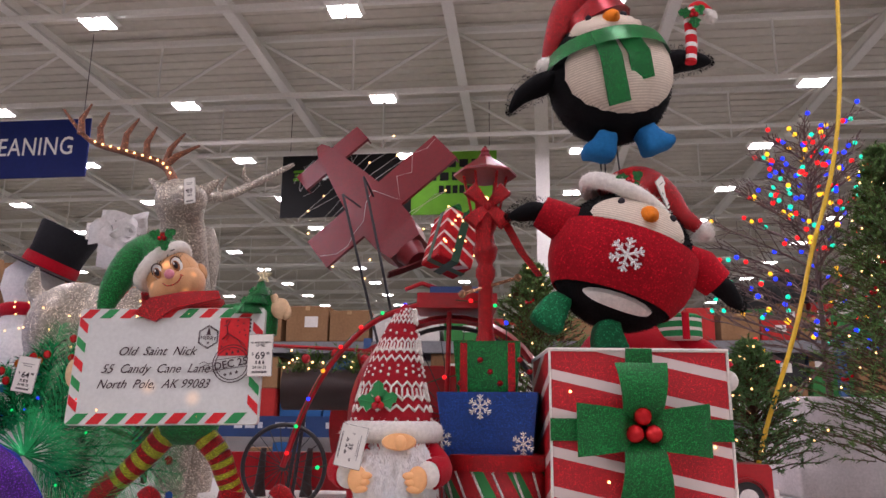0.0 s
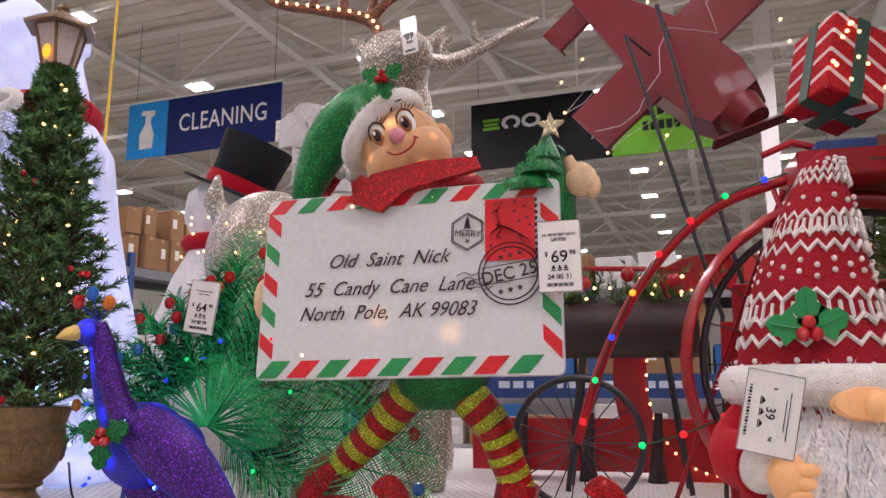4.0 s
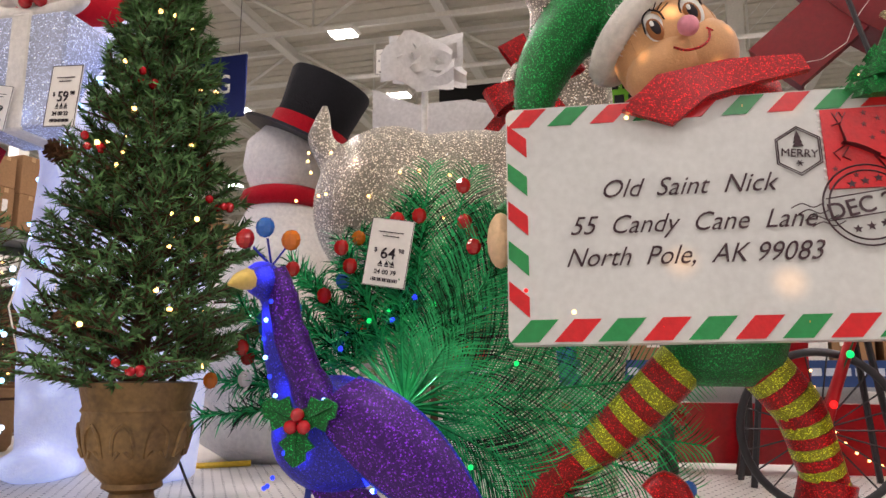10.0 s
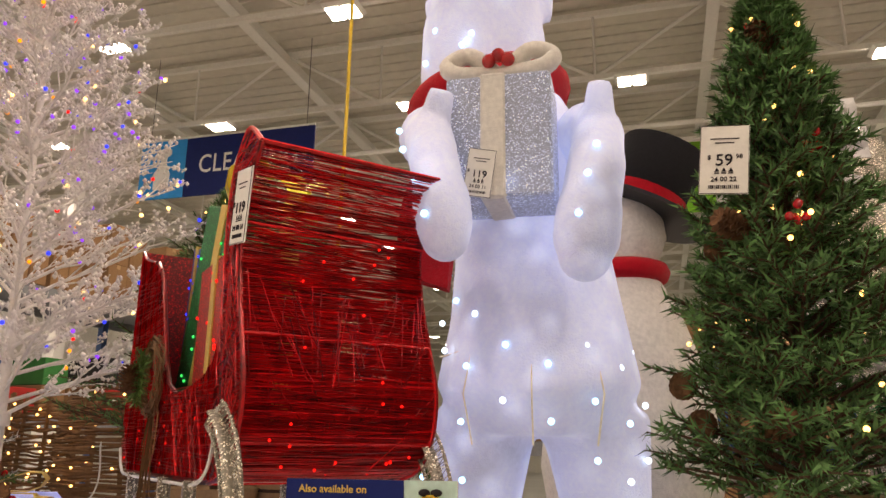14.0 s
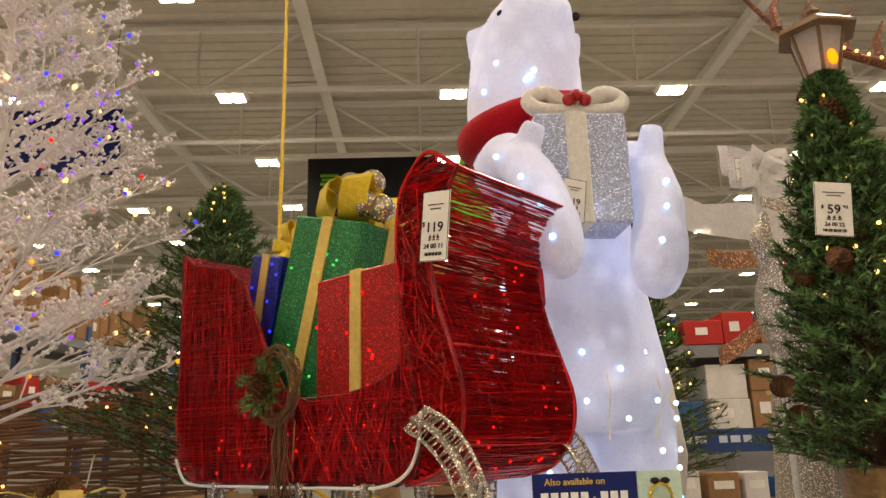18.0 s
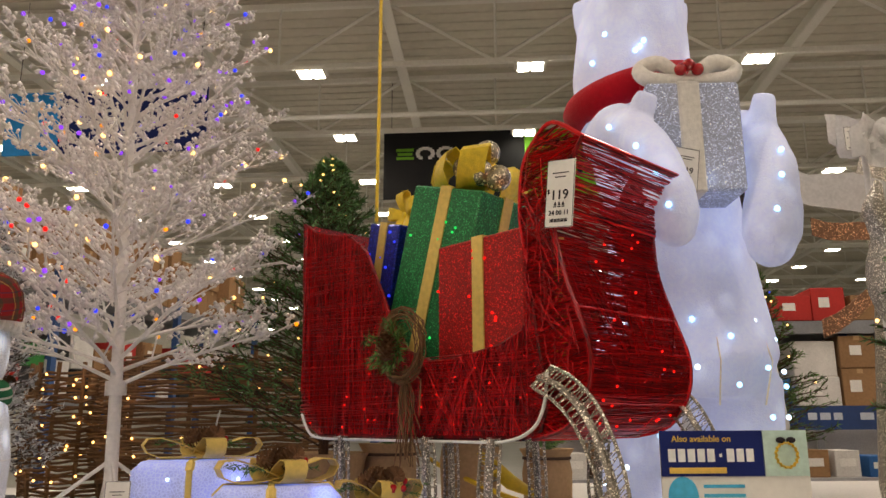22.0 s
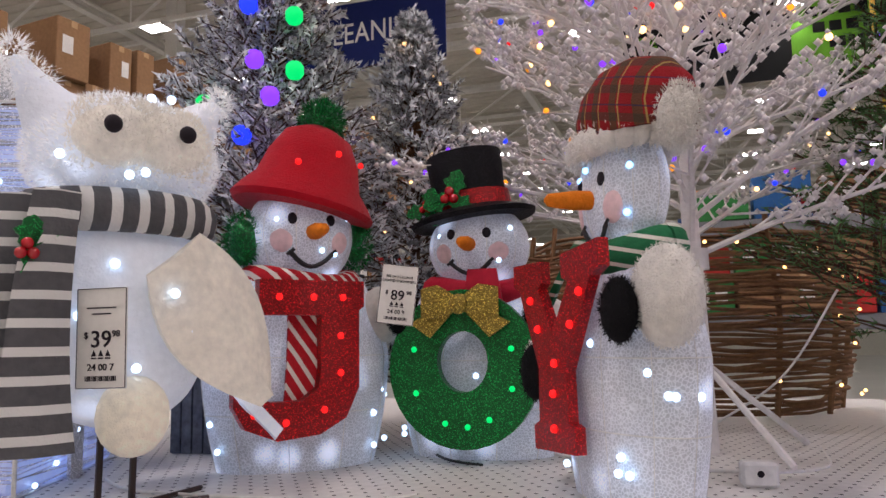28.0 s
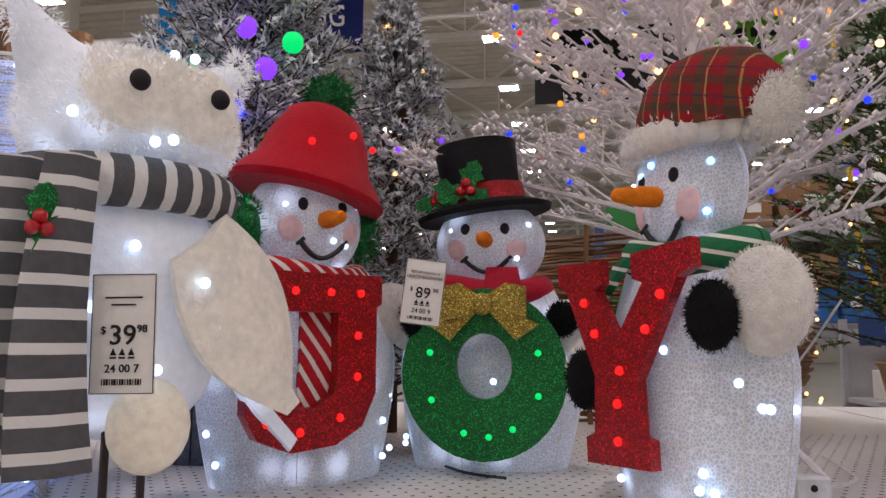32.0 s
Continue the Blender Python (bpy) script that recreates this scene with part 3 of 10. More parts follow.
# ---- stock racks with boxes ----
def rack(name, at, rz, length, levels, depth=1.1, seed=1, height=3.6, topfill=0.8, label="steel pallet rack stacked with brown cardboard boxes"):
    rnd = random.Random(seed)
    r = thing(name, at, label, "rack", "stock racks", rz)
    nb = max(1, round(length / 2.4))
    for k in range(nb + 1):
        x = length * k / nb
        for y in (0.04, depth - 0.04):
            part("post", Geo().box((x, y, height / 2), (0.08, 0.08, height)), M_RACKBLUE, r, smooth=False)
    for z in levels:
        for y in (0.03, depth - 0.03):
            part("beam", Geo().box((length / 2, y, z), (length - 0.08, 0.05, 0.11)), M_RACKBEAM, r, smooth=False)
        part("shelf", Geo().box((length / 2, depth / 2, z + 0.06), (length - 0.1, depth - 0.1, 0.02)), M_RACKBEAM, r, smooth=False)
    return r


BOXCOL = [M_CARD, M_CARD, M_CARD, mat("red_carton", (0.42, 0.03, 0.025), rough=0.6), mat("white_carton", (0.62, 0.6, 0.56), rough=0.6),
          mat("blue_carton", (0.03, 0.12, 0.32), rough=0.6), mat("black_carton", (0.03, 0.03, 0.03), rough=0.6), mat("green_carton", (0.04, 0.2, 0.05), rough=0.6)]


def box_row(at, rz, length, z, seed, colours, hmin=0.3, hmax=0.45, rows=2, depth=0.55, group="boxes on the racks", wide=(0.28, 0.5)):
    """Cartons side by side and stacked, each a thing of its own."""
    rnd = random.Random(seed)
    base = Matrix.Translation(at) @ Matrix.Rotation(radians(rz), 4, "Z")
    x = 0.06
    while x < length - 0.35:
        w = rnd.uniform(*wide)
        zz = z
        for k in range(rows if rnd.random() > 0.25 else max(1, rows - 1)):
            h = rnd.uniform(hmin, hmax)
            m = rnd.choice(colours)
            c = thing("carton", (0, 0, 0), "brown cardboard carton stacked on a rack" if m is M_CARD else "printed carton stacked on a rack", "box", group)
            c.matrix_world = base @ pose(x + w / 2, 0.3 + rnd.uniform(0, 0.06), zz, 0, 0, rnd.uniform(-3, 3))
            part("box_body", Geo().rbox((0, 0, h / 2), (w * 0.95, depth, h - 0.004), 0.006), m, c, smooth=False)
            if rnd.random() < 0.5:
                part("label", Geo().box((rnd.uniform(-0.05, 0.05), -depth / 2 - 0.001, h * 0.55), (w * 0.3, 0.003, h * 0.3)), M_TAPE, c, smooth=False)
            if m is M_CARD:
                part("tape", Geo().box((0, -depth / 2 - 0.0008, h * 0.93), (0.05, 0.002, h * 0.12)), M_TAN, c, smooth=False)
            zz += h
        x += w + rnd.uniform(0.0, 0.04)


rack("pallet_rack", (-8.6, 2.6, 0), 75, 12.0, (0.2, 1.5, 2.75), seed=3, height=3.0)
box_row((-8.6, 2.6, 0), 75, 12.0, 2.82, 11, BOXCOL[:3], 0.32, 0.46, 2, wide=(0.16, 0.30))
box_row((-8.6, 2.6, 0), 75, 12.0, 1.57, 12, BOXCOL[3:] + BOXCOL[:2], 0.25, 0.4, 2)
rack("pallet_rack", (-3.2, 8.4, 0), -6, 9.6, (0.2, 1.3, 2.1), seed=5, height=2.2)
box_row((-3.2, 8.4, 0), -6, 9.6, 1.37, 21, BOXCOL, 0.25, 0.36, 2)
box_row((-3.2, 8.4, 0), -6, 9.6, 2.17, 22, BOXCOL, 0.22, 0.4, 1)
rack("pallet_rack", (4.0, 11.0, 0), -6, 9.6, (0.2, 1.5, 2.6), seed=6, height=2.8)
box_row((4.0, 11.0, 0), -6, 9.6, 2.67, 31, BOXCOL, 0.3, 0.45, 2)
box_row((4.0, 11.0, 0), -6, 9.6, 1.57, 32, BOXCOL, 0.3, 0.45, 2)


# ---- display tables ----
def display_table(x0, x1, y0, y1, z, holes):
    t = thing("display_table", ((x0 + x1) / 2, (y0 + y1) / 2, 0), "long display table with a white perforated steel top", "table", "display tables")
    o = Vector(((x0 + x1) / 2, (y0 + y1) / 2, 0))
    part("tabletop", Geo(o).box((o.x, o.y, z - 0.012), (x1 - x0, y1 - y0, 0.024)), M_PEG, t, smooth=False)
    part("front_edge", Geo(o).box((o.x, y0 - 0.012, z - 0.05), (x1 - x0, 0.024, 0.09)), M_EDGE, t, "dark brown worn front edge", smooth=False)
    part("back_edge", Geo(o).box((o.x, y1 + 0.012, z - 0.05), (x1 - x0, 0.024, 0.09)), M_EDGE, t, smooth=False)
    n = max(2, round((x1 - x0) / 1.2))
    for k in range(n + 1):
        for y in (y0 + 0.08, y1 - 0.08):
            x = x0 + 0.06 + (x1 - x0 - 0.12) * k / n
            part("leg", Geo(o).box((x, y, (z - 0.024) / 2), (0.06, 0.06, z - 0.024)), M_DARK, t, smooth=False)
    part("lower_shelf", Geo(o).box((o.x, o.y, 0.3), (x1 - x0 - 0.2, y1 - y0 - 0.2, 0.03)), M_DARK, t, smooth=False)
    vs, fs = [], []
    x = holes[0]
    while x < holes[1]:
        y = y0 + 0.02
        row = 0
        while y < holes[2]:
            xx = x + (0.0127 if row % 2 else 0)
            b = len(vs)
            for k in range(6):
                a = k * math.pi / 3
                vs.append((xx + 0.0034 * math.cos(a) - o.x, y + 0.0034 * math.sin(a) - o.y, z + 0.0006))
            fs.append(tuple(range(b, b + 6)))
            y += 0.0254
            row += 1
        x += 0.0254
    me = bpy.data.meshes.new("perforation")
    me.from_pydata(vs, [], fs)
    me.materials.append(M_HOLE)
    h = part("perforation", me, None, t, "rows of small round punched holes")
    h["kind"] = "stuff"
    return t


PZ = 1.0
display_table(-6.2, -2.98, 2.40, 4.5, PZ, (-5.3, -2.99, 3.7))
display_table(-2.97, 2.6, 2.05, 4.5, PZ, (-2.9, 1.4, 3.4))


def cord(name, pts, r, m, label, category="cable"):
    g = Geo(pts[0])
    g.tube(spline(pts, 10), r, 7)
    return single(name, g, m, label, category)


cord("extension_cable", [(1.72, 3.05, 6.7), (1.70, 3.0, 3.1), (1.45, 3.0, 1.9), (1.22, 3.0, 1.25), (1.19, 2.98, 1.01), (1.5, 2.8, 1.008), (2.0, 3.1, 1.008)], 0.009, M_YCORD, "yellow extension cord hanging from the roof")


# ---- shared things ----
def reshape(t, k):
    """Gives a thing's parts the proportions k along its own axes."""
    done = set()
    for ob in t.children_recursive:
        if ob.location.length > 1e-6:
            ob.location = Vector(ob.location) * Vector(k)
        elif ob.type == "MESH" and ob.data.name not in done:
            ob.data.transform(Matrix.Diagonal((*k, 1)))
            done.add(ob.data.name)


def price_tag(at, rz, w, h, price, cents, head, digits="", tilt=0.0, lean=0.0, label=""):
    """A printed price card; at is its middle."""
    t = thing("price_tag", at, label or "white printed price card in a thin black frame", "price tag", "price tags")
    t.matrix_world = Matrix.Translation(at) @ Matrix.Rotation(radians(rz), 4, "Z") @ Matrix.Rotation(radians(tilt), 4, "Y") @ Matrix.Rotation(radians(lean), 4, "X")
    part("card", Geo().rbox((0, 0, 0), (w, 0.003, h), 0.0008), M_TAG, t, smooth=False)
    g = Geo()
    for x in (-w / 2 + 0.0008, w / 2 - 0.0008):
        g.box((x, -0.0018, 0), (0.0008, 0.0008, h - 0.0016))
    for z in (-h / 2 + 0.0008, h / 2 - 0.0008):
        g.box((0, -0.0018, z), (w - 0.0032, 0.0008, 0.0008))
    part("frame_line", g, M_INK, t, smooth=False)
    if isinstance(head, str):
        for k, line in enumerate(head.split("/")):
            lettering(line, min(h * 0.062, w * 1.55 / len(line)), M_INK, t, (0, -0.0022, h * 0.28 - k * h * 0.075), bold=0.0)
    else:
        g = Geo()
        for k in range(head):
            g.box((0, -0.002, h * 0.30 - k * h * 0.06), (w * (0.58 - 0.2 * k), 0.0008, h * 0.014))
        part("print_line", g, M_INK, t, smooth=False)
    big = h * (0.20 if len(price) > 2 else 0.235)
    lettering(price, big, M_INK, t, (0.0, -0.0022, -h * 0.09))
    lettering("$", h * 0.09, M_INK, t, (-w * (0.40 if len(price) > 2 else 0.30), -0.0022, h * 0.0))
    if cents:
        lettering(cents, h * 0.09, M_INK, t, (w * 0.30, -0.0022, h * 0.01))
    g = Geo()
    for k in (-1, 0, 1):
        g.prism([(k * w * 0.14 - w * 0.05, -h * 0.18), (k * w * 0.14, -h * 0.12), (k * w * 0.14 + w * 0.05, -h * 0.18)], -0.0024, -0.0016)
        g.box((k * w * 0.14, -0.002, -h * 0.20), (w * 0.1, 0.0008, h * 0.015))
    part("icon", g, M_INK, t, smooth=False)
    if digits:
        lettering(digits, h * 0.095, M_INK, t, (0, -0.0022, -h * 0.32))
    g = Geo()
    for k in range(16):
        g.box((-w * 0.3 + k * w * 0.04, -0.002, -h * 0.40), (w * (0.012 + 0.010 * (k * 7 % 3)), 0.0008, h * 0.05))
    part("barcode", g, M_INK, t, smooth=False)["kind"] = "stuff"
    return t


def leaf_out(n=3, l=0.05, w=0.022):
    """A holly leaf's outline, in x and z, from its stem upward."""
    pts = []
    for s in (1, -1):
        side = []
        for k in range(n * 2 + 1):
            q = k / (n * 2)
            ww = w * math.sin(math.pi * min(1, q * 0.92 + 0.04)) * (1.0 if k % 2 else 0.62)
            side.append((s * ww, l * q))
        pts += side if s == 1 else side[::-1]
    return pts


def holly(geo, at, size=1.0, mi_leaf=0, mi_berry=1, angles=(20, 140, 260), lean=0.0):
    """Holly leaves and berries facing -y, added to a mesh."""
    for a in angles:
        M = Matrix.Translation(at) @ Matrix.Rotation(radians(lean), 4, "X") @ Matrix.Rotation(radians(a), 4, "Y") @ Matrix.Scale(size, 4)
        out = leaf_out()
        for sx in (1,):
            geo.prism(out, -0.004, 0.001, mi_leaf, M)
        geo.tube([(0, -0.005, 0), (0, -0.0055, 0.045)], 0.0012, 4, mi_leaf, M)
    for k in range(3):
        a = radians(90 + 120 * k)
        geo.ball((at[0] + 0.009 * size * math.cos(a), at[1] - 0.008 * size, at[2] + 0.009 * size * math.sin(a)), 0.0085 * size, 10, 7, mi_berry)
    return geo


def needles(geo_v, geo_f, pts, rnd, length, width, per, spread=0.85):
    """Needles round a twig that runs through pts; written straight into lists."""
    for i in range(len(pts) - 1):
        a, b = pts[i], pts[i + 1]
        d = (b - a)
        if d.length < 1e-6:
            continue
        dn = d.normalized()
        s = dn.cross(Vector((0.3, 0.2, 1))).normalized()
        u = s.cross(dn)
        for k in range(per):
            q = a + d * rnd.random()
            t = rnd.uniform(0, 2 * math.pi)
            out = s * math.cos(t) + u * math.sin(t)
            tip = q + (dn * rnd.uniform(0.45, 1.0) + out * spread).normalized() * length * rnd.uniform(0.75, 1.15)
            wv = dn.cross(out) * width
            n = len(geo_v)
            geo_v.extend((q - wv, q + wv, tip))
            geo_f.append((n, n + 1, n + 2))


def evergreen(name, at, h, r, label, m, seed, z0=0.12, branches=150, nl=0.026, nw=0.0026, per=11, side=4, lift=0.25, lights=(), nlights=0, light_r=0.004,
              cones=0, berries=0, pot=None, group="artificial christmas trees", lean=(0, 0), power=0.9, droop=0.0):
    rnd = random.Random(seed)
    t = thing(name, at, label, "christmas tree", group)
    g = Geo()
    g.tube([(0, 0, 0.0), (lean[0] * 0.5, lean[1] * 0.5, h * 0.5), (lean[0], lean[1], h)], [0.016, 0.012, 0.004], 7)
    part("trunk", g, M_TWIG, t)
    V, F, sv = [], [], Geo()
    ends = []
    for i in range(branches):
        q = (i + rnd.random()) / branches
        z = z0 + (h - z0) * (1 - (1 - q) ** 1.25)
        f = (h - z) / (h - z0)
        ln = r * (f ** power) * rnd.uniform(0.72, 1.08) + 0.035
        a = i * 2.39996 + rnd.uniform(-0.35, 0.35)
        up = lift + rnd.uniform(-0.15, 0.2) + (1 - f) * 0.6
        d = Vector((math.cos(a), math.sin(a), up)).normalized()
        p0 = Vector((lean[0] * z / h, lean[1] * z / h, z))
        stem = [p0 + d * ln * s - Vector((0, 0, droop * ln * s * s)) + Vector((0, 0, 0.05 * ln * math.sin(s * 3))) for s in (0.0, 0.25, 0.5, 0.75, 1.0)]
        sv.tube([stem[0], stem[2], stem[4]], [0.004, 0.003, 0.0015], 3, caps=False)
        needles(V, F, stem[1:], rnd, nl, nw, per)
        ends.append((stem[4], stem[2], d))
        sd = d.cross(Vector((0, 0, 1))).normalized()
        for k in range(side):
            b0 = p0 + d * ln * (0.3 + 0.6 * k / max(1, side - 1)) * 0.95
            sg = 1 if k % 2 else -1
            dd = (d * 0.75 + sd * sg * rnd.uniform(0.5, 0.9) + Vector((0, 0, rnd.uniform(-0.2, 0.45)))).normalized()
            l2 = ln * rnd.uniform(0.25, 0.42) * (1.15 - 0.4 * k / side)
            tw = [b0 + dd * l2 * s for s in (0, 0.5, 1.0)]
            sv.tube([tw[0], tw[2]], [0.0025, 0.0012], 3, caps=False)
            needles(V, F, tw, rnd, nl * 0.95, nw, per)
            ends.append((tw[2], tw[1], dd))
    top = [Vector((lean[0], lean[1], h - 0.08)), Vector((lean[0], lean[1], h)), Vector((lean[0], lean[1], h + 0.05))]
    needles(V, F, top, rnd, nl, nw, per * 3)
    part("branchwork", sv, M_TWIG, t)["kind"] = "stuff"
    me = bpy.data.meshes.new("needles")
    me.from_pydata([tuple(p) for p in V], [], F)
    me.materials.append(m)
    part("needles", me, None, t)["kind"] = "stuff"
    for k in range(nlights):
        e = rnd.choice(ends)
        q = e[0].lerp(e[1], rnd.uniform(0.0, 0.8))
        bulb(t, q + Vector((rnd.uniform(-1, 1), rnd.uniform(-1, 1), rnd.uniform(-0.3, 1))) * 0.012, rnd.choice(lights), light_r)
    if cones:
        cm = cone_mesh()
        for k in range(cones):
            e = rnd.choice(ends)
            c = new("pine_cone", cm)
            c.parent = t
            c.matrix_local = Matrix.Translation(e[0].lerp(e[1], 0.4)) @ Euler((rnd.uniform(0, 6), rnd.uniform(0, 6), 0)).to_matrix().to_4x4()
    for k in range(berries):
        e = rnd.choice(ends)
        b = new("berry_pick", berry_mesh())
        b.parent = t
        b.matrix_local = Matrix.Translation(e[0]) @ Matrix.Rotation(rnd.uniform(0, 6), 4, "Z")
    return t


CACHE = {}


def cone_mesh():
    if "cone" not in CACHE:
        g = Geo()
        g.ball((0, 0, 0), (0.011, 0.011, 0.026), 8, 6)
        for i in range(9):
            for k in range(8):
                a = (k + 0.5 * (i % 2)) * math.pi / 4
                z = -0.024 + i * 0.006
                rr = 0.016 * math.sqrt(max(0.05, 1 - (z / 0.032) ** 2))
                d = Vector((math.cos(a), math.sin(a), 0.25))
                s = Vector((-math.sin(a), math.cos(a), 0)) * 0.006
                g.add([Vector((0, 0, z)) + s * 0.4, Vector((0, 0, z)) - s * 0.4, d * rr * 1.25 + Vector((0, 0, z)) - s, d * rr * 1.4 + Vector((0, 0, z + 0.003)), d * rr * 1.25 + Vector((0, 0, z)) + s], [(0, 1, 2, 3, 4)])
        CACHE["cone"] = g.mesh("pine_cone", M_CONE, False)
    return CACHE["cone"]


def berry_mesh():
    if "berry" not in CACHE:
        g = Geo()
        rnd = random.Random(4)
        for k in range(7):
            g.ball((rnd.uniform(-0.016, 0.016), rnd.uniform(-0.016, 0.016), rnd.uniform(-0.012, 0.012)), 0.0065, 8, 6)
        CACHE["berry"] = g.mesh("berry_cluster", M_BERRY)
    return CACHE["berry"]


def bow(parent, at, s, m, loops=4, tails=True, rz=0.0, name="bow"):
    """A ribbon bow facing -y, in the parent's own space."""
    g = Geo()
    M = Matrix.Translation(at) @ Matrix.Rotation(radians(rz), 4, "Y")
    for k in range(loops):
        a = (k / loops) * 2 * math.pi + math.pi / loops
        rows = []
        for i in range(9):
            q = i / 8
            along = math.sin(q * math.pi) * s
            lift = -0.42 * s * math.sin(q * 2 * math.pi) * (0.7 if i > 4 else 1.0)
            c = Vector((math.cos(a) * along, -0.25 * s + lift * 0.6 - 0.1 * s * math.sin(q * math.pi), math.sin(a) * along))
            wv = Vector((-math.sin(a), 0, math.cos(a))) * s * (0.13 + 0.16 * math.sin(q * math.pi))
            rows.append([c - wv, c + wv])
        g.sheet(rows, 0.003, 0, M)
    g.ball((0, -0.3 * s, 0), (0.16 * s, 0.14 * s, 0.16 * s), 10, 7, 0, M)
    if tails:
        for sg in (-1, 1):
            rows = []
            for i in range(6):
                q = i / 5
                c = Vector((sg * s * (0.1 + 0.45 * q), -0.2 * s - 0.06 * s * math.sin(q * 5), -s * (0.1 + 1.05 * q)))
                rows.append([c - Vector((0.15 * s, 0, 0.0)), c + Vector((0.15 * s, 0, 0.03 * s))])
            g.sheet(rows, 0.003, 0, M)
    return part(name, g, m, parent)


def snowflake(geo, at, s, mi=0, th=0.006, M=None):
    """A six-armed flake facing -y."""
    for k in range(6):
        R = Matrix.Translation(at) @ Matrix.Rotation(radians(60 * k), 4, "Y")
        if M is not None:
            R = M @ R
        geo.box((0, 0, s * 0.5), (s * 0.13, th, s), R, mi)
        for q in (0.42, 0.72):
            for sg in (-1, 1):
                geo.box((0, 0, s * 0.14), (s * 0.11, th * 0.96, s * 0.34), R @ Matrix.Translation((0, 0, s * q)) @ Matrix.Rotation(radians(52 * sg), 4, "Y"), mi)
    geo.box((0, 0, 0), (s * 0.3, th * 1.05, s * 0.3), (M if M is not None else Matrix.Identity(4)) @ Matrix.Translation(at), mi)
    return geo


# ---- elf holding a letter ----
def elf():
    o = Vector((-0.80, 2.50, PZ))
    g = Geo(o)
    SK, GR, RD, LI, FL, BK, WH, BR, PI, SK2, CR = range(11)
    rnd_t = random.Random(41)
    # warm glow spots of the face are painted into the tan fabric's emission
    mats = [lit_cloth("glowing_tan_fabric", (0.62, 0.35, 0.17), (1.0, 0.45, 0.14), 0.03, 3.0, 13.0, 0.9, 420.0, reach=0.32, edge=0.86, bump=0.2), G_GREEN, G_RED, G_LIME, M_FLEECE, M_INK, M_WHITE, mat("brown_iris", (0.33, 0.12, 0.03), rough=0.3), mat("pink_nose", (0.62, 0.22, 0.28), rough=0.4), mat("cream_mitten", (0.70, 0.50, 0.30), rough=0.9, bump=0.4), mat("pale_star_glitter", (0.62, 0.55, 0.34), rough=0.4, glit=0.7)]
    T = Matrix.Translation((-0.868, 2.42, 1.752)) @ Matrix.Rotation(radians(-25), 4, "Y") @ Matrix.Rotation(radians(6), 4, "Z") @ Matrix.Scale(0.86, 4)
    hr = (0.100, 0.092, 0.108)
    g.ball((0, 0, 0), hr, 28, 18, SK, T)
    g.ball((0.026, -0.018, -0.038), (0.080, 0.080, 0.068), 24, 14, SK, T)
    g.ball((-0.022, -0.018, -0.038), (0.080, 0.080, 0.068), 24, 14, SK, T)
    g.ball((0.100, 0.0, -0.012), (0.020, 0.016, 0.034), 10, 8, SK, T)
    for x in (-0.034, 0.036):
        g.ball((x, -0.081, 0.022), (0.0195, 0.009, 0.029), 18, 12, WH, T)
        g.ball((x - 0.003, -0.0855, 0.018), (0.0145, 0.0075, 0.022), 18, 12, BR, T)
        g.ball((x - 0.003, -0.0905, 0.019), (0.0088, 0.0045, 0.0145), 12, 10, BK, T)
        g.ball((x - 0.007, -0.094, 0.027), (0.0038, 0.0022, 0.0055), 8, 6, WH, T)
        g.tube(spline([(x - 0.0205, -0.084, 0.018), (x - 0.016, -0.090, 0.042), (x, -0.092, 0.052), (x + 0.016, -0.090, 0.042), (x + 0.0195, -0.085, 0.024)], 4), 0.0018, 5, BK, T)
        for k in range(4):
            g.tube([(x + 0.002 + 0.005 * k, -0.090, 0.051 - 0.003 * k), (x + 0.008 + 0.009 * k, -0.096, 0.064 - 0.005 * k)], 0.0011, 4, BK, T)
        g.tube(spline([(x - 0.022, -0.080, 0.064), (x - 0.008, -0.084, 0.079), (x + 0.012, -0.080, 0.080)], 4), 0.0019, 5, BK, T)
    g.ball((0.004, -0.112, -0.010), (0.0185, 0.016, 0.018), 14, 10, PI, T)
    g.tube(spline([(-0.030, -0.099, -0.030), (-0.018, -0.108, -0.047), (0.004, -0.112, -0.053), (0.026, -0.107, -0.045), (0.040, -0.096, -0.026)], 6), 0.0022, 5, RD, T)
    g.tube([(0.036, -0.099, -0.022), (0.045, -0.094, -0.030)], 0.0018, 5, RD, T)
    # seams of the fabric face
    for a0 in (-50, -18, 18, 50):
        a = radians(270 + a0)
        g.tube([((hr[0] + 0.0006) * math.cos(a) * math.cos(e), (hr[1] + 0.0006) * math.sin(a) * math.cos(e), (hr[2] + 0.0006) * math.sin(e)) for e in [radians(-20 + 9 * k) for k in range(9)]], 0.0007, 4, SK, T)
    # hat: fleece band, drooping cone, holly
    B = T @ Matrix.Rotation(radians(-20), 4, "Y") @ Matrix.Rotation(radians(-8), 4, "X")
    band = [B @ Vector((0.100 * math.cos(a), 0.094 * math.sin(a), 0.070)) for a in [2 * math.pi * k / 24 for k in range(25)]]
    g.tube(band, 0.021, 8, FL)
    for k in range(24):
        g.fuzz(band[k], (0.020, 0.020, 0.020), 60, 0.009, 0.0012, FL, random.Random(k))
    droop = spline([(-0.900, 2.43, 1.80), (-0.945, 2.44, 1.838), (-0.990, 2.44, 1.832), (-1.032, 2.44, 1.795), (-1.062, 2.44, 1.745), (-1.078, 2.43, 1.69), (-1.088, 2.425, 1.63)], 5)
    fat = [float(np.interp(k / 5, [0, 1, 2, 3, 4, 5, 6], [0.080, 0.072, 0.060, 0.052, 0.045, 0.034, 0.018])) for k in range(len(droop))]
    g.tube(droop, fat, 16, GR)
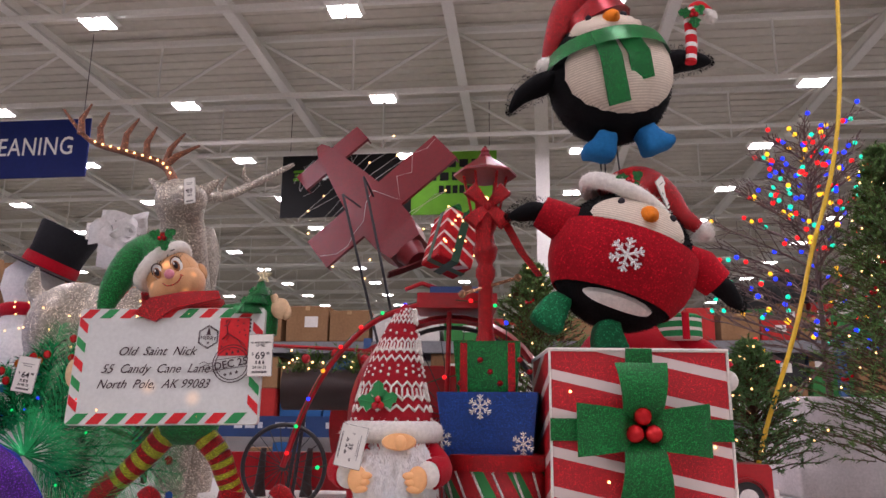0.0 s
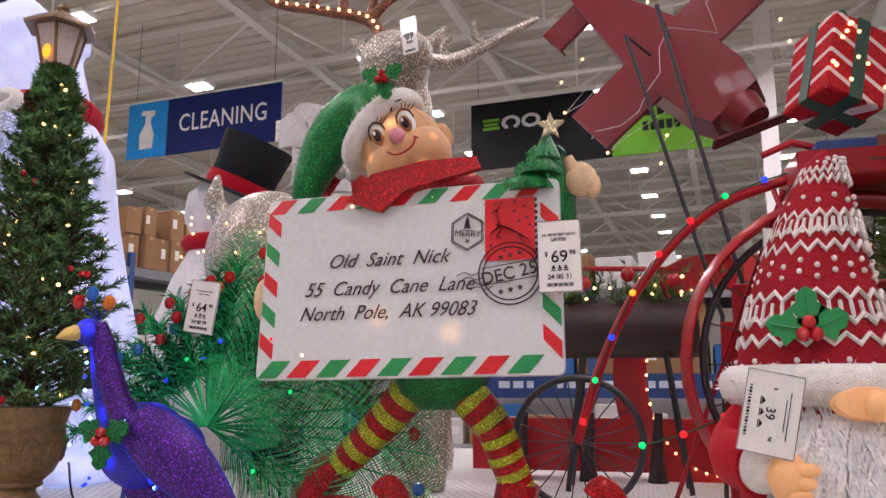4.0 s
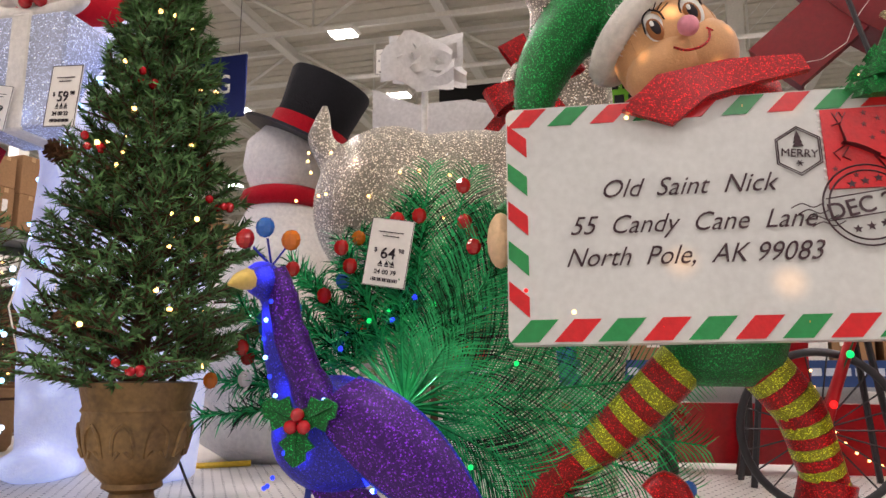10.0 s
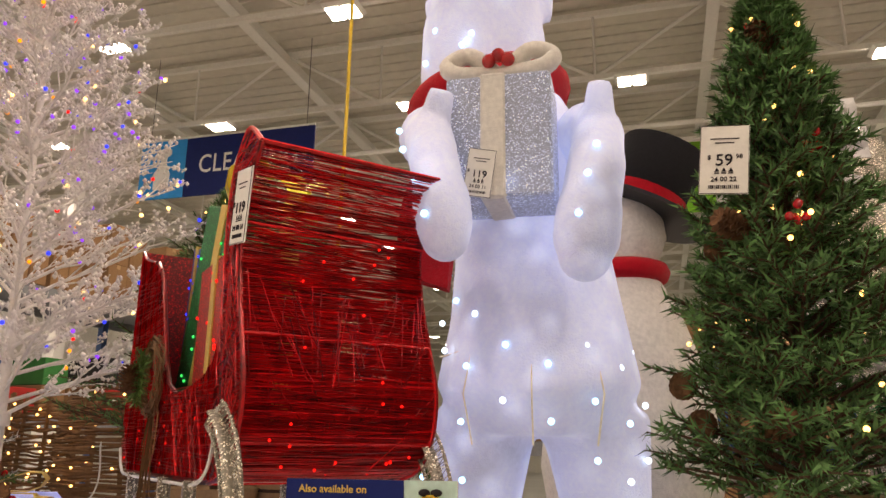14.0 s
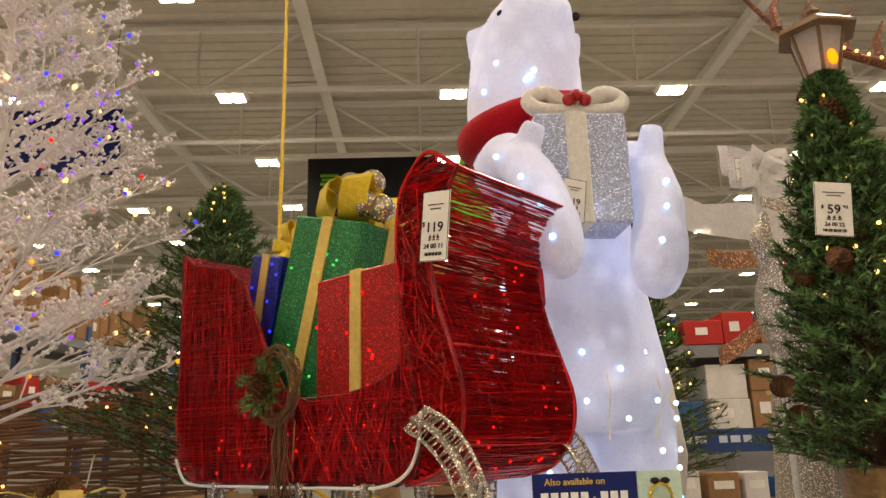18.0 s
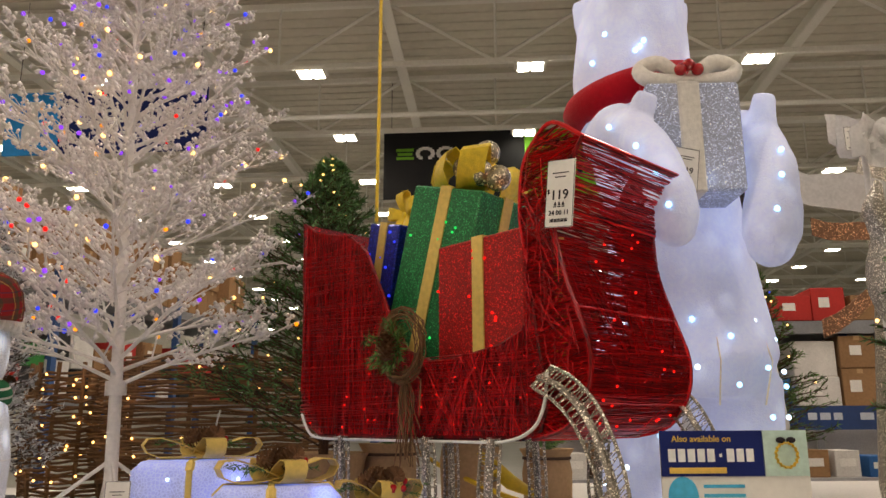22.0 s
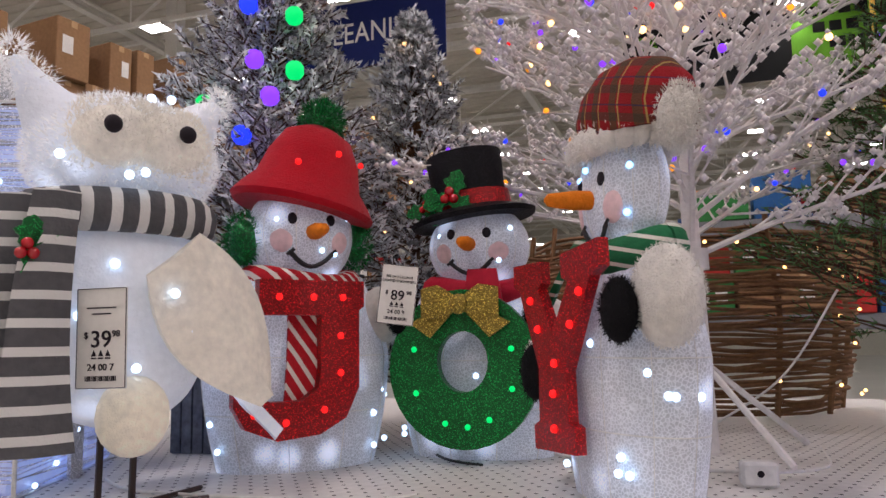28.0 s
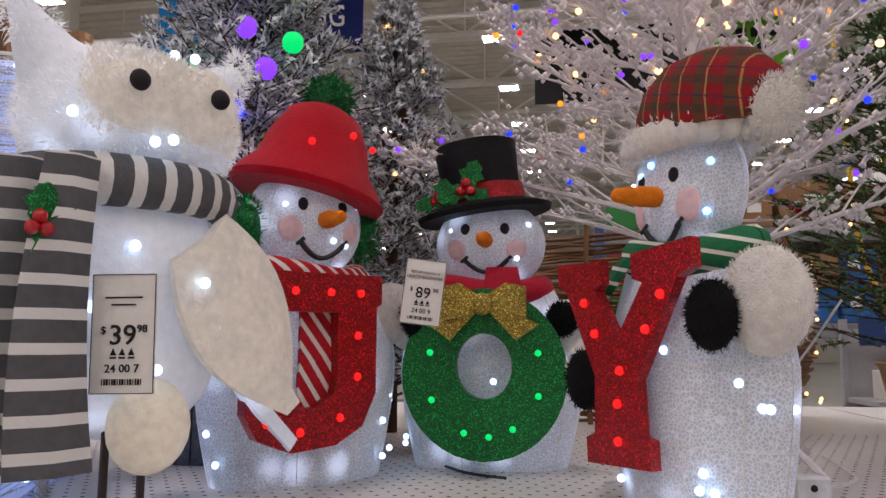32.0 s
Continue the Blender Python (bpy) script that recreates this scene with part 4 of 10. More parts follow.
    for p, q in zip(droop[4:], fat[4:]):
        g.fuzz(p, (q, q, q), 90, 0.005, 0.0012, GR, random.Random(int(q * 1e5)))
    holly(g, (-0.880, 2.318, 1.865), 0.9, GR, RD, (-70, 60, 165), 0)
    # collar and scarf
    ring = [(-0.83 + 0.10 * math.cos(a), 2.43 + 0.075 * math.sin(a), 1.655 + 0.012 * math.cos(a)) for a in [2 * math.pi * k / 20 for k in range(21)]]
    g.tube(ring, 0.03, 8, RD)
    g.sheet([[(-0.95, 2.325, 1.625), (-0.88, 2.322, 1.60)], [(-0.90, 2.325, 1.675), (-0.83, 2.322, 1.64)], [(-0.80, 2.33, 1.695), (-0.77, 2.325, 1.655)], [(-0.70, 2.34, 1.70), (-0.69, 2.335, 1.675)]], 0.012, RD)
    # torso, arms, hands, small tree with a star
    g.ball((-0.82, 2.46, 1.46), (0.12, 0.075, 0.20), 18, 12, GR)
    g.tube(spline([(-0.76, 2.43, 1.635), (-0.66, 2.42, 1.645), (-0.60, 2.40, 1.645), (-0.545, 2.39, 1.655)], 4), [0.030] * 13, 10, GR)
    g.tube([(-0.565, 2.39, 1.69), (-0.555, 2.39, 1.66), (-0.55, 2.39, 1.57)], [0.03, 0.034, 0.028], 10, GR)
    g.ball((-0.512, 2.37, 1.652), (0.030, 0.022, 0.033), 14, 10, SK2)
    g.tube([(-0.522, 2.37, 1.665), (-0.535, 2.365, 1.695)], [0.016, 0.010], 10, SK2)
    g.ball((-0.492, 2.37, 1.640), (0.016, 0.016, 0.026), 10, 8, SK2)
    g.tube(spline([(-0.93, 2.43, 1.62), (-1.05, 2.43, 1.55), (-1.12, 2.40, 1.48)], 4), 0.03, 10, GR)
    g.ball((-1.128, 2.35, 1.445), (0.020, 0.020, 0.042), 12, 8, SK2)
    for k, (zz, rr) in enumerate(((1.630, 0.050), (1.662, 0.038), (1.690, 0.027))):
        c = (-0.598 + 0.013 * k, 2.355, zz)
        g.lathe(c, [(rr, 0), (rr * 0.85, 0.012), (0.006, 0.052)], 9, GR)
        for j in range(60):
            a = rnd_t.uniform(0, 6.28)
            q = Vector((c[0] + rr * math.cos(a), c[1] + rr * math.sin(a), c[2] + rnd_t.uniform(0, 0.02)))
            g.add([q + Vector((0, 0, 0.006)), q + Vector((0.006, 0, 0)), q + Vector((math.cos(a) * 0.012, math.sin(a) * 0.012, -0.008))], [(0, 1, 2)], GR)
    star = []
    for k in range(10):
        a = math.pi / 2 + k * math.pi / 5
        rr = 0.026 if k % 2 == 0 else 0.011
        star.append((-0.562 + rr * math.cos(a), 1.750 + rr * math.sin(a)))
    g.prism(star, 2.335, 2.350, CR)
    # shorts, striped legs, curled boots
    g.lathe((-0.80, 2.47, 1.235), [(0.045, 0.0), (0.085, 0.03), (0.10, 0.08), (0.09, 0.16)], 16, GR)
    for pts in ([(-0.85, 2.46, 1.285), (-0.915, 2.475, 1.215), (-0.985, 2.49, 1.15), (-1.04, 2.50, 1.10)], [(-0.755, 2.46, 1.27), (-0.70, 2.47, 1.205), (-0.675, 2.485, 1.14), (-0.655, 2.50, 1.085)]):
        line = spline(pts, 4)
        for k in range(0, len(line) - 1):
            g.tube([line[k], line[k + 1]], [0.040 - 0.0006 * k, 0.039 - 0.0006 * k], 12, RD if (k // 1) % 2 == 0 else LI)
    g.tube(spline([(-1.025, 2.50, 1.125), (-1.075, 2.50, 1.075), (-1.075, 2.49, 1.035), (-1.0, 2.47, 1.03), (-0.93, 2.45, 1.026), (-0.89, 2.44, 1.045), (-0.88, 2.44, 1.075), (-0.90, 2.44, 1.092), (-0.918, 2.44, 1.078)], 4),
           [0.042] * 9 + [0.038] * 5 + [0.032] * 5 + [0.026] * 5 + [0.022] * 5 + [0.019] * 4, 12, RD)
    g.tube(spline([(-0.655, 2.50, 1.10), (-0.665, 2.50, 1.05), (-0.65, 2.49, 1.035), (-0.60, 2.47, 1.03), (-0.53, 2.45, 1.028), (-0.485, 2.44, 1.045), (-0.475, 2.44, 1.08), (-0.50, 2.44, 1.10), (-0.515, 2.44, 1.085)], 4),
           [0.042] * 9 + [0.038] * 5 + [0.032] * 5 + [0.026] * 5 + [0.022] * 5 + [0.019] * 4, 12, RD)
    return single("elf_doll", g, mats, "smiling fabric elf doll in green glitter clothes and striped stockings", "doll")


elf()


def envelope():
    o = Vector((-0.831, 2.315, 1.4696))
    W, H = 0.570, 0.352
    e = thing("giant_letter", o, "giant white letter with red and green border held by the elf", "letter sign", rz=0)
    e.matrix_world = Matrix.Translation(o) @ Matrix.Rotation(radians(-0.6), 4, "Z") @ Matrix.Rotation(radians(-0.85), 4, "Y") @ Matrix.Rotation(radians(-6.2), 4, "X")
    # warm spots of light on the card are emission at random cells
    board = lit_cloth("glowing_white_card", (0.60, 0.62, 0.60), (1.0, 0.55, 0.22), 0.004, 3.0, 5.5, 0.30, reach=0.20, bump=0.015)
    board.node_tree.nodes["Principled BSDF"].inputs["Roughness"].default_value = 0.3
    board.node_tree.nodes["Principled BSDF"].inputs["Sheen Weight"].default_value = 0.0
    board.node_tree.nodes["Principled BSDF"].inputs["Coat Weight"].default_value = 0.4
    out = []
    for sx, sz, a0 in ((1, 1, 0), (-1, 1, 90), (-1, -1, 180), (1, -1, 270)):
        for k in range(4):
            a = radians(a0 + 30 * k)
            out.append((sx * (W / 2 - 0.012) + 0.012 * math.cos(a), sz * (H / 2 - 0.012) + 0.012 * math.sin(a)))
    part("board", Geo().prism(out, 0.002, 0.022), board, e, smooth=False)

    def stripe(pts, k):
        q = [(max(-W / 2 + 0.002, min(W / 2 - 0.002, x)), z) for x, z in pts]
        part("border_stripe", Geo().prism(q, 0.0006, 0.004), M_PRED if k % 2 == 0 else M_PGREEN, e, smooth=False)

    for k in range(9):
        x = -0.285 + 0.0612 * k
        stripe([(x, 0.146), (x + 0.034, 0.146), (x + 0.060, 0.174), (x + 0.028, 0.174)], k)
        x = -0.2815 + 0.0585 * k
        stripe([(x, -0.173), (x + 0.038, -0.173), (x + 0.065, -0.142), (x + 0.028, -0.142)], k + 1)
    for k in range(5):
        z = 0.151 - 0.0593 * k
        stripe([(-0.283, z - 0.027), (-0.255, z - 0.053), (-0.255, z - 0.024), (-0.283, z)], k)
    for k in range(5):
        z = 0.133 - 0.0553 * k
        stripe([(0.2505, z - 0.028), (0.282, z - 0.062), (0.282, z - 0.031), (0.2505, z)], k)
    ink = mat("maroon_ink", (0.035, 0.010, 0.016), rough=0.5)
    for line, x0, x1, z in (("Old  Saint  Nick", -0.154, 0.087, 0.030), ("55  Candy  Cane  Lane", -0.198, 0.131, -0.023), ("North  Pole,  AK 99083", -0.205, 0.136, -0.069)):
        ob = lettering(line, 0.0385, ink, e, (x0, 0.0, z), shear=0.42, align="LEFT", bold=-0.004)
        ob.scale = ((x1 - x0) / max(v.co.x for v in ob.data.vertices), 1.0, 1.0)
    part("stamp", Geo().box((0.195, 0, 0.085), (0.090, 0.003, 0.116)), M_PRED, e, "red stamp with a leaping reindeer", smooth=False)
    g = Geo()
    for k in range(10):
        g.ball((0.2415, 0.0014, 0.032 + k * 0.0118), (0.0038, 0.0018, 0.0038), 8, 6)
        g.ball((0.1485, 0.0014, 0.032 + k * 0.0118), (0.0030, 0.0012, 0.0030), 8, 6, 1)
    part("stamp_edge", g, [ink, M_WHITE], e)
    dark = mat("maroon_print", (0.10, 0.008, 0.012), rough=0.4)
    g = Geo()
    g.tube(spline([(0.172, -0.002, 0.092), (0.186, -0.002, 0.088), (0.202, -0.002, 0.080), (0.217, -0.002, 0.071)], 4), [0.0085] * 4 + [0.0095] * 5 + [0.0085] * 4, 8, flat=0.12)
    g.tube([(0.177, -0.002, 0.093), (0.174, -0.002, 0.110), (0.172, -0.002, 0.120)], [0.0075, 0.005, 0.0045], 7, flat=0.12)
    g.tube([(0.174, -0.002, 0.121), (0.162, -0.002, 0.118)], [0.0055, 0.003], 7, flat=0.12)
    for a in ((0.176, 0.088, 0.160, 0.078, 0.168, 0.067), (0.18, 0.085, 0.171, 0.072, 0.181, 0.066), (0.213, 0.072, 0.228, 0.064, 0.236, 0.044), (0.211, 0.072, 0.221, 0.057, 0.231, 0.040)):
        g.tube([(a[0], -0.002, a[1]), (a[2], -0.002, a[3]), (a[4], -0.002, a[5])], [0.005, 0.003, 0.0018], 6, flat=0.15)
    for a in ((0.174, 0.122, 0.182, 0.137), (0.178, 0.129, 0.174, 0.138), (0.171, 0.123, 0.165, 0.137), (0.168, 0.129, 0.172, 0.138)):
        g.tube([(a[0], -0.002, a[1]), (a[2], -0.002, a[3])], 0.0016, 5, flat=0.4)
    part("stamp_reindeer", g, dark, e)
    g = Geo()
    for x, z in ((0.204, 0.118), (0.222, 0.126), (0.226, 0.105), (0.212, 0.098), (0.205, 0.135), (0.231, 0.09), (0.16, 0.055), (0.185, 0.045)):
        g.prism([(x + (0.0042 if k % 2 == 0 else 0.0018) * math.sin(k * math.pi / 5), z + (0.0042 if k % 2 == 0 else 0.0018) * math.cos(k * math.pi / 5)) for k in range(10)], -0.0024, -0.001)
    part("stamp_star", g, dark, e, smooth=False)
    g = Geo()
    cx, cz = 0.195, 0.003
    for rr in (0.0565, 0.0485):
        g.tube([(cx + rr * math.cos(a), -0.002, cz + rr * math.sin(a)) for a in [2 * math.pi * k / 40 for k in range(41)]], 0.0013, 4)
    for zz in (0.017, -0.014):
        g.tube([(cx - 0.052, -0.002, cz + zz - 0.007), (cx + 0.052, -0.002, cz + zz + 0.007)], 0.0009, 4)
    for k in range(4):
        g.tube(spline([(0.098 + 0.008 * k, -0.002, 0.002 - 0.009 * k), (0.112 + 0.008 * k, -0.002, 0.008 - 0.009 * k), (0.126 + 0.008 * k, -0.002, 0.002 - 0.009 * k), (0.140 + 0.008 * k, -0.002, 0.008 - 0.009 * k)], 4), 0.0008, 4)
    part("postmark", g, ink, e)
    g = Geo()
    for k in range(3):
        for z in (0.033, -0.030):
            x, z = cx - 0.017 + 0.017 * k, cz + z + 0.0035 * (k - 1)
            g.prism([(x + (0.0062 if j % 2 == 0 else 0.0027) * math.sin(j * math.pi / 5), z + (0.0062 if j % 2 == 0 else 0.0027) * math.cos(j * math.pi / 5)) for j in range(10)], -0.0026, -0.0014)
    part("postmark_star", g, ink, e, smooth=False)
    lettering("DEC 25", 0.033, ink, e, (cx, -0.0025, cz - 0.011), turn=Matrix.Rotation(radians(-11), 4, "Y")).scale = (0.95, 1.0, 1.0)
    g = Geo()
    for rr in (0.036, 0.033):
        hexa = [(0.117 + rr * 0.93 * math.cos(a), 0.085 + rr * math.sin(a)) for a in [math.pi / 6 + k * math.pi / 3 for k in range(7)]]
        g.tube([(x, -0.0005, z) for x, z in hexa], 0.0009, 4)
    for k in range(3):
        g.prism([(0.110 + 0.0015 * k, 0.092 + 0.006 * k), (0.124 - 0.0015 * k, 0.092 + 0.006 * k), (0.117, 0.103 + 0.006 * k)], -0.001, 0.003)
    for a in (0, 60, 120):
        g.box((0, 0, 0), (0.009, 0.0016, 0.001), Matrix.Translation((0.117, 0.0, 0.067)) @ Matrix.Rotation(radians(a), 4, "Y"))
    part("seal", g, ink, e)
    lettering("MERRY", 0.0165, ink, e, (0.117, -0.0005, 0.076), turn=Matrix.Rotation(radians(6), 4, "Y"), bold=-0.004).scale = (0.95, 1.0, 1.0)
    for x, z, k in ((-0.195, -0.132, "warm"), (-0.26, -0.10, "red"), (-0.078, -0.155, "red"), (0.105, -0.152, "amber"), (0.05, 0.158, "warm"), (-0.11, 0.152, "warm")):
        bulb(e, (x, 0.0045, z), k, 0.0042)
    return e


envelope()
price_tag((-0.548, 2.297, 1.500), 0, 0.0745, 0.127, "69", "98", "HL 40-IN ELF WITH/LETTER", "24 00 31", tilt=-1, lean=-4, label="white price card showing 69.98 beside the giant letter")


# ---- gnome ----
def gnome():
    c = Vector((-0.150, 2.315, PZ))
    t = thing("gnome", c, "bearded christmas gnome with a tall red and white knitted hat", "gnome")
    part("body", Geo().lathe((0, 0, 0), [(0.115, 0), (0.13, 0.03), (0.135, 0.12), (0.12, 0.22), (0.09, 0.27)], 24), M_REDF, t)
    g = Geo()
    prof = [(0.128, 0.275), (0.12, 0.32), (0.10, 0.39), (0.078, 0.46), (0.055, 0.53), (0.036, 0.58), (0.02, 0.605), (0.003, 0.615)]
    pts = [(0.0 + 0.07 * max(0, q - 0.3) ** 1.3, 0, z) for q, z in ((0, 0.262), (0.15, 0.31), (0.3, 0.37), (0.45, 0.43), (0.6, 0.49), (0.75, 0.54), (0.88, 0.585), (1.0, 0.60), (1.1, 0.595))]
    rr = [0.13, 0.122, 0.105, 0.087, 0.068, 0.05, 0.032, 0.022, 0.008]
    g.tube(pts, rr, 28)
    hat = part("hat", g, mat("red_knit", (0.33, 0.012, 0.02), rough=0.9, bump=0.9, bs=300), t, "red and white knitted pointed hat")

    def on_hat(q, a, lift=0.004):
        x = q * (len(pts) - 1)
        i = min(int(x), len(pts) - 2)
        f = x - i
        p = Vector(pts[i]).lerp(Vector(pts[i + 1]), f)
        r = rr[i] * (1 - f) + rr[i + 1] * f + lift
        return p + Vector((math.cos(a) * r, math.sin(a) * r, 0))

    for base in (0.14, 0.20, 0.27, 0.42, 0.47, 0.53, 0.68, 0.72):
        g = Geo()
        n = 40
        g.tube([on_hat(base + (0.030 if k % 2 else 0.0), 2 * math.pi * k / n, 0.002) for k in range(n + 1)], 0.0042, 5)
        part("knit_row", g, M_FLEECE, hat)
    for base in (0.235, 0.50):
        g = Geo()
        for k in range(40):
            p, q = on_hat(base - 0.02, 2 * math.pi * k / 40, 0.002), on_hat(base + 0.03, 2 * math.pi * k / 40, 0.002)
            g.tube([p, q], 0.0032, 4)
        part("knit_row", g, M_FLEECE, hat)
    g = Geo()
    for base in (0.07, 0.34, 0.375, 0.60, 0.80, 0.86):
        n = 22 if base < 0.5 else 14
        for k in range(n):
            p = on_hat(base + (0.018 if k % 2 else 0), 2 * math.pi * k / n, 0.0015)
            g.ball(p, 0.0045, 6, 4)
    part("knit_speckle", g, M_FLEECE, hat)["kind"] = "stuff"
    ring = [(0.128 * math.cos(a), 0.128 * math.sin(a), 0.262) for a in [2 * math.pi * k / 28 for k in range(29)]]
    g = Geo().tube(ring, 0.030, 10)
    for p in ring[:-1]:
        g.fuzz(p, (0.028, 0.028, 0.028), 30, 0.012, 0.0015, 0, random.Random(int(p[0] * 1e4)))
    part("hat_brim", g, M_FLEECE, t, "white fleece hat brim")
    g = Geo()
    rnd = random.Random(9)
    g.ball((0.02, -0.085, 0.115), (0.112, 0.062, 0.125), 18, 12)
    for k in range(2200):
        a = rnd.uniform(math.pi * 1.05, math.pi * 1.95)
        z = rnd.uniform(0.03, 0.235)
        w = 0.120 * math.sqrt(max(0.05, 1 - ((z - 0.125) / 0.15) ** 2))
        p = Vector((0.02 + w * math.cos(a), -0.075 + 0.72 * w * math.sin(a), z))
        e = p + Vector((rnd.uniform(-0.012, 0.012), rnd.uniform(-0.007, 0.002), -rnd.uniform(0.02, 0.05)))
        g.add([p - Vector((0.0022, 0, 0)), p + Vector((0.0022, 0, 0)), p.lerp(e, 0.6) + Vector((0.0018, -0.003, 0)), e], [(0, 1, 2), (0, 2, 3)])
    part("beard", g, M_BEARD, t, "long white fur beard")
    part("face", Geo().patch((0.03, -0.035, 0.228), (0.125, 0.125, 0.10), 270, 6, 24, 13, 0.012), M_SKIN, t)
    part("nose", Geo().ball((0.036, -0.176, 0.236), (0.017, 0.018, 0.02)), M_SKIN, t)
    for sg in (-1, 1):
        arm = part("sleeve", Geo().tube(spline([(sg * 0.115, -0.02, 0.21), (sg * 0.15, -0.06, 0.17), (sg * 0.12, -0.12, 0.155)], 4), [0.035] * 5 + [0.04] * 4, 12), M_REDF, t)
        part("cuff", Geo().ball((sg * 0.115, -0.13, 0.155), (0.035, 0.026, 0.035)), M_FLEECE, t)
        g = Geo()
        g.ball((sg * 0.085, -0.160, 0.145), (0.028, 0.022, 0.034))
        for k in range(3):
            g.ball((sg * (0.062 + 0.006 * k), -0.170, 0.155 - 0.016 * k), (0.020, 0.012, 0.010), 10, 6)
        part("mitten_hand", g, M_SKIN, t)
    g = Geo()
    holly(g, (-0.035, -0.125, 0.335), 1.2, 0, 1, (-80, 70, 0))
    part("holly", g, [M_PGREEN, M_BERRY], t)
    bulb(t, (0.03, -0.136, 0.262), "warm", 0.006)
    return t


reshape(gnome(), (0.96, 0.94, 1.07))
price_tag((-0.250, 2.150, 1.242), -8, 0.115, 0.075, "39", "98", 2, "", tilt=102, lean=-4, label="white price card showing 39.98 on the gnome")


# ---- stacked presents with a red street lamp on top ----
def present_lamp():
    c = Vector((0.172, 2.44, PZ))
    t = thing("lamp_on_presents", c, "red glitter street lamp standing on three stacked presents", "lamp decoration")
    stripe = striped("diagonal_wrap", (0.40, 0.01, 0.015), (0.02, 0.22, 0.05), (1.0, 0.0, 0.55), 0.105, 0.36, rough=0.5, glit=True)
    part("round_box", Geo().lathe((0, 0, 0), [(0.155, 0), (0.175, 0.175), (0.175, 0.178)], 32), stripe, t, "round box wrapped in red and green stripes")
    part("round_lid", Geo().lathe((0, 0, 0.172), [(0.186, 0), (0.188, 0.045), (0.17, 0.047)], 32), G_RED, t)
    g = Geo()
    for k in range(18):
        a = 2 * math.pi * k / 18
        p = [(0.172 * math.cos(a + 0.45 * q) * (0.91 + 0.09 * (1 - q)), 0.172 * math.sin(a + 0.45 * q) * (0.91 + 0.09 * (1 - q)), 0.17 - 0.17 * q) for q in (0, 0.5, 1)]
        g.tube([Vector(x) * 1.0 + Vector((0.004 * math.cos(a), 0.004 * math.sin(a), 0)) for x in p], 0.0035, 5)
    part("white_stripe", g, G_WHITE, t)
    M = Matrix.Rotation(radians(-9), 4, "Z")
    blue = part("blue_box", Geo().box((-0.02, 0, 0.305), (0.30, 0.31, 0.185), M, taper=0.86), G_BLUE, t, "blue glitter box with white snowflakes", smooth=False)
    g = Geo()
    for x, z, s in ((-0.04, 0.355, 0.036), (0.085, 0.25, 0.034), (-0.155, 0.26, 0.03)):
        snowflake(g, (x, -0.152 + (0.355 - z) * 0.11, z), s, 0, 0.006, M)
    part("snowflake", g, G_WHITE, blue, smooth=False)
    M2 = Matrix.Rotation(radians(-6), 4, "Z")
    green = part("green_box", Geo().box((-0.03, 0, 0.475), (0.205, 0.22, 0.155), M2, taper=0.88), G_GREEN, t, "green glitter box with red ribbons", smooth=False)
    g = Geo()
    for x in (-0.10, 0.045):
        g.box((x, -0.1045, 0.475), (0.022, 0.010, 0.157), M2)
    part("ribbon", g, G_RED, green, smooth=False)
    g = Geo()
    for k in range(7):
        g.ball((-0.115 + 0.03 * (k * 3 % 8) + 0.005, -0.106 + 0.004 * (k % 2), 0.425 + 0.035 * (k % 4)), (0.009, 0.006, 0.009), 8, 6, 0, M2)
    part("dot", g, G_RED, green)
    x, z = -0.038, 0.553
    part("post", Geo().lathe((x, 0, z), [(0.034, 0), (0.03, 0.02), (0.025, 0.04), (0.023, 0.20), (0.032, 0.22), (0.032, 0.24), (0.024, 0.26), (0.034, 0.28), (0.042, 0.31), (0.030, 0.335), (0.026, 0.36), (0.044, 0.40), (0.05, 0.42)], 16), G_RED, t, "red glitter lamp post")
    lan = part("lantern", Geo().lathe((x, 0, z + 0.42), [(0.045, 0), (0.05, 0.01), (0.046, 0.02)], 8), G_RED, t)
    for k in range(6):
        a = 2 * math.pi * k / 6
        part("lantern_bar", Geo().tube([(x + 0.045 * math.cos(a), 0.045 * math.sin(a), z + 0.43), (x + 0.072 * math.cos(a), 0.072 * math.sin(a), z + 0.565)], 0.005, 6), G_RED, lan)
    part("lantern_roof", Geo().lathe((x, 0, z + 0.56), [(0.105, 0), (0.105, 0.008), (0.06, 0.04), (0.025, 0.065), (0.02, 0.075), (0.014, 0.082), (0.016, 0.09), (0.002, 0.11)], 8), M_REDP, lan, "pitched red lantern roof", smooth=False)
    bulb(t, (x, 0, z + 0.48), "warm", 0.012)
    bow(t, (x + 0.005, -0.03, z + 0.44), 0.085, G_RED, 4, tails=False)
    g = Geo()
    g.sheet([[(x + 0.0, -0.05, z + 0.46), (x + 0.045, -0.05, z + 0.44)], [(x + 0.05, -0.055, z + 0.38), (x + 0.085, -0.055, z + 0.37)], [(x + 0.10, -0.05, z + 0.29), (x + 0.13, -0.05, z + 0.285)], [(x + 0.16, -0.05, z + 0.21), (x + 0.18, -0.05, z + 0.215)]], 0.004)
    g.sheet([[(x - 0.03, -0.045, z + 0.44), (x + 0.02, -0.05, z + 0.46)], [(x - 0.035, -0.045, z + 0.37), (x + 0.015, -0.05, z + 0.36)], [(x - 0.03, -0.045, z + 0.29), (x + 0.012, -0.05, z + 0.30)]], 0.004)
    part("ribbon_tail", g, G_RED, t)
    g = Geo()
    g.tube([(x - 0.07, -0.02, z + 0.16), (x + 0.10, 0.0, z + 0.215)], 0.006, 6)
    g.ball((x - 0.075, -0.02, z + 0.158), 0.013, 10, 7)
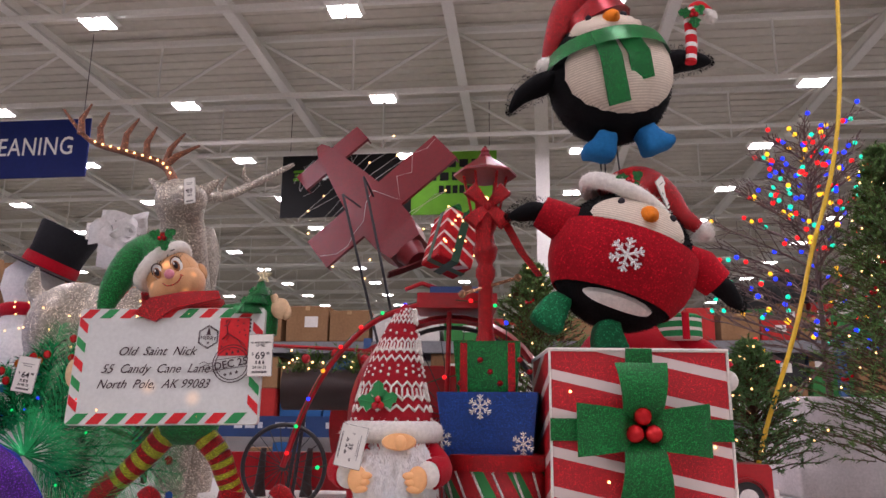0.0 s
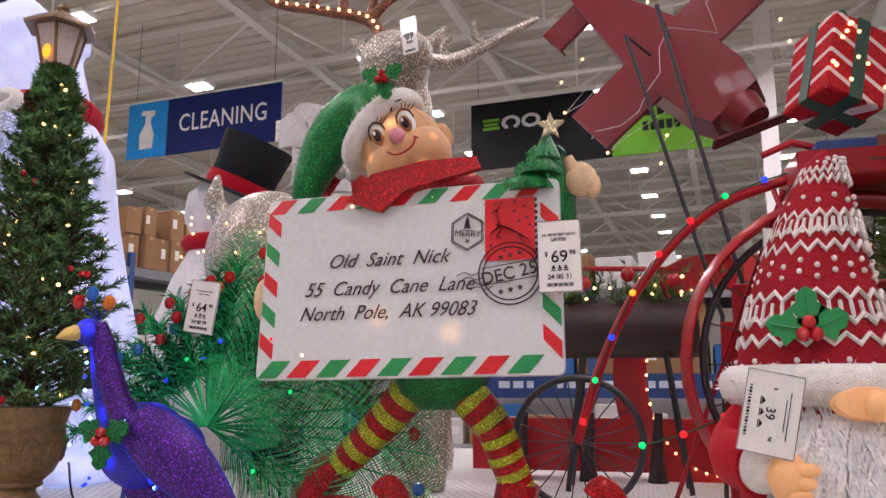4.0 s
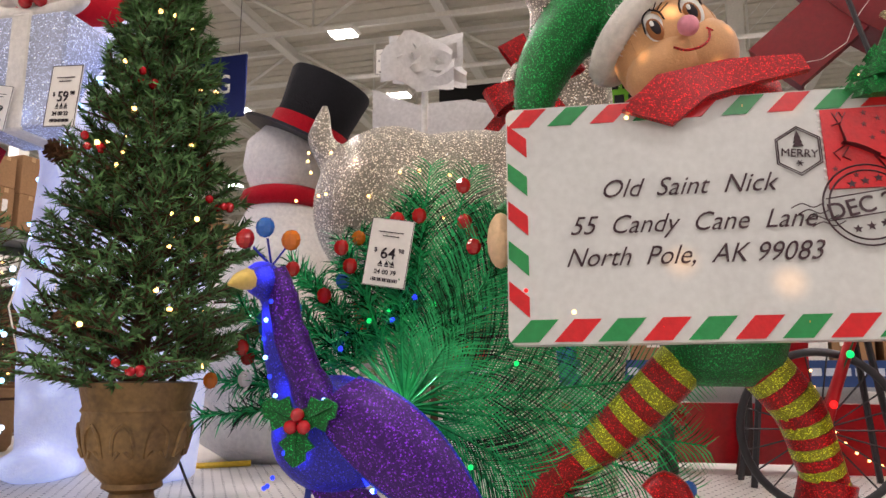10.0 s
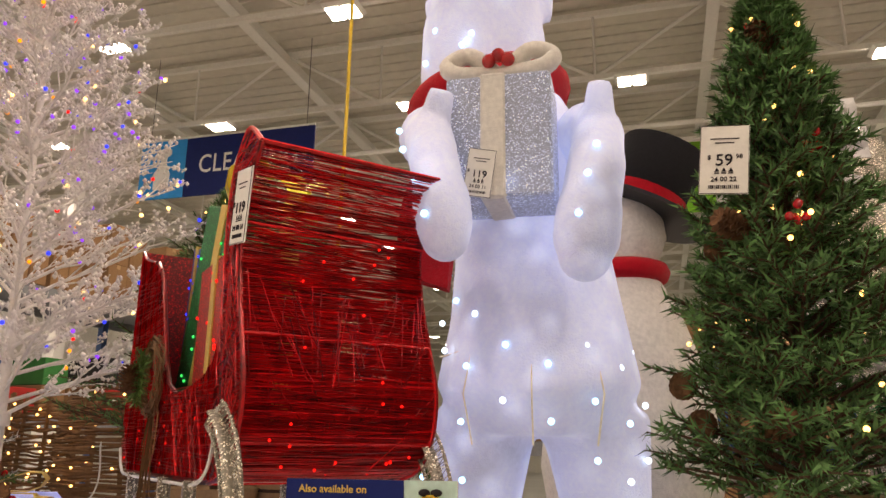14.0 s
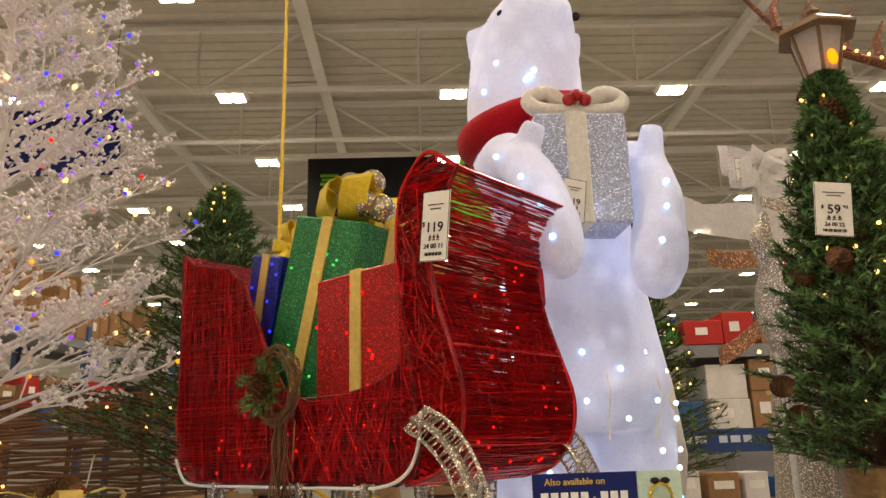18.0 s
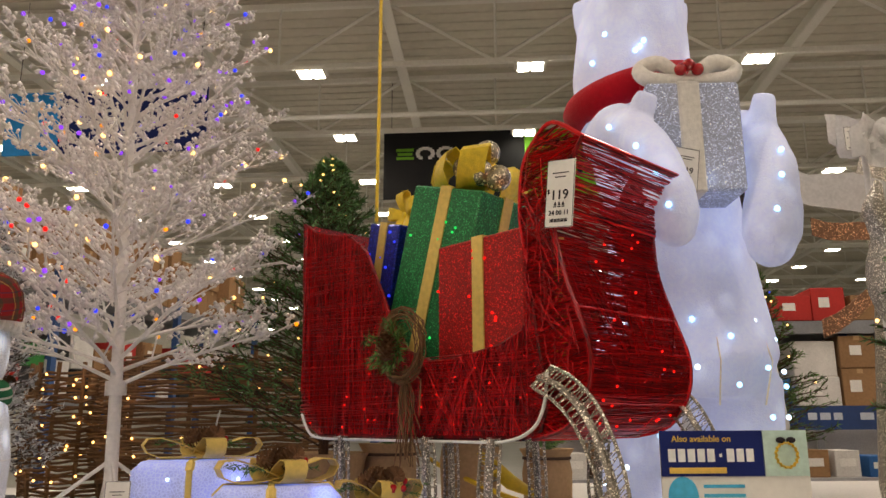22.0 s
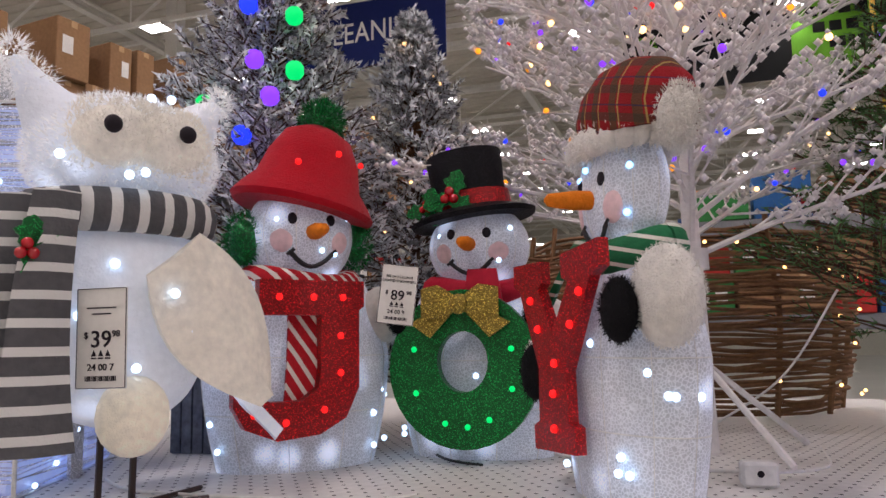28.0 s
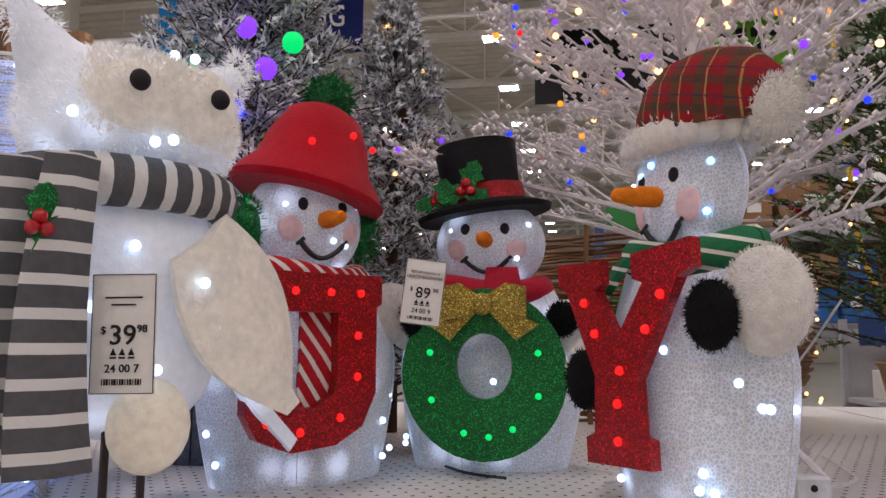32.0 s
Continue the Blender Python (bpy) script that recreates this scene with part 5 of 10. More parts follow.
    g.ball((x + 0.105, 0.0, z + 0.217), 0.013, 10, 7)
    part("cross_bar", g, G_ROSE, t)
    return t


present_lamp()


# ---- penguins on a striped present ----
def big_present():
    c = Vector((0.548, 2.365, PZ))
    t = thing("big_present", c, "large red and white striped present with a green bow", "present")
    wrap = striped("candy_wrap", (0.50, 0.008, 0.015), (0.72, 0.62, 0.58), (0.22, 0.30, 1.0), 0.105, 0.27, rough=0.5, glit=True)
    part("box", Geo().rbox((0, 0, 0.262), (0.50, 0.40, 0.505), 0.006), wrap, t, smooth=False)
    g = Geo()
    for y in (-0.2, 0.2):
        g.tube([(-0.25, y, 0.512), (0.25, y, 0.512)], 0.006, 6)
    for x in (-0.25, 0.25):
        g.tube([(x, -0.2, 0.512), (x, 0.2, 0.512)], 0.006, 6)
        for y in (-0.2, 0.2):
            g.tube([(x, y, 0), (x, y, 0.51)], 0.004, 6)
    part("rim", g, M_FLEECE, t)
    for x, w, z, h in ((0.0, 0.075, 0.262, 0.508), (0.0, 0.504, 0.292, 0.06)):
        part("ribbon", Geo().box((x, -0.2035, z), (w, 0.006, h)), G_GREEN, t, smooth=False)
    g = Geo()
    for a in (0, 90, 180, 270):
        R = Matrix.Translation((-0.005, -0.212, 0.292)) @ Matrix.Rotation(radians(a), 4, "Y")
        rows = []
        for i in range(7):
            q = i / 6
            rows.append([(-0.050 - 0.022 * q, -0.050 * math.sin(q * 2.6) - 0.008, 0.015 + 0.165 * q), (0.050 + 0.022 * q, -0.050 * math.sin(q * 2.6) - 0.008, 0.015 + 0.165 * q)])
        g.sheet(rows, 0.005, 0, R)
    part("bow", g, G_GREEN, t)
    for x, z in ((-0.005, 0.328), (-0.028, 0.282), (0.022, 0.282)):
        part("bauble", Geo().ball((x - 0.003, -0.252, z), 0.025), mat("shiny_red_ball", (0.5, 0.01, 0.012), rough=0.15, metal=0.6), t)
    rnd = random.Random(3)
    for k in range(9):
        bulb(t, (rnd.uniform(-0.2, 0.2), -0.204, rnd.uniform(0.06, 0.46)), "warm", 0.004)
    return t


big_present()


def penguin(name, c, r, tilt, label, sweater):
    t = thing(name, c, label, "penguin decoration", "stacked penguins")
    t.matrix_world = Matrix.Translation(c) @ Matrix.Rotation(radians(tilt), 4, "Y")
    rnd = random.Random(5)
    g = Geo().ball((0, 0, 0), r, 32, 20)
    g.fuzz((0, 0, 0), r, 9000, 0.008, 0.0013, 0, rnd)
    part("body", g, M_BLKFUR, t)
    if sweater:
        g = Geo().lathe((0, 0, 0), [(max(0.01, (r[0] + 0.012) * math.sqrt(max(0, 1 - (z / r[2]) ** 2))), z) for z in [r[2] * q for q in (-0.60, -0.5, -0.35, -0.2, 0.0, 0.15, 0.27)]], 32, caps=False)
        part("sweater", g, mat("red_sweater", (0.36, 0.003, 0.010), rough=0.85, glit=0.3, gs=300, bump=0.6), t, "red glitter sweater with a white snowflake")
        part("sweater_hem", Geo().patch((0, 0, 0), r, 272, -43, 42, 7, 0.016), M_FLEECE, t)
        part("face", Geo().patch((0, 0, 0), r, 268, 31, 50, 21, 0.012), striped("cream_weave", (0.66, 0.58, 0.47), (0.50, 0.43, 0.34), (0, 0, 1), 0.008, 0.4), t, "cream woven face")
        part("snowflake", snowflake(Geo(), (-0.030, -r[0] - 0.019, -0.040), 0.052, 0, 0.006), G_WHITE, t, smooth=False)
        fe = 33
    else:
        part("belly", Geo().patch((0, 0, 0), r, 279, -4, 66, 46, 0.010, rings=9), MATS.get("cream_weave") or M_CREAM, t, "cream woven belly")
        part("face", Geo().patch((0, 0, 0), r, 272, 48, 60, 20, 0.012), MATS.get("cream_weave") or M_CREAM, t, "cream woven face")
        g = Geo().lathe((0, 0, 0), [((r[0] + 0.015) * math.sqrt(1 - q * q), r[2] * q) for q in (0.20, 0.30, 0.40, 0.46)], 32, caps=False)
        sc = part("scarf", g, G_GREEN, t, "green glitter scarf with two tails")
        g = Geo()
        for x0, x1, z1 in ((-0.05, -0.035, -0.155), (0.02, 0.055, -0.085)):
            g.sheet([[(x0 - 0.032, -r[1] - 0.012, 0.09), (x0 + 0.032, -r[1] - 0.012, 0.09)], [(x1 - 0.036, -r[1] - 0.022, 0.0), (x1 + 0.034, -r[1] - 0.022, 0.0)], [(x1 - 0.03, -r[1] * 0.93, z1), (x1 + 0.042, -r[1] * 0.93, z1 + 0.01)]], 0.006)
        part("scarf_tail", g, G_GREEN, sc)
        fe = 47
    for da in (-24, 27):
        a, e = radians(270 + da), radians(fe + 4)
        p = Vector((r[0] * math.cos(e) * math.cos(a), r[1] * math.cos(e) * math.sin(a), r[2] * math.sin(e))) * 1.06
        part("eye", Geo().ball(p, (0.011, 0.008, 0.013), 12, 8), M_INK, t)
    e = radians(fe)
    p = Vector((0.012, -r[1] * math.cos(e), r[2] * math.sin(e)))
    part("beak", Geo().tube([p + Vector((0, -0.005, 0.0)), p + Vector((0, -0.03, -0.004)), p + Vector((0, -0.075, -0.018))], [0.030, 0.024, 0.004], 12), M_ORANGE, t, "orange felt beak")
    # flippers
    for sg in (-1, 1):
        if sweater:
            part("sleeve", Geo().tube([(sg * r[0] * 0.80, -0.02, 0.06), (sg * r[0] * 1.05, -0.03, 0.055), (sg * r[0] * 1.33, -0.03, 0.045 - 0.02 * sg)], [0.06, 0.062, 0.052], 16), MATS["red_sweater"], t)
            line = [(sg * r[0] * 1.28, -0.03, 0.045 - 0.02 * sg), (sg * r[0] * 1.45, -0.03, 0.035 - 0.02 * sg), (sg * r[0] * 1.62, -0.03, 0.01 - 0.02 * sg), (sg * r[0] * 1.74, -0.03, -0.005 - 0.02 * sg)]
            rad = [0.046, 0.05, 0.036, 0.008]
        else:
            line = [(sg * r[0] * 0.88, -0.01, 0.03), (sg * r[0] * 1.15, -0.01, 0.025 + 0.008 * sg), (sg * r[0] * 1.5, -0.01, 0.005 + 0.02 * sg), (sg * r[0] * 1.72, -0.01, -0.025 + 0.04 * sg)]
            rad = [0.05, 0.06, 0.042, 0.010]
        line = spline(line, 4)
        rad = [float(np.interp(k / 4, [0, 1, 2, 3], rad)) for k in range(len(line))]
        g = Geo().tube(line, rad, 16, flat=0.6)
        for p, q in zip(line, rad):
            g.fuzz(p, (q, q * 0.62, q), 110, 0.008, 0.0012, 0, rnd)
        part("flipper", g, M_BLKFUR, t)
    return t


P1 = penguin("penguin", (0.562, 2.37, 1.808), (0.222, 0.185, 0.222), 19, "plump glitter penguin in a red snowflake sweater and santa hat", True)
g = Geo()
g.tube(spline([(-0.05, 0.0, 0.175), (-0.01, 0.0, 0.235), (0.06, -0.01, 0.24), (0.13, -0.02, 0.205), (0.20, -0.03, 0.18)], 5), [0.118, 0.115, 0.11, 0.105, 0.10, 0.095, 0.09, 0.083, 0.077, 0.07, 0.063, 0.056, 0.05, 0.045, 0.04, 0.035, 0.03, 0.027, 0.024, 0.022, 0.02], 16)
hat1 = part("santa_hat", g, G_RED, P1, "red santa hat with white fleece trim")
ring = [(-0.045 + 0.135 * math.cos(a), 0.128 * math.sin(a), 0.185 - 0.03 * math.cos(a)) for a in [2 * math.pi * k / 40 for k in range(41)]]
g = Geo().tube(ring, 0.027, 12)
for k, p in enumerate(ring):
    g.fuzz(p, (0.028, 0.028, 0.028), 90, 0.010, 0.0013, 0, random.Random(k))
g.ball((0.215, -0.03, 0.175), 0.032, 12, 8)
g.fuzz((0.215, -0.03, 0.175), (0.03, 0.03, 0.03), 300, 0.014, 0.0014)
part("trim", g, M_FLEECE, hat1)
g = Geo()
holly(g, (-0.07, -0.135, 0.22), 0.9, 0, 1, (-100, 40, 130))
part("holly", g, [G_GREEN, M_BERRY], hat1)
for x, z, a in ((-0.13, -0.225, 35), (0.05, -0.25, -4)):
    M = Matrix.Translation((x - 0.03, -0.01, z + 0.005)) @ Matrix.Rotation(radians(a - 19), 4, "Y")
    g = Geo().add([(px, py, pz) for py in (-0.075, 0.045) for px, pz in ((-0.035, 0.05), (0.035, 0.05), (0.045, -0.01), (0.065, -0.05), (0.05, -0.07), (-0.05, -0.07), (-0.05, -0.01))],
                  [tuple(range(7)), tuple(range(13, 6, -1))] + [(k, k + 7, (k + 1) % 7 + 7, (k + 1) % 7) for k in range(7)], 0, M)
    soft(part("boot", g, mat("green_felt", (0.01, 0.16, 0.06), rough=0.7, glit=0.4, gs=300, bump=0.6), P1, "green felt boot"), 0.02, 4)
price_tag((0.690, 2.30, 2.02), 40, 0.05, 0.10, "", "", 1, tilt=-38)

P2 = penguin("penguin", (0.553, 2.40, 2.442), (0.205, 0.18, 0.222), -9, "plump glitter penguin with green scarf holding a candy cane", False)
g = Geo()
g.tube(spline([(0.0, 0.0, 0.20), (-0.03, 0.0, 0.28), (-0.09, -0.01, 0.27), (-0.16, -0.02, 0.17), (-0.20, -0.02, 0.09)], 5), [0.125, 0.12, 0.115, 0.11, 0.10, 0.09, 0.083, 0.077, 0.07, 0.065, 0.06, 0.055, 0.05, 0.045, 0.04, 0.036, 0.032, 0.028, 0.025, 0.022, 0.02], 16)
hat2 = part("santa_hat", g, G_RED, P2, "red santa hat with white pompom")
g = Geo()
g.ball((-0.205, -0.02, 0.075), 0.034, 12, 8)
g.fuzz((-0.205, -0.02, 0.075), (0.032, 0.032, 0.032), 320, 0.014, 0.0014)
part("pompom", g, M_FLEECE, hat2)
for x, a in ((-0.075, 12), (0.075, -22)):
    M = Matrix.Translation((x, -0.03, -0.245)) @ Matrix.Rotation(radians(a + 9), 4, "Y")
    sx = 1 if a < 0 else -1
    g = Geo().add([(px * sx, py, pz) for py in (-0.07, 0.03) for px, pz in ((-0.032, 0.045), (0.032, 0.045), (0.042, 0.0), (0.078, -0.02), (0.074, -0.05), (-0.042, -0.045))],
                  [tuple(range(6)), tuple(range(11, 5, -1))] + [(k, k + 6, (k + 1) % 6 + 6, (k + 1) % 6) for k in range(6)], 0, M)
    soft(part("boot", g, mat("blue_felt", (0.02, 0.17, 0.42), rough=0.85, bump=0.6, bs=300), P2, "light blue felt boot"), 0.018, 4)
cane = part("candy_cane", Geo().tube(spline([(0.265, -0.06, 0.0), (0.285, -0.06, 0.08), (0.30, -0.06, 0.17), (0.335, -0.06, 0.20), (0.365, -0.06, 0.17)], 5), 0.019, 10),
            striped("cane_stripes", (0.50, 0.01, 0.015), (0.78, 0.76, 0.72), (0.3, 0, 1), 0.045, 0.35), P2, "red and white striped candy cane")
g = Geo()
g.ball((0.368, -0.06, 0.155), 0.024, 10, 8)
g.fuzz((0.368, -0.06, 0.155), (0.022, 0.022, 0.022), 160, 0.012, 0.0014)
part("cane_tip", g, M_FLEECE, P2)
g = Geo()
holly(g, (0.30, -0.085, 0.16), 1.0, 0, 1, (-70, 60, 180))
part("holly", g, [G_GREEN, M_BERRY], P2)
g = Geo(P1.location)
for dx, dy in ((-0.04, -0.02), (0.04, -0.02), (0.0, 0.05)):
    g.tube([(0.55 + dx, 2.43 + dy, 1.99), (0.545 + dx * 0.6, 2.43 + dy, 2.24)], 0.003, 5)
part("support_wire", g, M_DARK, P1).matrix_parent_inverse = P1.matrix_world.inverted() @ Matrix.Translation(P1.location)


# ---- red toy aeroplane on a stand ----
def aeroplane():
    T, N = Vector((-0.56, 3.30, 2.52)), Vector((-0.10, 2.98, 1.93))
    a = (N - T).normalized()
    w = (Vector((0.26, 3.12, 2.47)) - Vector((-0.58, 3.32, 2.07)))
    w = (w - a * w.dot(a)).normalized()
    n = w.cross(a)
    base = Vector((-0.20, 3.05, PZ))
    t = thing("toy_aeroplane", base, "dark red metal toy aeroplane with light strings on a stand", "toy plane")
    M = Matrix((( a.x, w.x, n.x, T.x - base.x), (a.y, w.y, n.y, T.y - base.y), (a.z, w.z, n.z, T.z - base.z), (0, 0, 0, 1)))
    L = (N - T).length
    g = Geo()
    rows = [(-0.02, 0.014, 0.02), (0.03, 0.034, 0.03), (0.12, 0.048, 0.04), (0.3, 0.078, 0.06), (0.5, 0.105, 0.07), (0.66, 0.098, 0.07), (0.74, 0.075, 0.06)]
    vs, fs = [], []
    for x, hw, hh in rows:
        vs += [(x, -hw, -hh * 0.8), (x, hw, -hh * 0.8), (x, hw, hh), (x, -hw, hh)]
    for i in range(len(rows) - 1):
        for k in range(4):
            fs.append((4 * i + k, 4 * i + (k + 1) % 4, 4 * i + 4 + (k + 1) % 4, 4 * i + 4 + k))
    fs += [(3, 2, 1, 0), tuple(4 * (len(rows) - 1) + k for k in range(4))]
    g.add(vs, fs, 0, M)
    part("fuselage", g, M_REDP, t, smooth=False)
    for y0, y1, zz, nm in ((-0.30, -0.09, -0.045, "wing"), (0.09, 0.40, -0.045, "wing"), (-0.17, -0.02, 0.01, "tailplane"), (0.02, 0.19, 0.01, "tailplane")):
        x0, x1 = (0.40, 0.57) if nm == "wing" else (0.02, 0.12)
        g = Geo().box(((x0 + x1) / 2, (y0 + y1) / 2, zz), (x1 - x0, y1 - y0, 0.014), M)
        for y in (y0 + 0.004, y1 - 0.004):
            g.box(((x0 + x1) / 2, y, zz + 0.016), (x1 - x0, 0.006, 0.03), M)
        g.box((x0 + 0.003, (y0 + y1) / 2, zz + 0.016), (0.006, y1 - y0 - 0.012, 0.03), M)
        part(nm, g, M_REDP, t, smooth=False)
    g = Geo().add([(0.0, -0.004, 0.03), (0.14, -0.004, 0.04), (0.05, -0.004, 0.19), (-0.03, -0.004, 0.2), (0.0, 0.004, 0.03), (0.14, 0.004, 0.04), (0.05, 0.004, 0.19), (-0.03, 0.004, 0.2)],
                  [(0, 1, 2, 3), (7, 6, 5, 4), (0, 4, 5, 1), (1, 5, 6, 2), (2, 6, 7, 3), (3, 7, 4, 0)], 0, M)
    part("tail_fin", g, M_REDP, t, smooth=False)
    part("cowling", Geo().tube([M @ Vector((0.74, 0, 0)), M @ Vector((0.80, 0, 0))], [0.062, 0.045], 14), M_REDP, t)
    g = Geo()
    for k in range(2):
        g.box((0.82, 0, 0), (0.008, 0.3, 0.03), M @ Matrix.Rotation(radians(35), 4, "X"))
    part("propeller", g, M_REDP, t, smooth=False)
    g = Geo()
    for yy in (-0.035, 0.035):
        g.tube([M @ Vector((0.45, yy, -0.06)), M @ Vector((0.42, yy * 1.6, -0.16))], 0.004, 5)
        g.tube([M @ Vector((0.42, yy * 1.6, -0.16)), Vector((0.02 + yy, -0.05, 0.45)), Vector((0.02 + yy * 1.5, -0.05, 0.0))], 0.006, 6)
    part("stand", g, M_DARK, t)
    g = Geo()
    rnd = random.Random(2)
    pts = []
    for k in range(40):
        q = k / 39
        p = M @ Vector((0.05 + 0.62 * q + rnd.uniform(-0.05, 0.05), 0.30 * math.sin(k * 0.9), 0.09 + rnd.uniform(0, 0.03)))
        pts.append(p)
        if k % 2 == 0:
            bulb(t, p + Vector((0, -0.012, 0)), "warm", 0.0045)
    g.tube(pts, 0.0011, 4)
    for q in range(5):
        s = [M @ Vector((0.5 + rnd.uniform(-0.08, 0.1), -0.29 + 0.68 * k / 12, -0.07 + rnd.uniform(-0.02, 0.0))) for k in range(13)] if q < 1 else [M @ Vector((0.03 + rnd.uniform(-0.03, 0.1), -0.2 + 0.4 * k / 9, 0.03 + rnd.uniform(-0.03, 0.03))) for k in range(10)]
        g.tube(s, 0.0009, 4)
    part("light_string", g, M_WIRE, t)
    g, V, F = Geo(), [], []
    line = [M @ Vector((0.2 + 0.04 * k, 0.03 * math.sin(k), 0.12 + 0.01 * math.cos(k))) for k in range(9)]
    needles(V, F, line, rnd, 0.045, 0.003, 40)
    g.add(V, [tuple(f) for f in F])
    part("garland", g, M_PINE2, t)["kind"] = "stuff"
    return t


aeroplane()


# ---- striped gift hung by the plane ----
def small_gift():
    c = Vector((0.005, 2.72, 1.86))
    t = thing("hanging_gift", c, "small red striped gift box with green bow and lights", "present")
    t.matrix_world = Matrix.Translation(c) @ Matrix.Rotation(radians(14), 4, "Y") @ Matrix.Rotation(radians(-14), 4, "X") @ Matrix.Rotation(radians(24), 4, "Z")
    part("box", Geo().rbox((0, 0, 0.10), (0.14, 0.14, 0.20), 0.004), striped("gift_wrap_small", (0.42, 0.01, 0.015), (0.72, 0.6, 0.55), (0.4, 0.2, 1.0), 0.05, 0.22, glit=True), t, smooth=False)
    for s, c2 in (((0.03, 0.144, 0.204), (0, 0, 0.10)), ((0.144, 0.03, 0.203), (0, 0, 0.10))):
        part("ribbon", Geo().box(c2, s), mat("dark_green_ribbon", (0.01, 0.06, 0.025), rough=0.5), t, smooth=False)
    bow(t, (0, 0, 0.21), 0.05, G_GREEN, 4, False)
    rnd = random.Random(8)
    for k in range(12):
        bulb(t, (rnd.uniform(-0.065, 0.065), -0.073, rnd.uniform(0.02, 0.18)), "warm", 0.004)
    return t


small_gift()


# ---- high-wheel bicycle with a tray ----
def wheel(parent, c, r, name="wheel"):
    o = Vector(parent.location)
    g = Geo(o)
    ring = [(c[0] + r * math.cos(a), c[1] + 0.0, c[2] + r * math.sin(a)) for a in [2 * math.pi * k / 44 for k in range(45)]]
    g.tube(ring, 0.008, 8)
    w = part(name, g, M_DARK, parent, "black wire wheel")
    g = Geo(o)
    for k in range(22):
        a = 2 * math.pi * k / 22
        g.tube([(c[0], c[1] + 0.012 * (1 if k % 2 else -1), c[2]), (c[0] + r * math.cos(a), c[1], c[2] + r * math.sin(a))], 0.0016, 4)
    g.ball(c, 0.016, 10, 8)
    part("spoke_set", g, M_DARK, w)


def bicycle():
    t = thing("bicycle_planter", (-0.3, 2.85, PZ), "red high-wheel bicycle decoration with black spoked wheels", "bicycle")
    o = t.location
    wheel(t, (-0.565, 2.82, 1.152), 0.146)
    wheel(t, (0.03, 2.74, 1.325), 0.318)
    g = Geo(o)
    g.tube(spline([(-0.565, 2.80, 1.152), (-0.50, 2.79, 1.34), (-0.40, 2.77, 1.52), (-0.26, 2.76, 1.66), (-0.10, 2.74, 1.72), (0.02, 2.72, 1.74)], 6), 0.011, 8)
    g.tube([(0.02, 2.70, 1.74), (0.01, 2.70, 1.262)], 0.009, 8)
    g.tube([(-0.14, 2.74, 1.78), (-0.08, 2.72, 1.80), (0.04, 2.72, 1.76)], 0.008, 8)
    part("frame", g, M_REDB, t)
    g = Geo(o)
    g.tube([(-0.50, 2.79, 1.35), (-0.565, 2.84, 1.152)], 0.006, 6)
    g.tube([(-0.36, 2.9, 1.0), (-0.10, 2.74, 1.70)], 0.006, 6)
    g.tube(spline([(-0.12, 2.74, 1.70), (-0.10, 2.70, 1.55), (-0.20, 2.68, 1.4), (-0.24, 2.70, 1.2)], 5), 0.006, 6)
    part("brace", g, M_REDB, t)
    g = Geo(o)
    g.box((0.045, 2.72, 1.70), (0.27, 0.22, 0.012))
    for y in (2.61, 2.83):
        g.box((0.045, y, 1.722), (0.27, 0.008, 0.05))
    for x in (-0.09, 0.18):
        g.box((x, 2.72, 1.722), (0.008, 0.212, 0.05))
    part("tray", g, M_REDB, t, "shallow red metal tray", smooth=False)
    arc = [radians(35 + 190 * k / 20) for k in range(21)]
    rows = [[(0.03 + rr * math.cos(a), y, 1.325 + rr * math.sin(a)) for rr, y in ((0.345, 2.70), (0.362, 2.73), (0.362, 2.78), (0.345, 2.81))] for a in arc]
    part("fender", Geo(o).sheet(rows, 0.004), M_REDB, t, "curved red metal fender")
    g = Geo(o).lathe((0, 0, 0), [(0.002, 0.0), (0.12, 0.004), (0.125, 0.012), (0.002, 0.016)], 24, 0, Matrix.Translation((0.03, 2.79, 1.325)) @ Matrix.Rotation(radians(90), 4, "X"))
    part("hub_disc", g, M_REDB, t, "red metal hub disc")
    for c, k in (((0.02, 2.92, 1.47), (0.44, 0.012, 0.10)), ((-0.20, 2.92, 1.22), (0.06, 0.012, 0.42)), ((0.20, 2.92, 1.22), (0.07, 0.012, 0.42)), ((0.0, 2.92, 1.06), (0.40, 0.012, 0.12))):
        part("side_panel", Geo(o).rbox(c, k, 0.004), M_REDB, t, "red metal side panel", smooth=False)
    rnd = random.Random(4)
    pts = [(-0.56, 2.80, 1.17), (-0.5, 2.775, 1.34), (-0.40, 2.755, 1.53), (-0.26, 2.745, 1.67), (-0.1, 2.72, 1.73), (0.05, 2.6, 1.72), (0.2, 2.6, 1.68), (0.18, 2.6, 1.5), (-0.05, 2.6, 1.44), (-0.15, 2.6, 1.3), (-0.3, 2.65, 1.2), (-0.45, 2.7, 1.15)]
    line = spline(pts, 4)
    g = Geo(o).tube(line, 0.0018, 4)
    part("light_string", g, M_GRNCORD, t)
    for k in range(1, len(line), 2):
        bulb(t, Vector(line[k]) - o + Vector((0, -0.01, 0)), ("red", "green", "blue", "amber", "red")[k // 2 % 5], 0.0075)
    return t


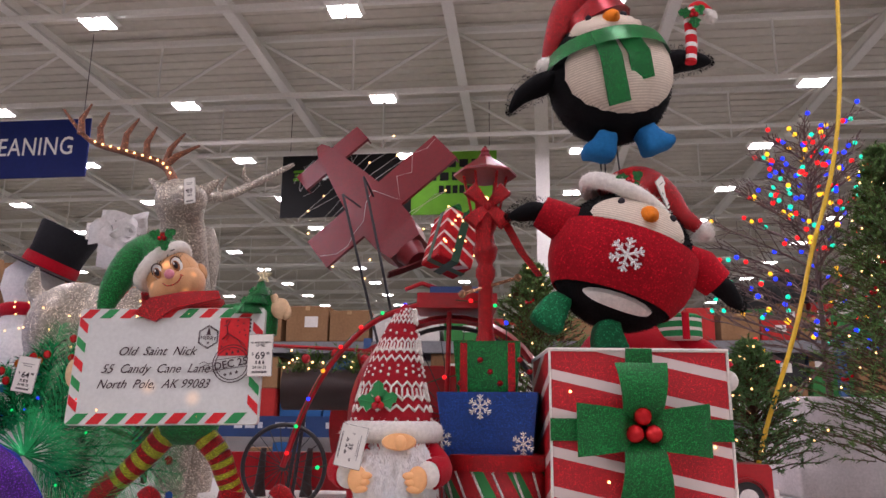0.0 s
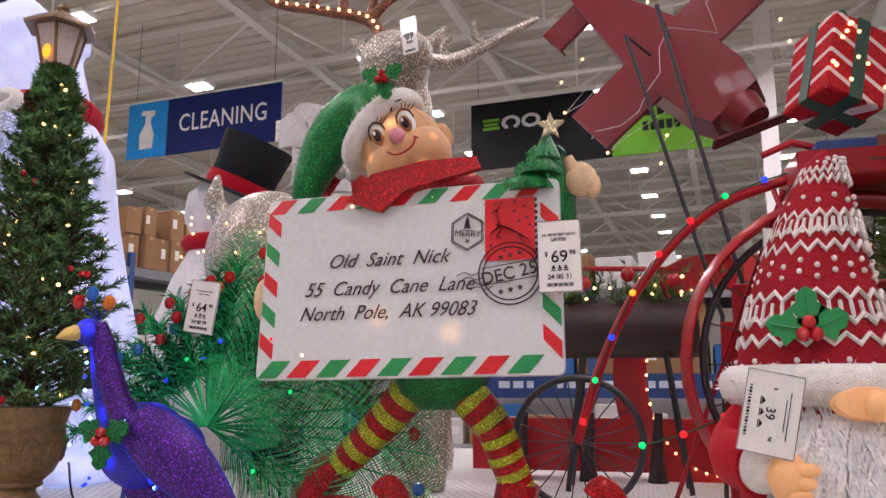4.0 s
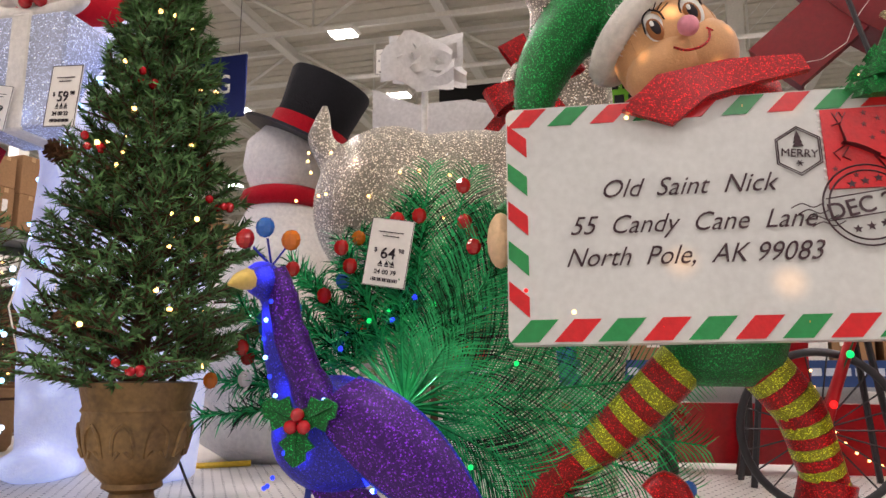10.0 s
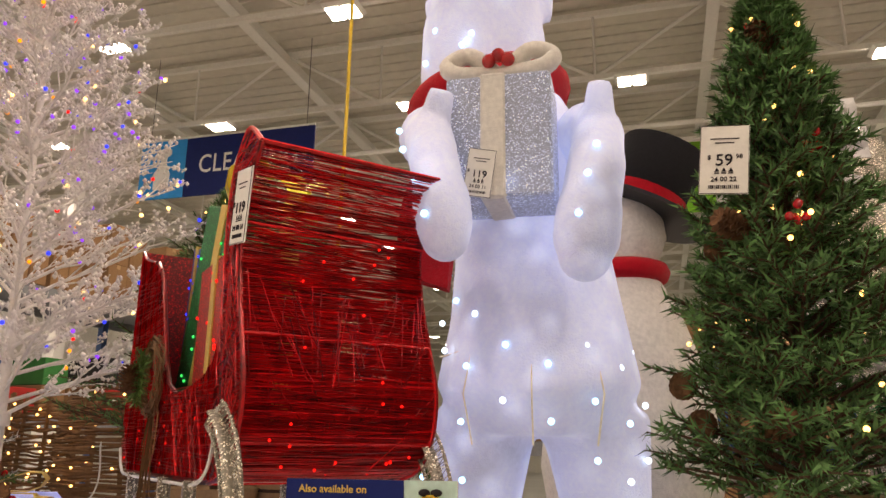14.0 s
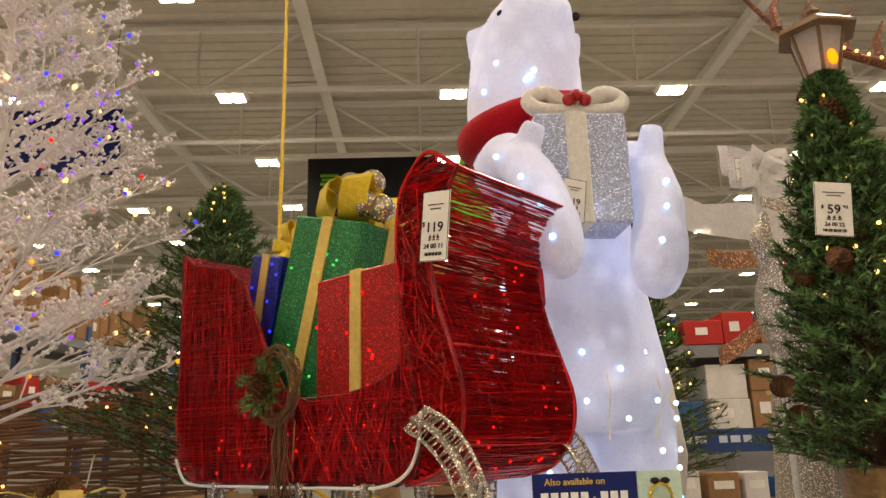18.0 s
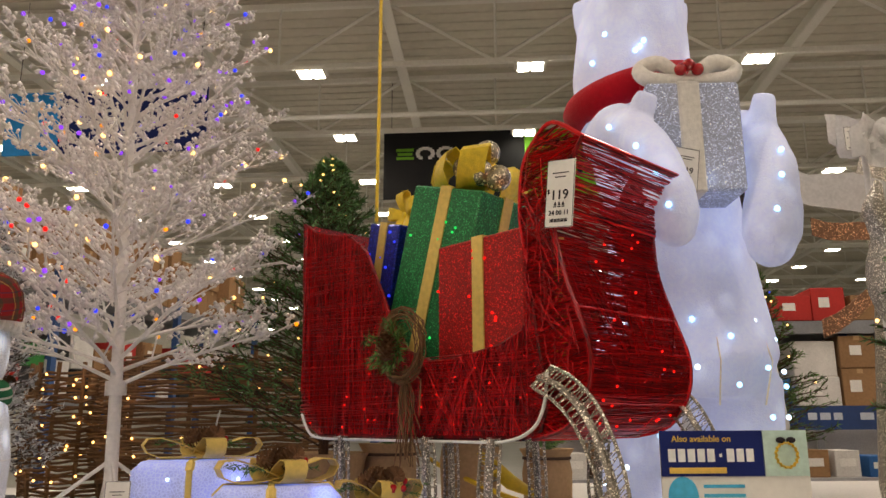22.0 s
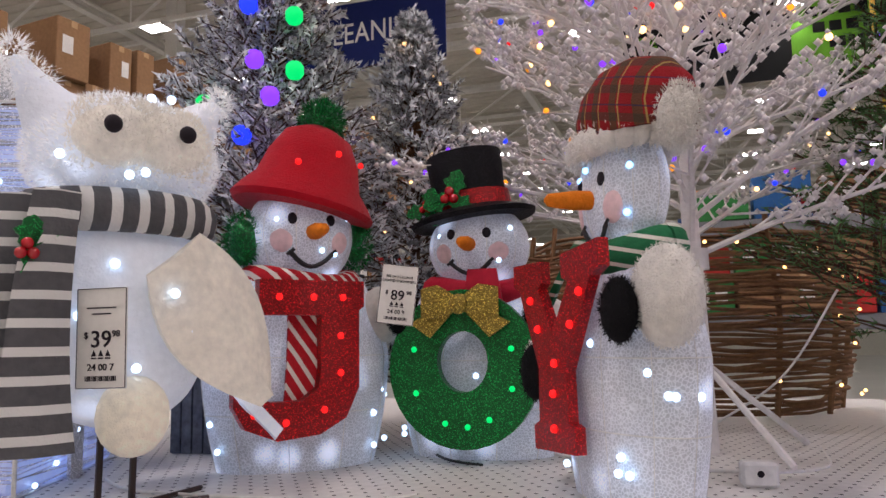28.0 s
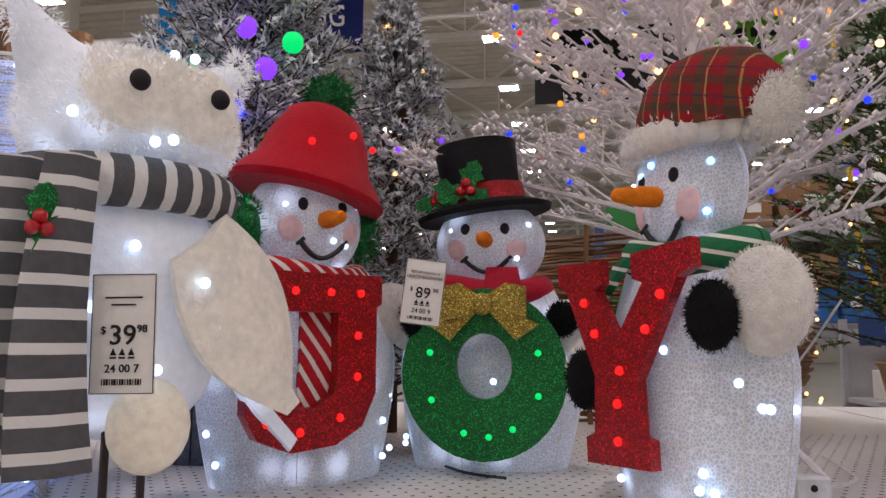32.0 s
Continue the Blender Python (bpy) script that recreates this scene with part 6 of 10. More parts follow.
bicycle()
t = thing("tray_gift", (0.06, 2.72, 1.706), "flat blue gift box with brown ribbon on the red tray", "present")
part("box", Geo().rbox((0, 0, 0.035), (0.22, 0.17, 0.068), 0.004), mat("blue_wrap", (0.02, 0.07, 0.26), rough=0.4), t, smooth=False)
part("ribbon", Geo().box((0.02, 0, 0.0355), (0.035, 0.174, 0.072)), mat("brown_ribbon", (0.22, 0.10, 0.05), rough=0.5), t, smooth=False)
for k in range(6):
    bulb(t, (-0.1 + 0.04 * k, -0.09, 0.02 + 0.01 * (k % 3)), "warm", 0.004)

price_tag((-0.128, 2.675, 1.551), -4, 0.066, 0.108, "79", "98", 2, "24 00 8", tilt=2, label="white price card showing 79.98 on the bicycle")


# ---- red toy truck behind the big present ----
def toy_truck():
    t = thing("toy_truck", (0.93, 2.92, PZ), "red metal toy truck partly behind the striped present", "toy truck", rz=-4)
    side = [(-0.22, 0.06), (0.24, 0.06), (0.24, 0.16), (0.23, 0.175), (0.02, 0.175), (0.0, 0.19), (-0.03, 0.29), (-0.05, 0.305), (-0.17, 0.305), (-0.19, 0.29), (-0.22, 0.17)]
    part("body", Geo().prism(side, -0.10, 0.10), M_REDB, t, smooth=False)
    part("window", Geo().prism([(-0.045, 0.20), (-0.065, 0.285), (-0.16, 0.285), (-0.175, 0.20)], -0.103, -0.099), M_DARK, t, smooth=False)
    for x in (-0.14, 0.15):
        for y in (-0.095, 0.095):
            M = Matrix.Translation((x, y, 0.058)) @ Matrix.Rotation(radians(90), 4, "X")
            tyre = part("tyre", Geo().lathe((0, 0, -0.02), [(0.035, 0), (0.056, 0.004), (0.058, 0.02), (0.056, 0.036), (0.035, 0.04)], 22, 0, M), M_BLKCORD, t, "black rubber tyre")
            part("rim", Geo().lathe((0, 0, -0.021), [(0.034, 0), (0.034, 0.042)], 16, 0, M), M_WIRE, tyre)
        part("fender", Geo().sheet([[(x + 0.07 * math.cos(a), y, 0.058 + 0.07 * math.sin(a)) for y in (-0.125, -0.06)] for a in [radians(10 + 16 * k) for k in range(11)]], 0.006), M_REDB, t)
    part("bumper", Geo().rbox((0.25, 0, 0.075), (0.02, 0.2, 0.03), 0.004), M_WIRE, t, smooth=False)
    return t


toy_truck()

# ---- planter on thin legs ----
t = thing("planter", (-0.46, 3.22, PZ), "dark brown trough planter with greenery on thin metal legs", "planter")
g = Geo().tube([(-0.20, 0, 0.44), (0.20, 0, 0.44)], 0.085, 14)
part("trough", g, M_PLANTER, t)
for x in (-0.16, 0.16):
    for y in (-0.07, 0.07):
        part("leg", Geo().tube([(x * 0.7, y * 0.5, 0.38), (x, y, 0.0)], 0.008, 6), M_DARK, t)
g, V, F = Geo(), [], []
rnd = random.Random(6)
for k in range(70):
    p = Vector((rnd.uniform(-0.2, 0.2), rnd.uniform(-0.06, 0.06), 0.50))
    e = p + Vector((rnd.uniform(-0.10, 0.10), rnd.uniform(-0.08, 0.08), rnd.uniform(0.03, 0.13)))
    needles(V, F, [p, p.lerp(e, 0.5), e], rnd, 0.03, 0.0024, 16)
g.add(V, F)
part("greenery", g, M_PINE2, t)["kind"] = "stuff"
for k in range(14):
    bulb(t, (rnd.uniform(-0.2, 0.2), rnd.uniform(-0.12, -0.02), rnd.uniform(0.52, 0.6)), "warm", 0.0045)
for k in range(3):
    part("bauble", Geo().ball((-0.1 + 0.12 * k, -0.09, 0.56 + 0.02 * (k % 2)), 0.02, 12, 8), M_BERRY, t)
g = Geo()
g.tube([(-0.28, -0.02, 0.62), (0.16, -0.02, 0.60)], 0.008, 6)
g.tube([(0.1, -0.02, 0.6), (0.18, -0.02, 0.35)], 0.008, 6)
part("handle", g, M_REDB, t)

# ---- large red sleigh runner decoration behind ----
t = thing("runner_decoration", (-0.15, 3.45, PZ), "large curved red metal band edged with small lights", "sleigh decoration")
rows = []
for k in range(25):
    a = radians(70 + 215 * k / 24)
    rows.append([Vector((-0.05 + 0.20 * math.cos(a), 0, 0.30 + 0.28 * math.sin(a))), Vector((-0.05 + 0.30 * math.cos(a), 0.0, 0.30 + 0.38 * math.sin(a)))])
part("band", Geo().sheet(rows, 0.02), M_REDB, t)
for k in range(22):
    bulb(t, rows[k + 1][0] + Vector((0, -0.016, 0)), "warm", 0.004)
part("base", Geo().box((-0.35, 0.05, 0.10), (0.9, 0.05, 0.16)), M_REDB, t, smooth=False)
for x in (-0.62, -0.42, -0.22):
    part("leg", Geo().tube([(x, -0.05, 0.20), (x - 0.01, -0.05, 0.06), (x - 0.01, -0.05, 0.0)], [0.012, 0.02, 0.03], 8), M_PLANTER, t)
t = thing("red_plush_figure", (0.74, 3.0, PZ), "round red plush figure with white trim behind the present", "plush figure")
part("body", Geo().ball((0, 0, 0.42), (0.26, 0.2, 0.3), 24, 16), M_REDF, t)
part("arm", Geo().tube(spline([(0.12, -0.05, 0.62), (0.24, -0.08, 0.58), (0.31, -0.1, 0.50)], 4), 0.05, 12), M_REDF, t)
part("trim", Geo().tube([(0.262 * math.cos(a), 0.205 * math.sin(a), 0.42) for a in [2 * math.pi * k / 30 for k in range(31)]], 0.03, 8), M_INK, t)
part("cuff", Geo().ball((0.32, -0.11, 0.47), 0.04, 12, 8), M_FLEECE, t)
part("base", Geo().lathe((0, 0, 0), [(0.14, 0), (0.2, 0.02), (0.18, 0.2)], 20), M_REDF, t)
t = thing("round_gift", (0.90, 2.92, 1.62), "striped round gift held up beside the plush figure", "present")
part("box", Geo().lathe((0, 0, 0), [(0.07, 0), (0.085, 0.01), (0.085, 0.09), (0.07, 0.1)], 20), striped("round_gift_wrap", (0.02, 0.20, 0.06), (0.7, 0.66, 0.6), (0, 0, 1), 0.035, 0.35), t)
part("ribbon", Geo().box((0, -0.085, 0.05), (0.025, 0.01, 0.10)), M_REDF, t, smooth=False)

# ---- trees of the end with the penguins ----
evergreen("christmas_tree", (0.42, 3.55, PZ), 1.02, 0.46, "green artificial christmas tree with warm lights", M_PINE2, 21, branches=230, per=10, lights=("warm",), nlights=40, cones=5, berries=4)
evergreen("christmas_tree", (1.80, 3.02, PZ), 1.42, 0.46, "full green artificial christmas tree with warm lights", M_PINE2, 22, branches=260, per=12, lights=("warm",), nlights=60, berries=8)
evergreen("christmas_tree", (1.24, 3.12, PZ), 0.62, 0.27, "small dark green artificial christmas tree", M_PINE, 23, branches=130, per=11, lights=("warm",), nlights=40)


def twig_tree(name, at, h, r, label, m_branch, seed, limbs, kinds, nlights, light_r, berries, fork, trunk_r, m_berry=None, tree_lean=(0.0, 0.0), spread=0.8, rise=0.42):
    """A bare lit twig tree: trunk, limbs, twigs, frosted berries, bulbs."""
    rnd = random.Random(seed)
    t = thing(name, at, label, "twig tree", "lit twig trees")

    def axis(z):
        return Vector((tree_lean[0] * z / h, tree_lean[1] * z / h, z))

    g = Geo().tube([axis(h * k / 6) for k in range(7)], [trunk_r * (1 - 0.12 * k) for k in range(7)], 10)
    part("trunk", g, m_branch, t)
    part("joint", Geo().tube([axis(fork - 0.02), axis(fork + 0.02)], trunk_r * 1.5, 10), m_branch, t)
    for k in range(4):
        a = k * math.pi / 2 + 0.5
        part("foot", Geo().tube([axis(0.17), (0.22 * math.cos(a), 0.22 * math.sin(a), 0.006)], 0.006, 6), m_branch, t)
    B, spots = [], []
    tips = []
    for i in range(limbs):
        q = (i + 0.5) / limbs
        z = fork + (h - fork) * (q ** 1.1) * 0.97
        f = 1 - (z - fork) / (h - fork)
        ln = r * (0.22 + 0.78 * f ** spread) * rnd.uniform(0.82, 1.12)
        a = i * 2.39996 + rnd.uniform(-0.3, 0.3)
        up = rise + 0.5 * (1 - f) + rnd.uniform(-0.12, 0.2)
        d = Vector((math.cos(a), math.sin(a), up)).normalized()
        pts = [axis(z) + d * ln * s + Vector((0, 0, -0.10 * ln * s * s)) + Vector((rnd.uniform(-1, 1), rnd.uniform(-1, 1), rnd.uniform(-1, 1))) * 0.012 * s for s in (0, 0.25, 0.5, 0.75, 1.0)]
        lg = Geo().tube(pts, [0.0065, 0.0055, 0.0045, 0.0035, 0.002], 5)
        sd = d.cross(Vector((0, 0, 1))).normalized()
        for k in range(11):
            s = 0.2 + 0.78 * k / 11
            b0 = axis(z) + d * ln * s + Vector((0, 0, -0.10 * ln * s * s))
            dd = (d * 0.9 + sd * (1 if k % 2 else -1) * rnd.uniform(0.35, 0.9) + Vector((0, 0, rnd.uniform(-0.35, 0.55)))).normalized()
            l2 = ln * rnd.uniform(0.18, 0.36) * (1.2 - 0.5 * s)
            mid = b0 + dd * l2 * 0.5 + Vector((0, 0, rnd.uniform(-0.01, 0.015)))
            end = b0 + dd * l2 + Vector((0, 0, rnd.uniform(-0.02, 0.03)))
            lg.tube([b0, mid, end], [0.003, 0.0024, 0.0014], 4)
            spots.append((b0, end))
            for j in range(2):
                dd2 = (dd + Vector((rnd.uniform(-1, 1), rnd.uniform(-1, 1), rnd.uniform(-0.6, 1))) * 0.8).normalized()
                e2 = mid.lerp(end, 0.5 * j) + dd2 * l2 * 0.45
                lg.tube([mid.lerp(end, 0.5 * j), e2], [0.0018, 0.001], 3)
                spots.append((mid, e2))
        part("limb", lg, m_branch, t)
        tips.append(pts)
    if berries:
        V, F = [], []
        oct_f = [(0, 2, 4), (2, 1, 4), (1, 3, 4), (3, 0, 4), (2, 0, 5), (1, 2, 5), (3, 1, 5), (0, 3, 5)]
        for k in range(berries):
            a, b = rnd.choice(spots)
            p = a.lerp(b, rnd.uniform(0.25, 1.05)) + Vector((rnd.uniform(-1, 1), rnd.uniform(-1, 1), rnd.uniform(-1, 1))) * 0.007
            s = rnd.uniform(0.0046, 0.0088)
            n = len(V)
            V.extend([p + Vector(v) * s for v in ((1, 0, 0), (-1, 0, 0), (0, 1, 0), (0, -1, 0), (0, 0, 1), (0, 0, -1))])
            F.extend([tuple(n + j for j in f) for f in oct_f])
        me = bpy.data.meshes.new("frosted_berries")
        me.from_pydata([tuple(p) for p in V], [], F)
        me.materials.append(m_berry or M_FROST)
        me.shade_smooth()
        part("frosted_berry", me, None, t)["kind"] = "stuff"
    for k in range(nlights):
        a, b = rnd.choice(spots)
        bulb(t, a.lerp(b, rnd.uniform(0.2, 1.0)) + Vector((rnd.uniform(-1, 1), rnd.uniform(-1, 1), rnd.uniform(-1, 1))) * 0.008, rnd.choice(kinds), light_r)
    return t


M_GREYTWIG = mat("grey_brown_twig", (0.17, 0.12, 0.11), rough=0.8, var=0.2, s1=20)
t = thing("draped_stand", (1.80, 3.64, PZ), "low stand draped in white cloth under a twig tree", "stand")
part("cloth", Geo().rbox((0, 0, 0.22), (0.52, 0.40, 0.44), 0.02), mat("white_drape", (0.72, 0.68, 0.70), rough=0.9, bump=1.0, bs=30), t)
twig_tree("twig_tree", (1.80, 3.62, PZ + 0.44), 1.28, 0.62, "bare grey twig tree with multicoloured round bulbs", M_GREYTWIG, 31, 64, ("red", "teal", "blue", "yellow", "blue", "teal", "yellow", "red", "blue"), 230, 0.0118, 0, 0.10, 0.016, spread=0.45, rise=0.3)
twig_tree("twig_tree", (-3.66, 3.22, PZ), 2.05, 0.60, "white frosted twig tree with small coloured lights", M_BRANCH, 32, 92, ("purple", "warm", "purple", "blue", "purple", "red", "warm", "blue", "purple", "amber"), 420, 0.0062, 15000, 0.36, 0.019, tree_lean=(-0.06, 0.0))


# ---- glitter reindeer ----
def reindeer():
    o = Vector((-1.22, 2.98, PZ))
    t = thing("reindeer", o, "large champagne glitter reindeer with brown antlers and red bow", "reindeer decoration")
    g = Geo(o)
    g.ball((-1.25, 2.98, 1.62), (0.36, 0.17, 0.20), 24, 16)
    g.ball((-1.44, 2.98, 1.64), (0.19, 0.17, 0.20), 20, 14)
    g.tube([(-1.05, 2.97, 1.68), (-1.02, 2.93, 1.88), (-1.02, 2.88, 2.06)], [0.15, 0.10, 0.085], 14)
    g.ball((-1.03, 2.86, 2.13), (0.095, 0.12, 0.10), 18, 12)
    g.ball((-0.96, 2.78, 2.13), (0.06, 0.08, 0.055), 16, 10)
    for x, y in ((-1.42, 2.90), (-1.42, 3.06), (-0.98, 2.90), (-0.98, 3.06)):
        g.tube([(x, y, 1.60), (x + 0.02, y, 1.30), (x + 0.01, y, 1.0)], [0.085, 0.05, 0.032], 12)
    g.tube([(-1.58, 2.98, 1.74), (-1.62, 2.96, 1.82), (-1.60, 2.95, 1.90)], [0.04, 0.035, 0.012], 10)
    body = soft(part("body", g, G_SILVER, t), 0.014, 6)
    for sg in (-1, 1):
        part("ear", Geo(o).tube([(-1.03 + sg * 0.08, 2.88, 2.19), (-1.03 + sg * 0.14, 2.88, 2.24)], [0.03, 0.006], 8), G_SILVER, t)
    for sg, mm, tipz in ((-1, M_RUST, 0), (1, G_SILVER, 0)):
        g = Geo(o)
        if sg < 0:
            main = [(-1.06, 2.88, 2.20), (-1.12, 2.90, 2.30), (-1.28, 2.92, 2.36), (-1.45, 2.94, 2.42), (-1.58, 2.95, 2.56)]
            tines = [((-1.12, 2.9, 2.30), (-1.05, 2.9, 2.44)), ((-1.20, 2.91, 2.335), (-1.17, 2.91, 2.47)), ((-1.30, 2.92, 2.37), (-1.25, 2.92, 2.51)), ((-1.40, 2.93, 2.40), (-1.38, 2.93, 2.54)), ((-1.49, 2.94, 2.45), (-1.46, 2.94, 2.58)), ((-1.12, 2.9, 2.30), (-0.98, 2.88, 2.38))]
        else:
            main = [(-1.0, 2.90, 2.18), (-0.93, 3.05, 2.22), (-0.84, 3.15, 2.30), (-0.74, 3.25, 2.40), (-0.69, 3.3, 2.45)]
            tines = [((-0.93, 3.05, 2.22), (-0.9, 3.02, 2.30)), ((-0.84, 3.15, 2.30), (-0.86, 3.12, 2.38))]
        g.tube(spline(main, 5), [0.022 - 0.0008 * k for k in range(21)] if sg < 0 else [0.028 - 0.001 * k for k in range(21)], 8)
        an = part("antler", g, mm, t, "brown glitter antler" if sg < 0 else "")
        for a, b in tines:
            m1 = Vector(a).lerp(Vector(b), 0.5) + Vector((-0.02, 0, 0))
            part("tine", Geo(o).tube([a, m1, b], [0.017, 0.013, 0.004], 7), mm, an)
        if sg < 0:
            for k in range(12):
                q = spline(main, 5)[k + 3]
                bulb(t, Vector(q) - o + Vector((0, -0.02, 0.004)), "warm", 0.0045)
    bow(t, Vector((-1.09, 2.74, 1.83)) - o, 0.10, G_RED, 4, True, 18)
    for x, z in ((-1.11, 1.80), (-1.075, 1.835), (-1.115, 1.845), (-1.08, 1.79)):
        part("silver_ball", Geo(o).ball((x, 2.69, z), 0.021, 14, 10), M_SILVERBALL, t)
    rnd = random.Random(12)
    for k in range(16):
        bulb(t, (rnd.uniform(-0.4, 0.1), -0.175, rnd.uniform(0.55, 0.75)), "warm", 0.0035)
    return t


reindeer()
price_tag((-0.935, 2.68, 2.13), -10, 0.045, 0.10, "89", "", 2, tilt=-6)


# ---- tall snowman with top hat ----
def tall_snowman():
    c = Vector((-1.915, 3.51, PZ))
    t = thing("tall_snowman", c, "tall white plush snowman with black top hat and red scarf", "snowman")
    part("body", Geo().lathe((0, 0, 0), [(0.14, 0), (0.22, 0.05), (0.25, 0.25), (0.225, 0.48), (0.165, 0.66), (0.108, 0.775), (0.108, 0.83), (0.135, 0.90), (0.125, 0.98), (0.06, 1.05)], 28), M_FLEECE, t)
    part("scarf", Geo().tube([(0.108 * math.cos(a), 0.108 * math.sin(a), 0.795) for a in [2 * math.pi * k / 28 for k in range(29)]], 0.032, 8), M_REDF, t, "red felt scarf")
    M = Matrix.Translation((0.045, 0, 0.955)) @ Matrix.Rotation(radians(24), 4, "Y")
    part("hat_brim", Geo().lathe((0, 0, 0.03), [(0.20, 0), (0.205, 0.008), (0.12, 0.014)], 28, 0, M), M_BLKCORD, t)
    part("top_hat", Geo().lathe((0, 0, 0.04), [(0.125, 0), (0.12, 0.08), (0.135, 0.2), (0.13, 0.21)], 28, 0, M), mat("black_felt", (0.012, 0.012, 0.014), rough=0.9, bump=0.6, bs=200), t, "black felt top hat")
    part("hat_band", Geo().lathe((0, 0, 0.045), [(0.128, 0), (0.126, 0.05)], 28, 0, M, caps=False), M_REDF, t, "red hat band")
    return t


tall_snowman()
t = thing("white_bow", (-1.42, 3.28, PZ), "sheer white fabric bow with price card on a post", "bow")
part("post", Geo().tube([(0, 0, 0), (0, 0, 1.09)], 0.010, 8), M_WIRE, t)
rnd = random.Random(17)
for k in range(5):
    rows = []
    dz, lean_x = rnd.uniform(-0.03, 0.05), rnd.uniform(-0.02, 0.02)
    for i in range(9):
        q = i / 8
        x = -0.10 + 0.20 * q
        wide = 0.025 + 0.03 * abs(math.sin(q * 3.1 + k))
        c = Vector((x + lean_x, -0.02 * k + 0.03 * math.sin(7 * q + k), 1.10 + dz + 0.03 * math.sin(5 * q + 1.7 * k)))
        rows.append([c + Vector((0.01 * math.sin(9 * q), 0.012 * math.sin(3 * j + 6 * q), wide * (j - 1.5) / 1.5)) for j in range(4)])
    part("bow_loop", Geo().sheet(rows, 0.0015), M_SILK, t)
price_tag((-1.515, 3.18, 2.10), 0, 0.05, 0.075, "79", "", 2)


# ---- peacock ----
def peacock():
    o = Vector((-1.42, 2.32, PZ))
    t = thing("peacock", o, "blue and purple lit mesh peacock with a wide green tinsel tail", "peacock decoration")
    dx, dy = -0.006, -0.075

    def Q(x, y, z):
        return (x + dx, y + dy, z)

    g = Geo(o)
    g.ball(Q(-1.365, 2.42, 1.165), (0.095, 0.07, 0.085), 20, 14)
    g.ball(Q(-1.31, 2.42, 1.16), (0.075, 0.06, 0.065), 20, 14)
    g.tube(spline([Q(-1.39, 2.41, 1.17), Q(-1.425, 2.40, 1.23), Q(-1.445, 2.39, 1.31), Q(-1.447, 2.38, 1.365), Q(-1.455, 2.37, 1.39)], 4), [0.052, 0.046, 0.041, 0.037, 0.033, 0.030, 0.028, 0.026, 0.025, 0.024, 0.023, 0.022, 0.022, 0.022, 0.022, 0.020, 0.016], 16)
    g.ball(Q(-1.460, 2.360, 1.384), (0.029, 0.034, 0.028), 14, 10)
    soft(part("body", g, M_DEEPBLUE, t, "blue mesh body lit from inside"), 0.008, 4)
    g = Geo(o)
    g.tube(spline([Q(-1.368, 2.385, 1.19), Q(-1.398, 2.377, 1.25), Q(-1.424, 2.370, 1.32), Q(-1.432, 2.364, 1.37), Q(-1.444, 2.362, 1.395)], 4), [0.030] * 4 + [0.025] * 4 + [0.022] * 4 + [0.018] * 5, 14)
    part("neck_panel", g, M_PURPLE, t, "purple mesh neck panel")
    rows = []
    for i in range(11):
        q = i / 10
        cx, cz = -1.345 + 0.205 * q ** 1.1, 1.222 - 0.185 * q ** 1.2
        hw = 0.052 * math.sin(math.pi * min(1.0, 0.22 + 0.72 * q)) + 0.004
        bend = 0.016 * math.sin(math.pi * q)
        rows.append([Q(cx - 0.8 * hw, 2.352 - bend + 0.03 * q, cz - 0.62 * hw), Q(cx - 0.3 * hw, 2.342 - bend + 0.03 * q, cz - 0.2 * hw), Q(cx + 0.3 * hw, 2.344 - bend + 0.03 * q, cz + 0.25 * hw), Q(cx + 0.8 * hw, 2.358 + 0.03 * q, cz + 0.62 * hw)])
    part("wing", Geo(o).sheet(rows, 0.004), M_PURPLE, t, "purple mesh wing")
    g = Geo(o)
    g.tube([r[0] for r in rows], 0.003, 5)
    g.tube([r[3] for r in rows], 0.003, 5)
    part("wing_wire", g, M_BLUETH, t)
    rows = [[Q(-1.40 + 0.02 * k, 2.40, 1.10 - 0.03 * k), Q(-1.30 + 0.025 * k, 2.40, 1.09 - 0.025 * k)] for k in range(4)]
    part("far_wing", Geo(o).sheet(rows, 0.003), M_PURPLE, t)
    g = Geo(o).tube([Q(-1.470, 2.334, 1.382), Q(-1.478, 2.316, 1.377), Q(-1.484, 2.298, 1.370)], [0.016, 0.012, 0.002], 8)
    part("beak", g, M_GOLDR, t, "gold beak")
    for k, (ax, az, m) in enumerate(((-0.036, 0.034, M_GEMR), (-0.006, 0.050, M_GEMB), (0.034, 0.030, M_GEMO))):
        part("crest_wire", Geo(o).tube([Q(-1.452, 2.37, 1.405), Q(-1.452 + ax * 0.7, 2.36, 1.405 + az * 0.8)], 0.0018, 4), M_BLUETH, t)
        part("crest_gem", Geo(o).ball(Q(-1.452 + ax, 2.355, 1.41 + az), (0.0145, 0.010, 0.0155), 9, 6), m, t, smooth=False)
    g = Geo(o)
    holly(g, Q(-1.385, 2.325, 1.185), 1.15, 0, 1, (-65, 65, 185))
    part("holly", g, [G_GREEN, M_BERRY], t)
    for x in (-1.40, -1.32):
        g = Geo(o).tube([Q(x, 2.42, 1.10), Q(x - 0.01, 2.42, 1.0)], 0.005, 6)
        for a in (-0.6, 0, 0.6):
            g.tube([Q(x - 0.01, 2.42, 1.004), Q(x - 0.01 - 0.05 * math.cos(a), 2.40 + 0.05 * math.sin(a), 1.003)], 0.003, 5)
        part("leg", g, mat("blue_wire", (0.02, 0.05, 0.3), rough=0.4), t)
    rnd = random.Random(7)
    root = Vector((-1.285, 2.43, 1.20))
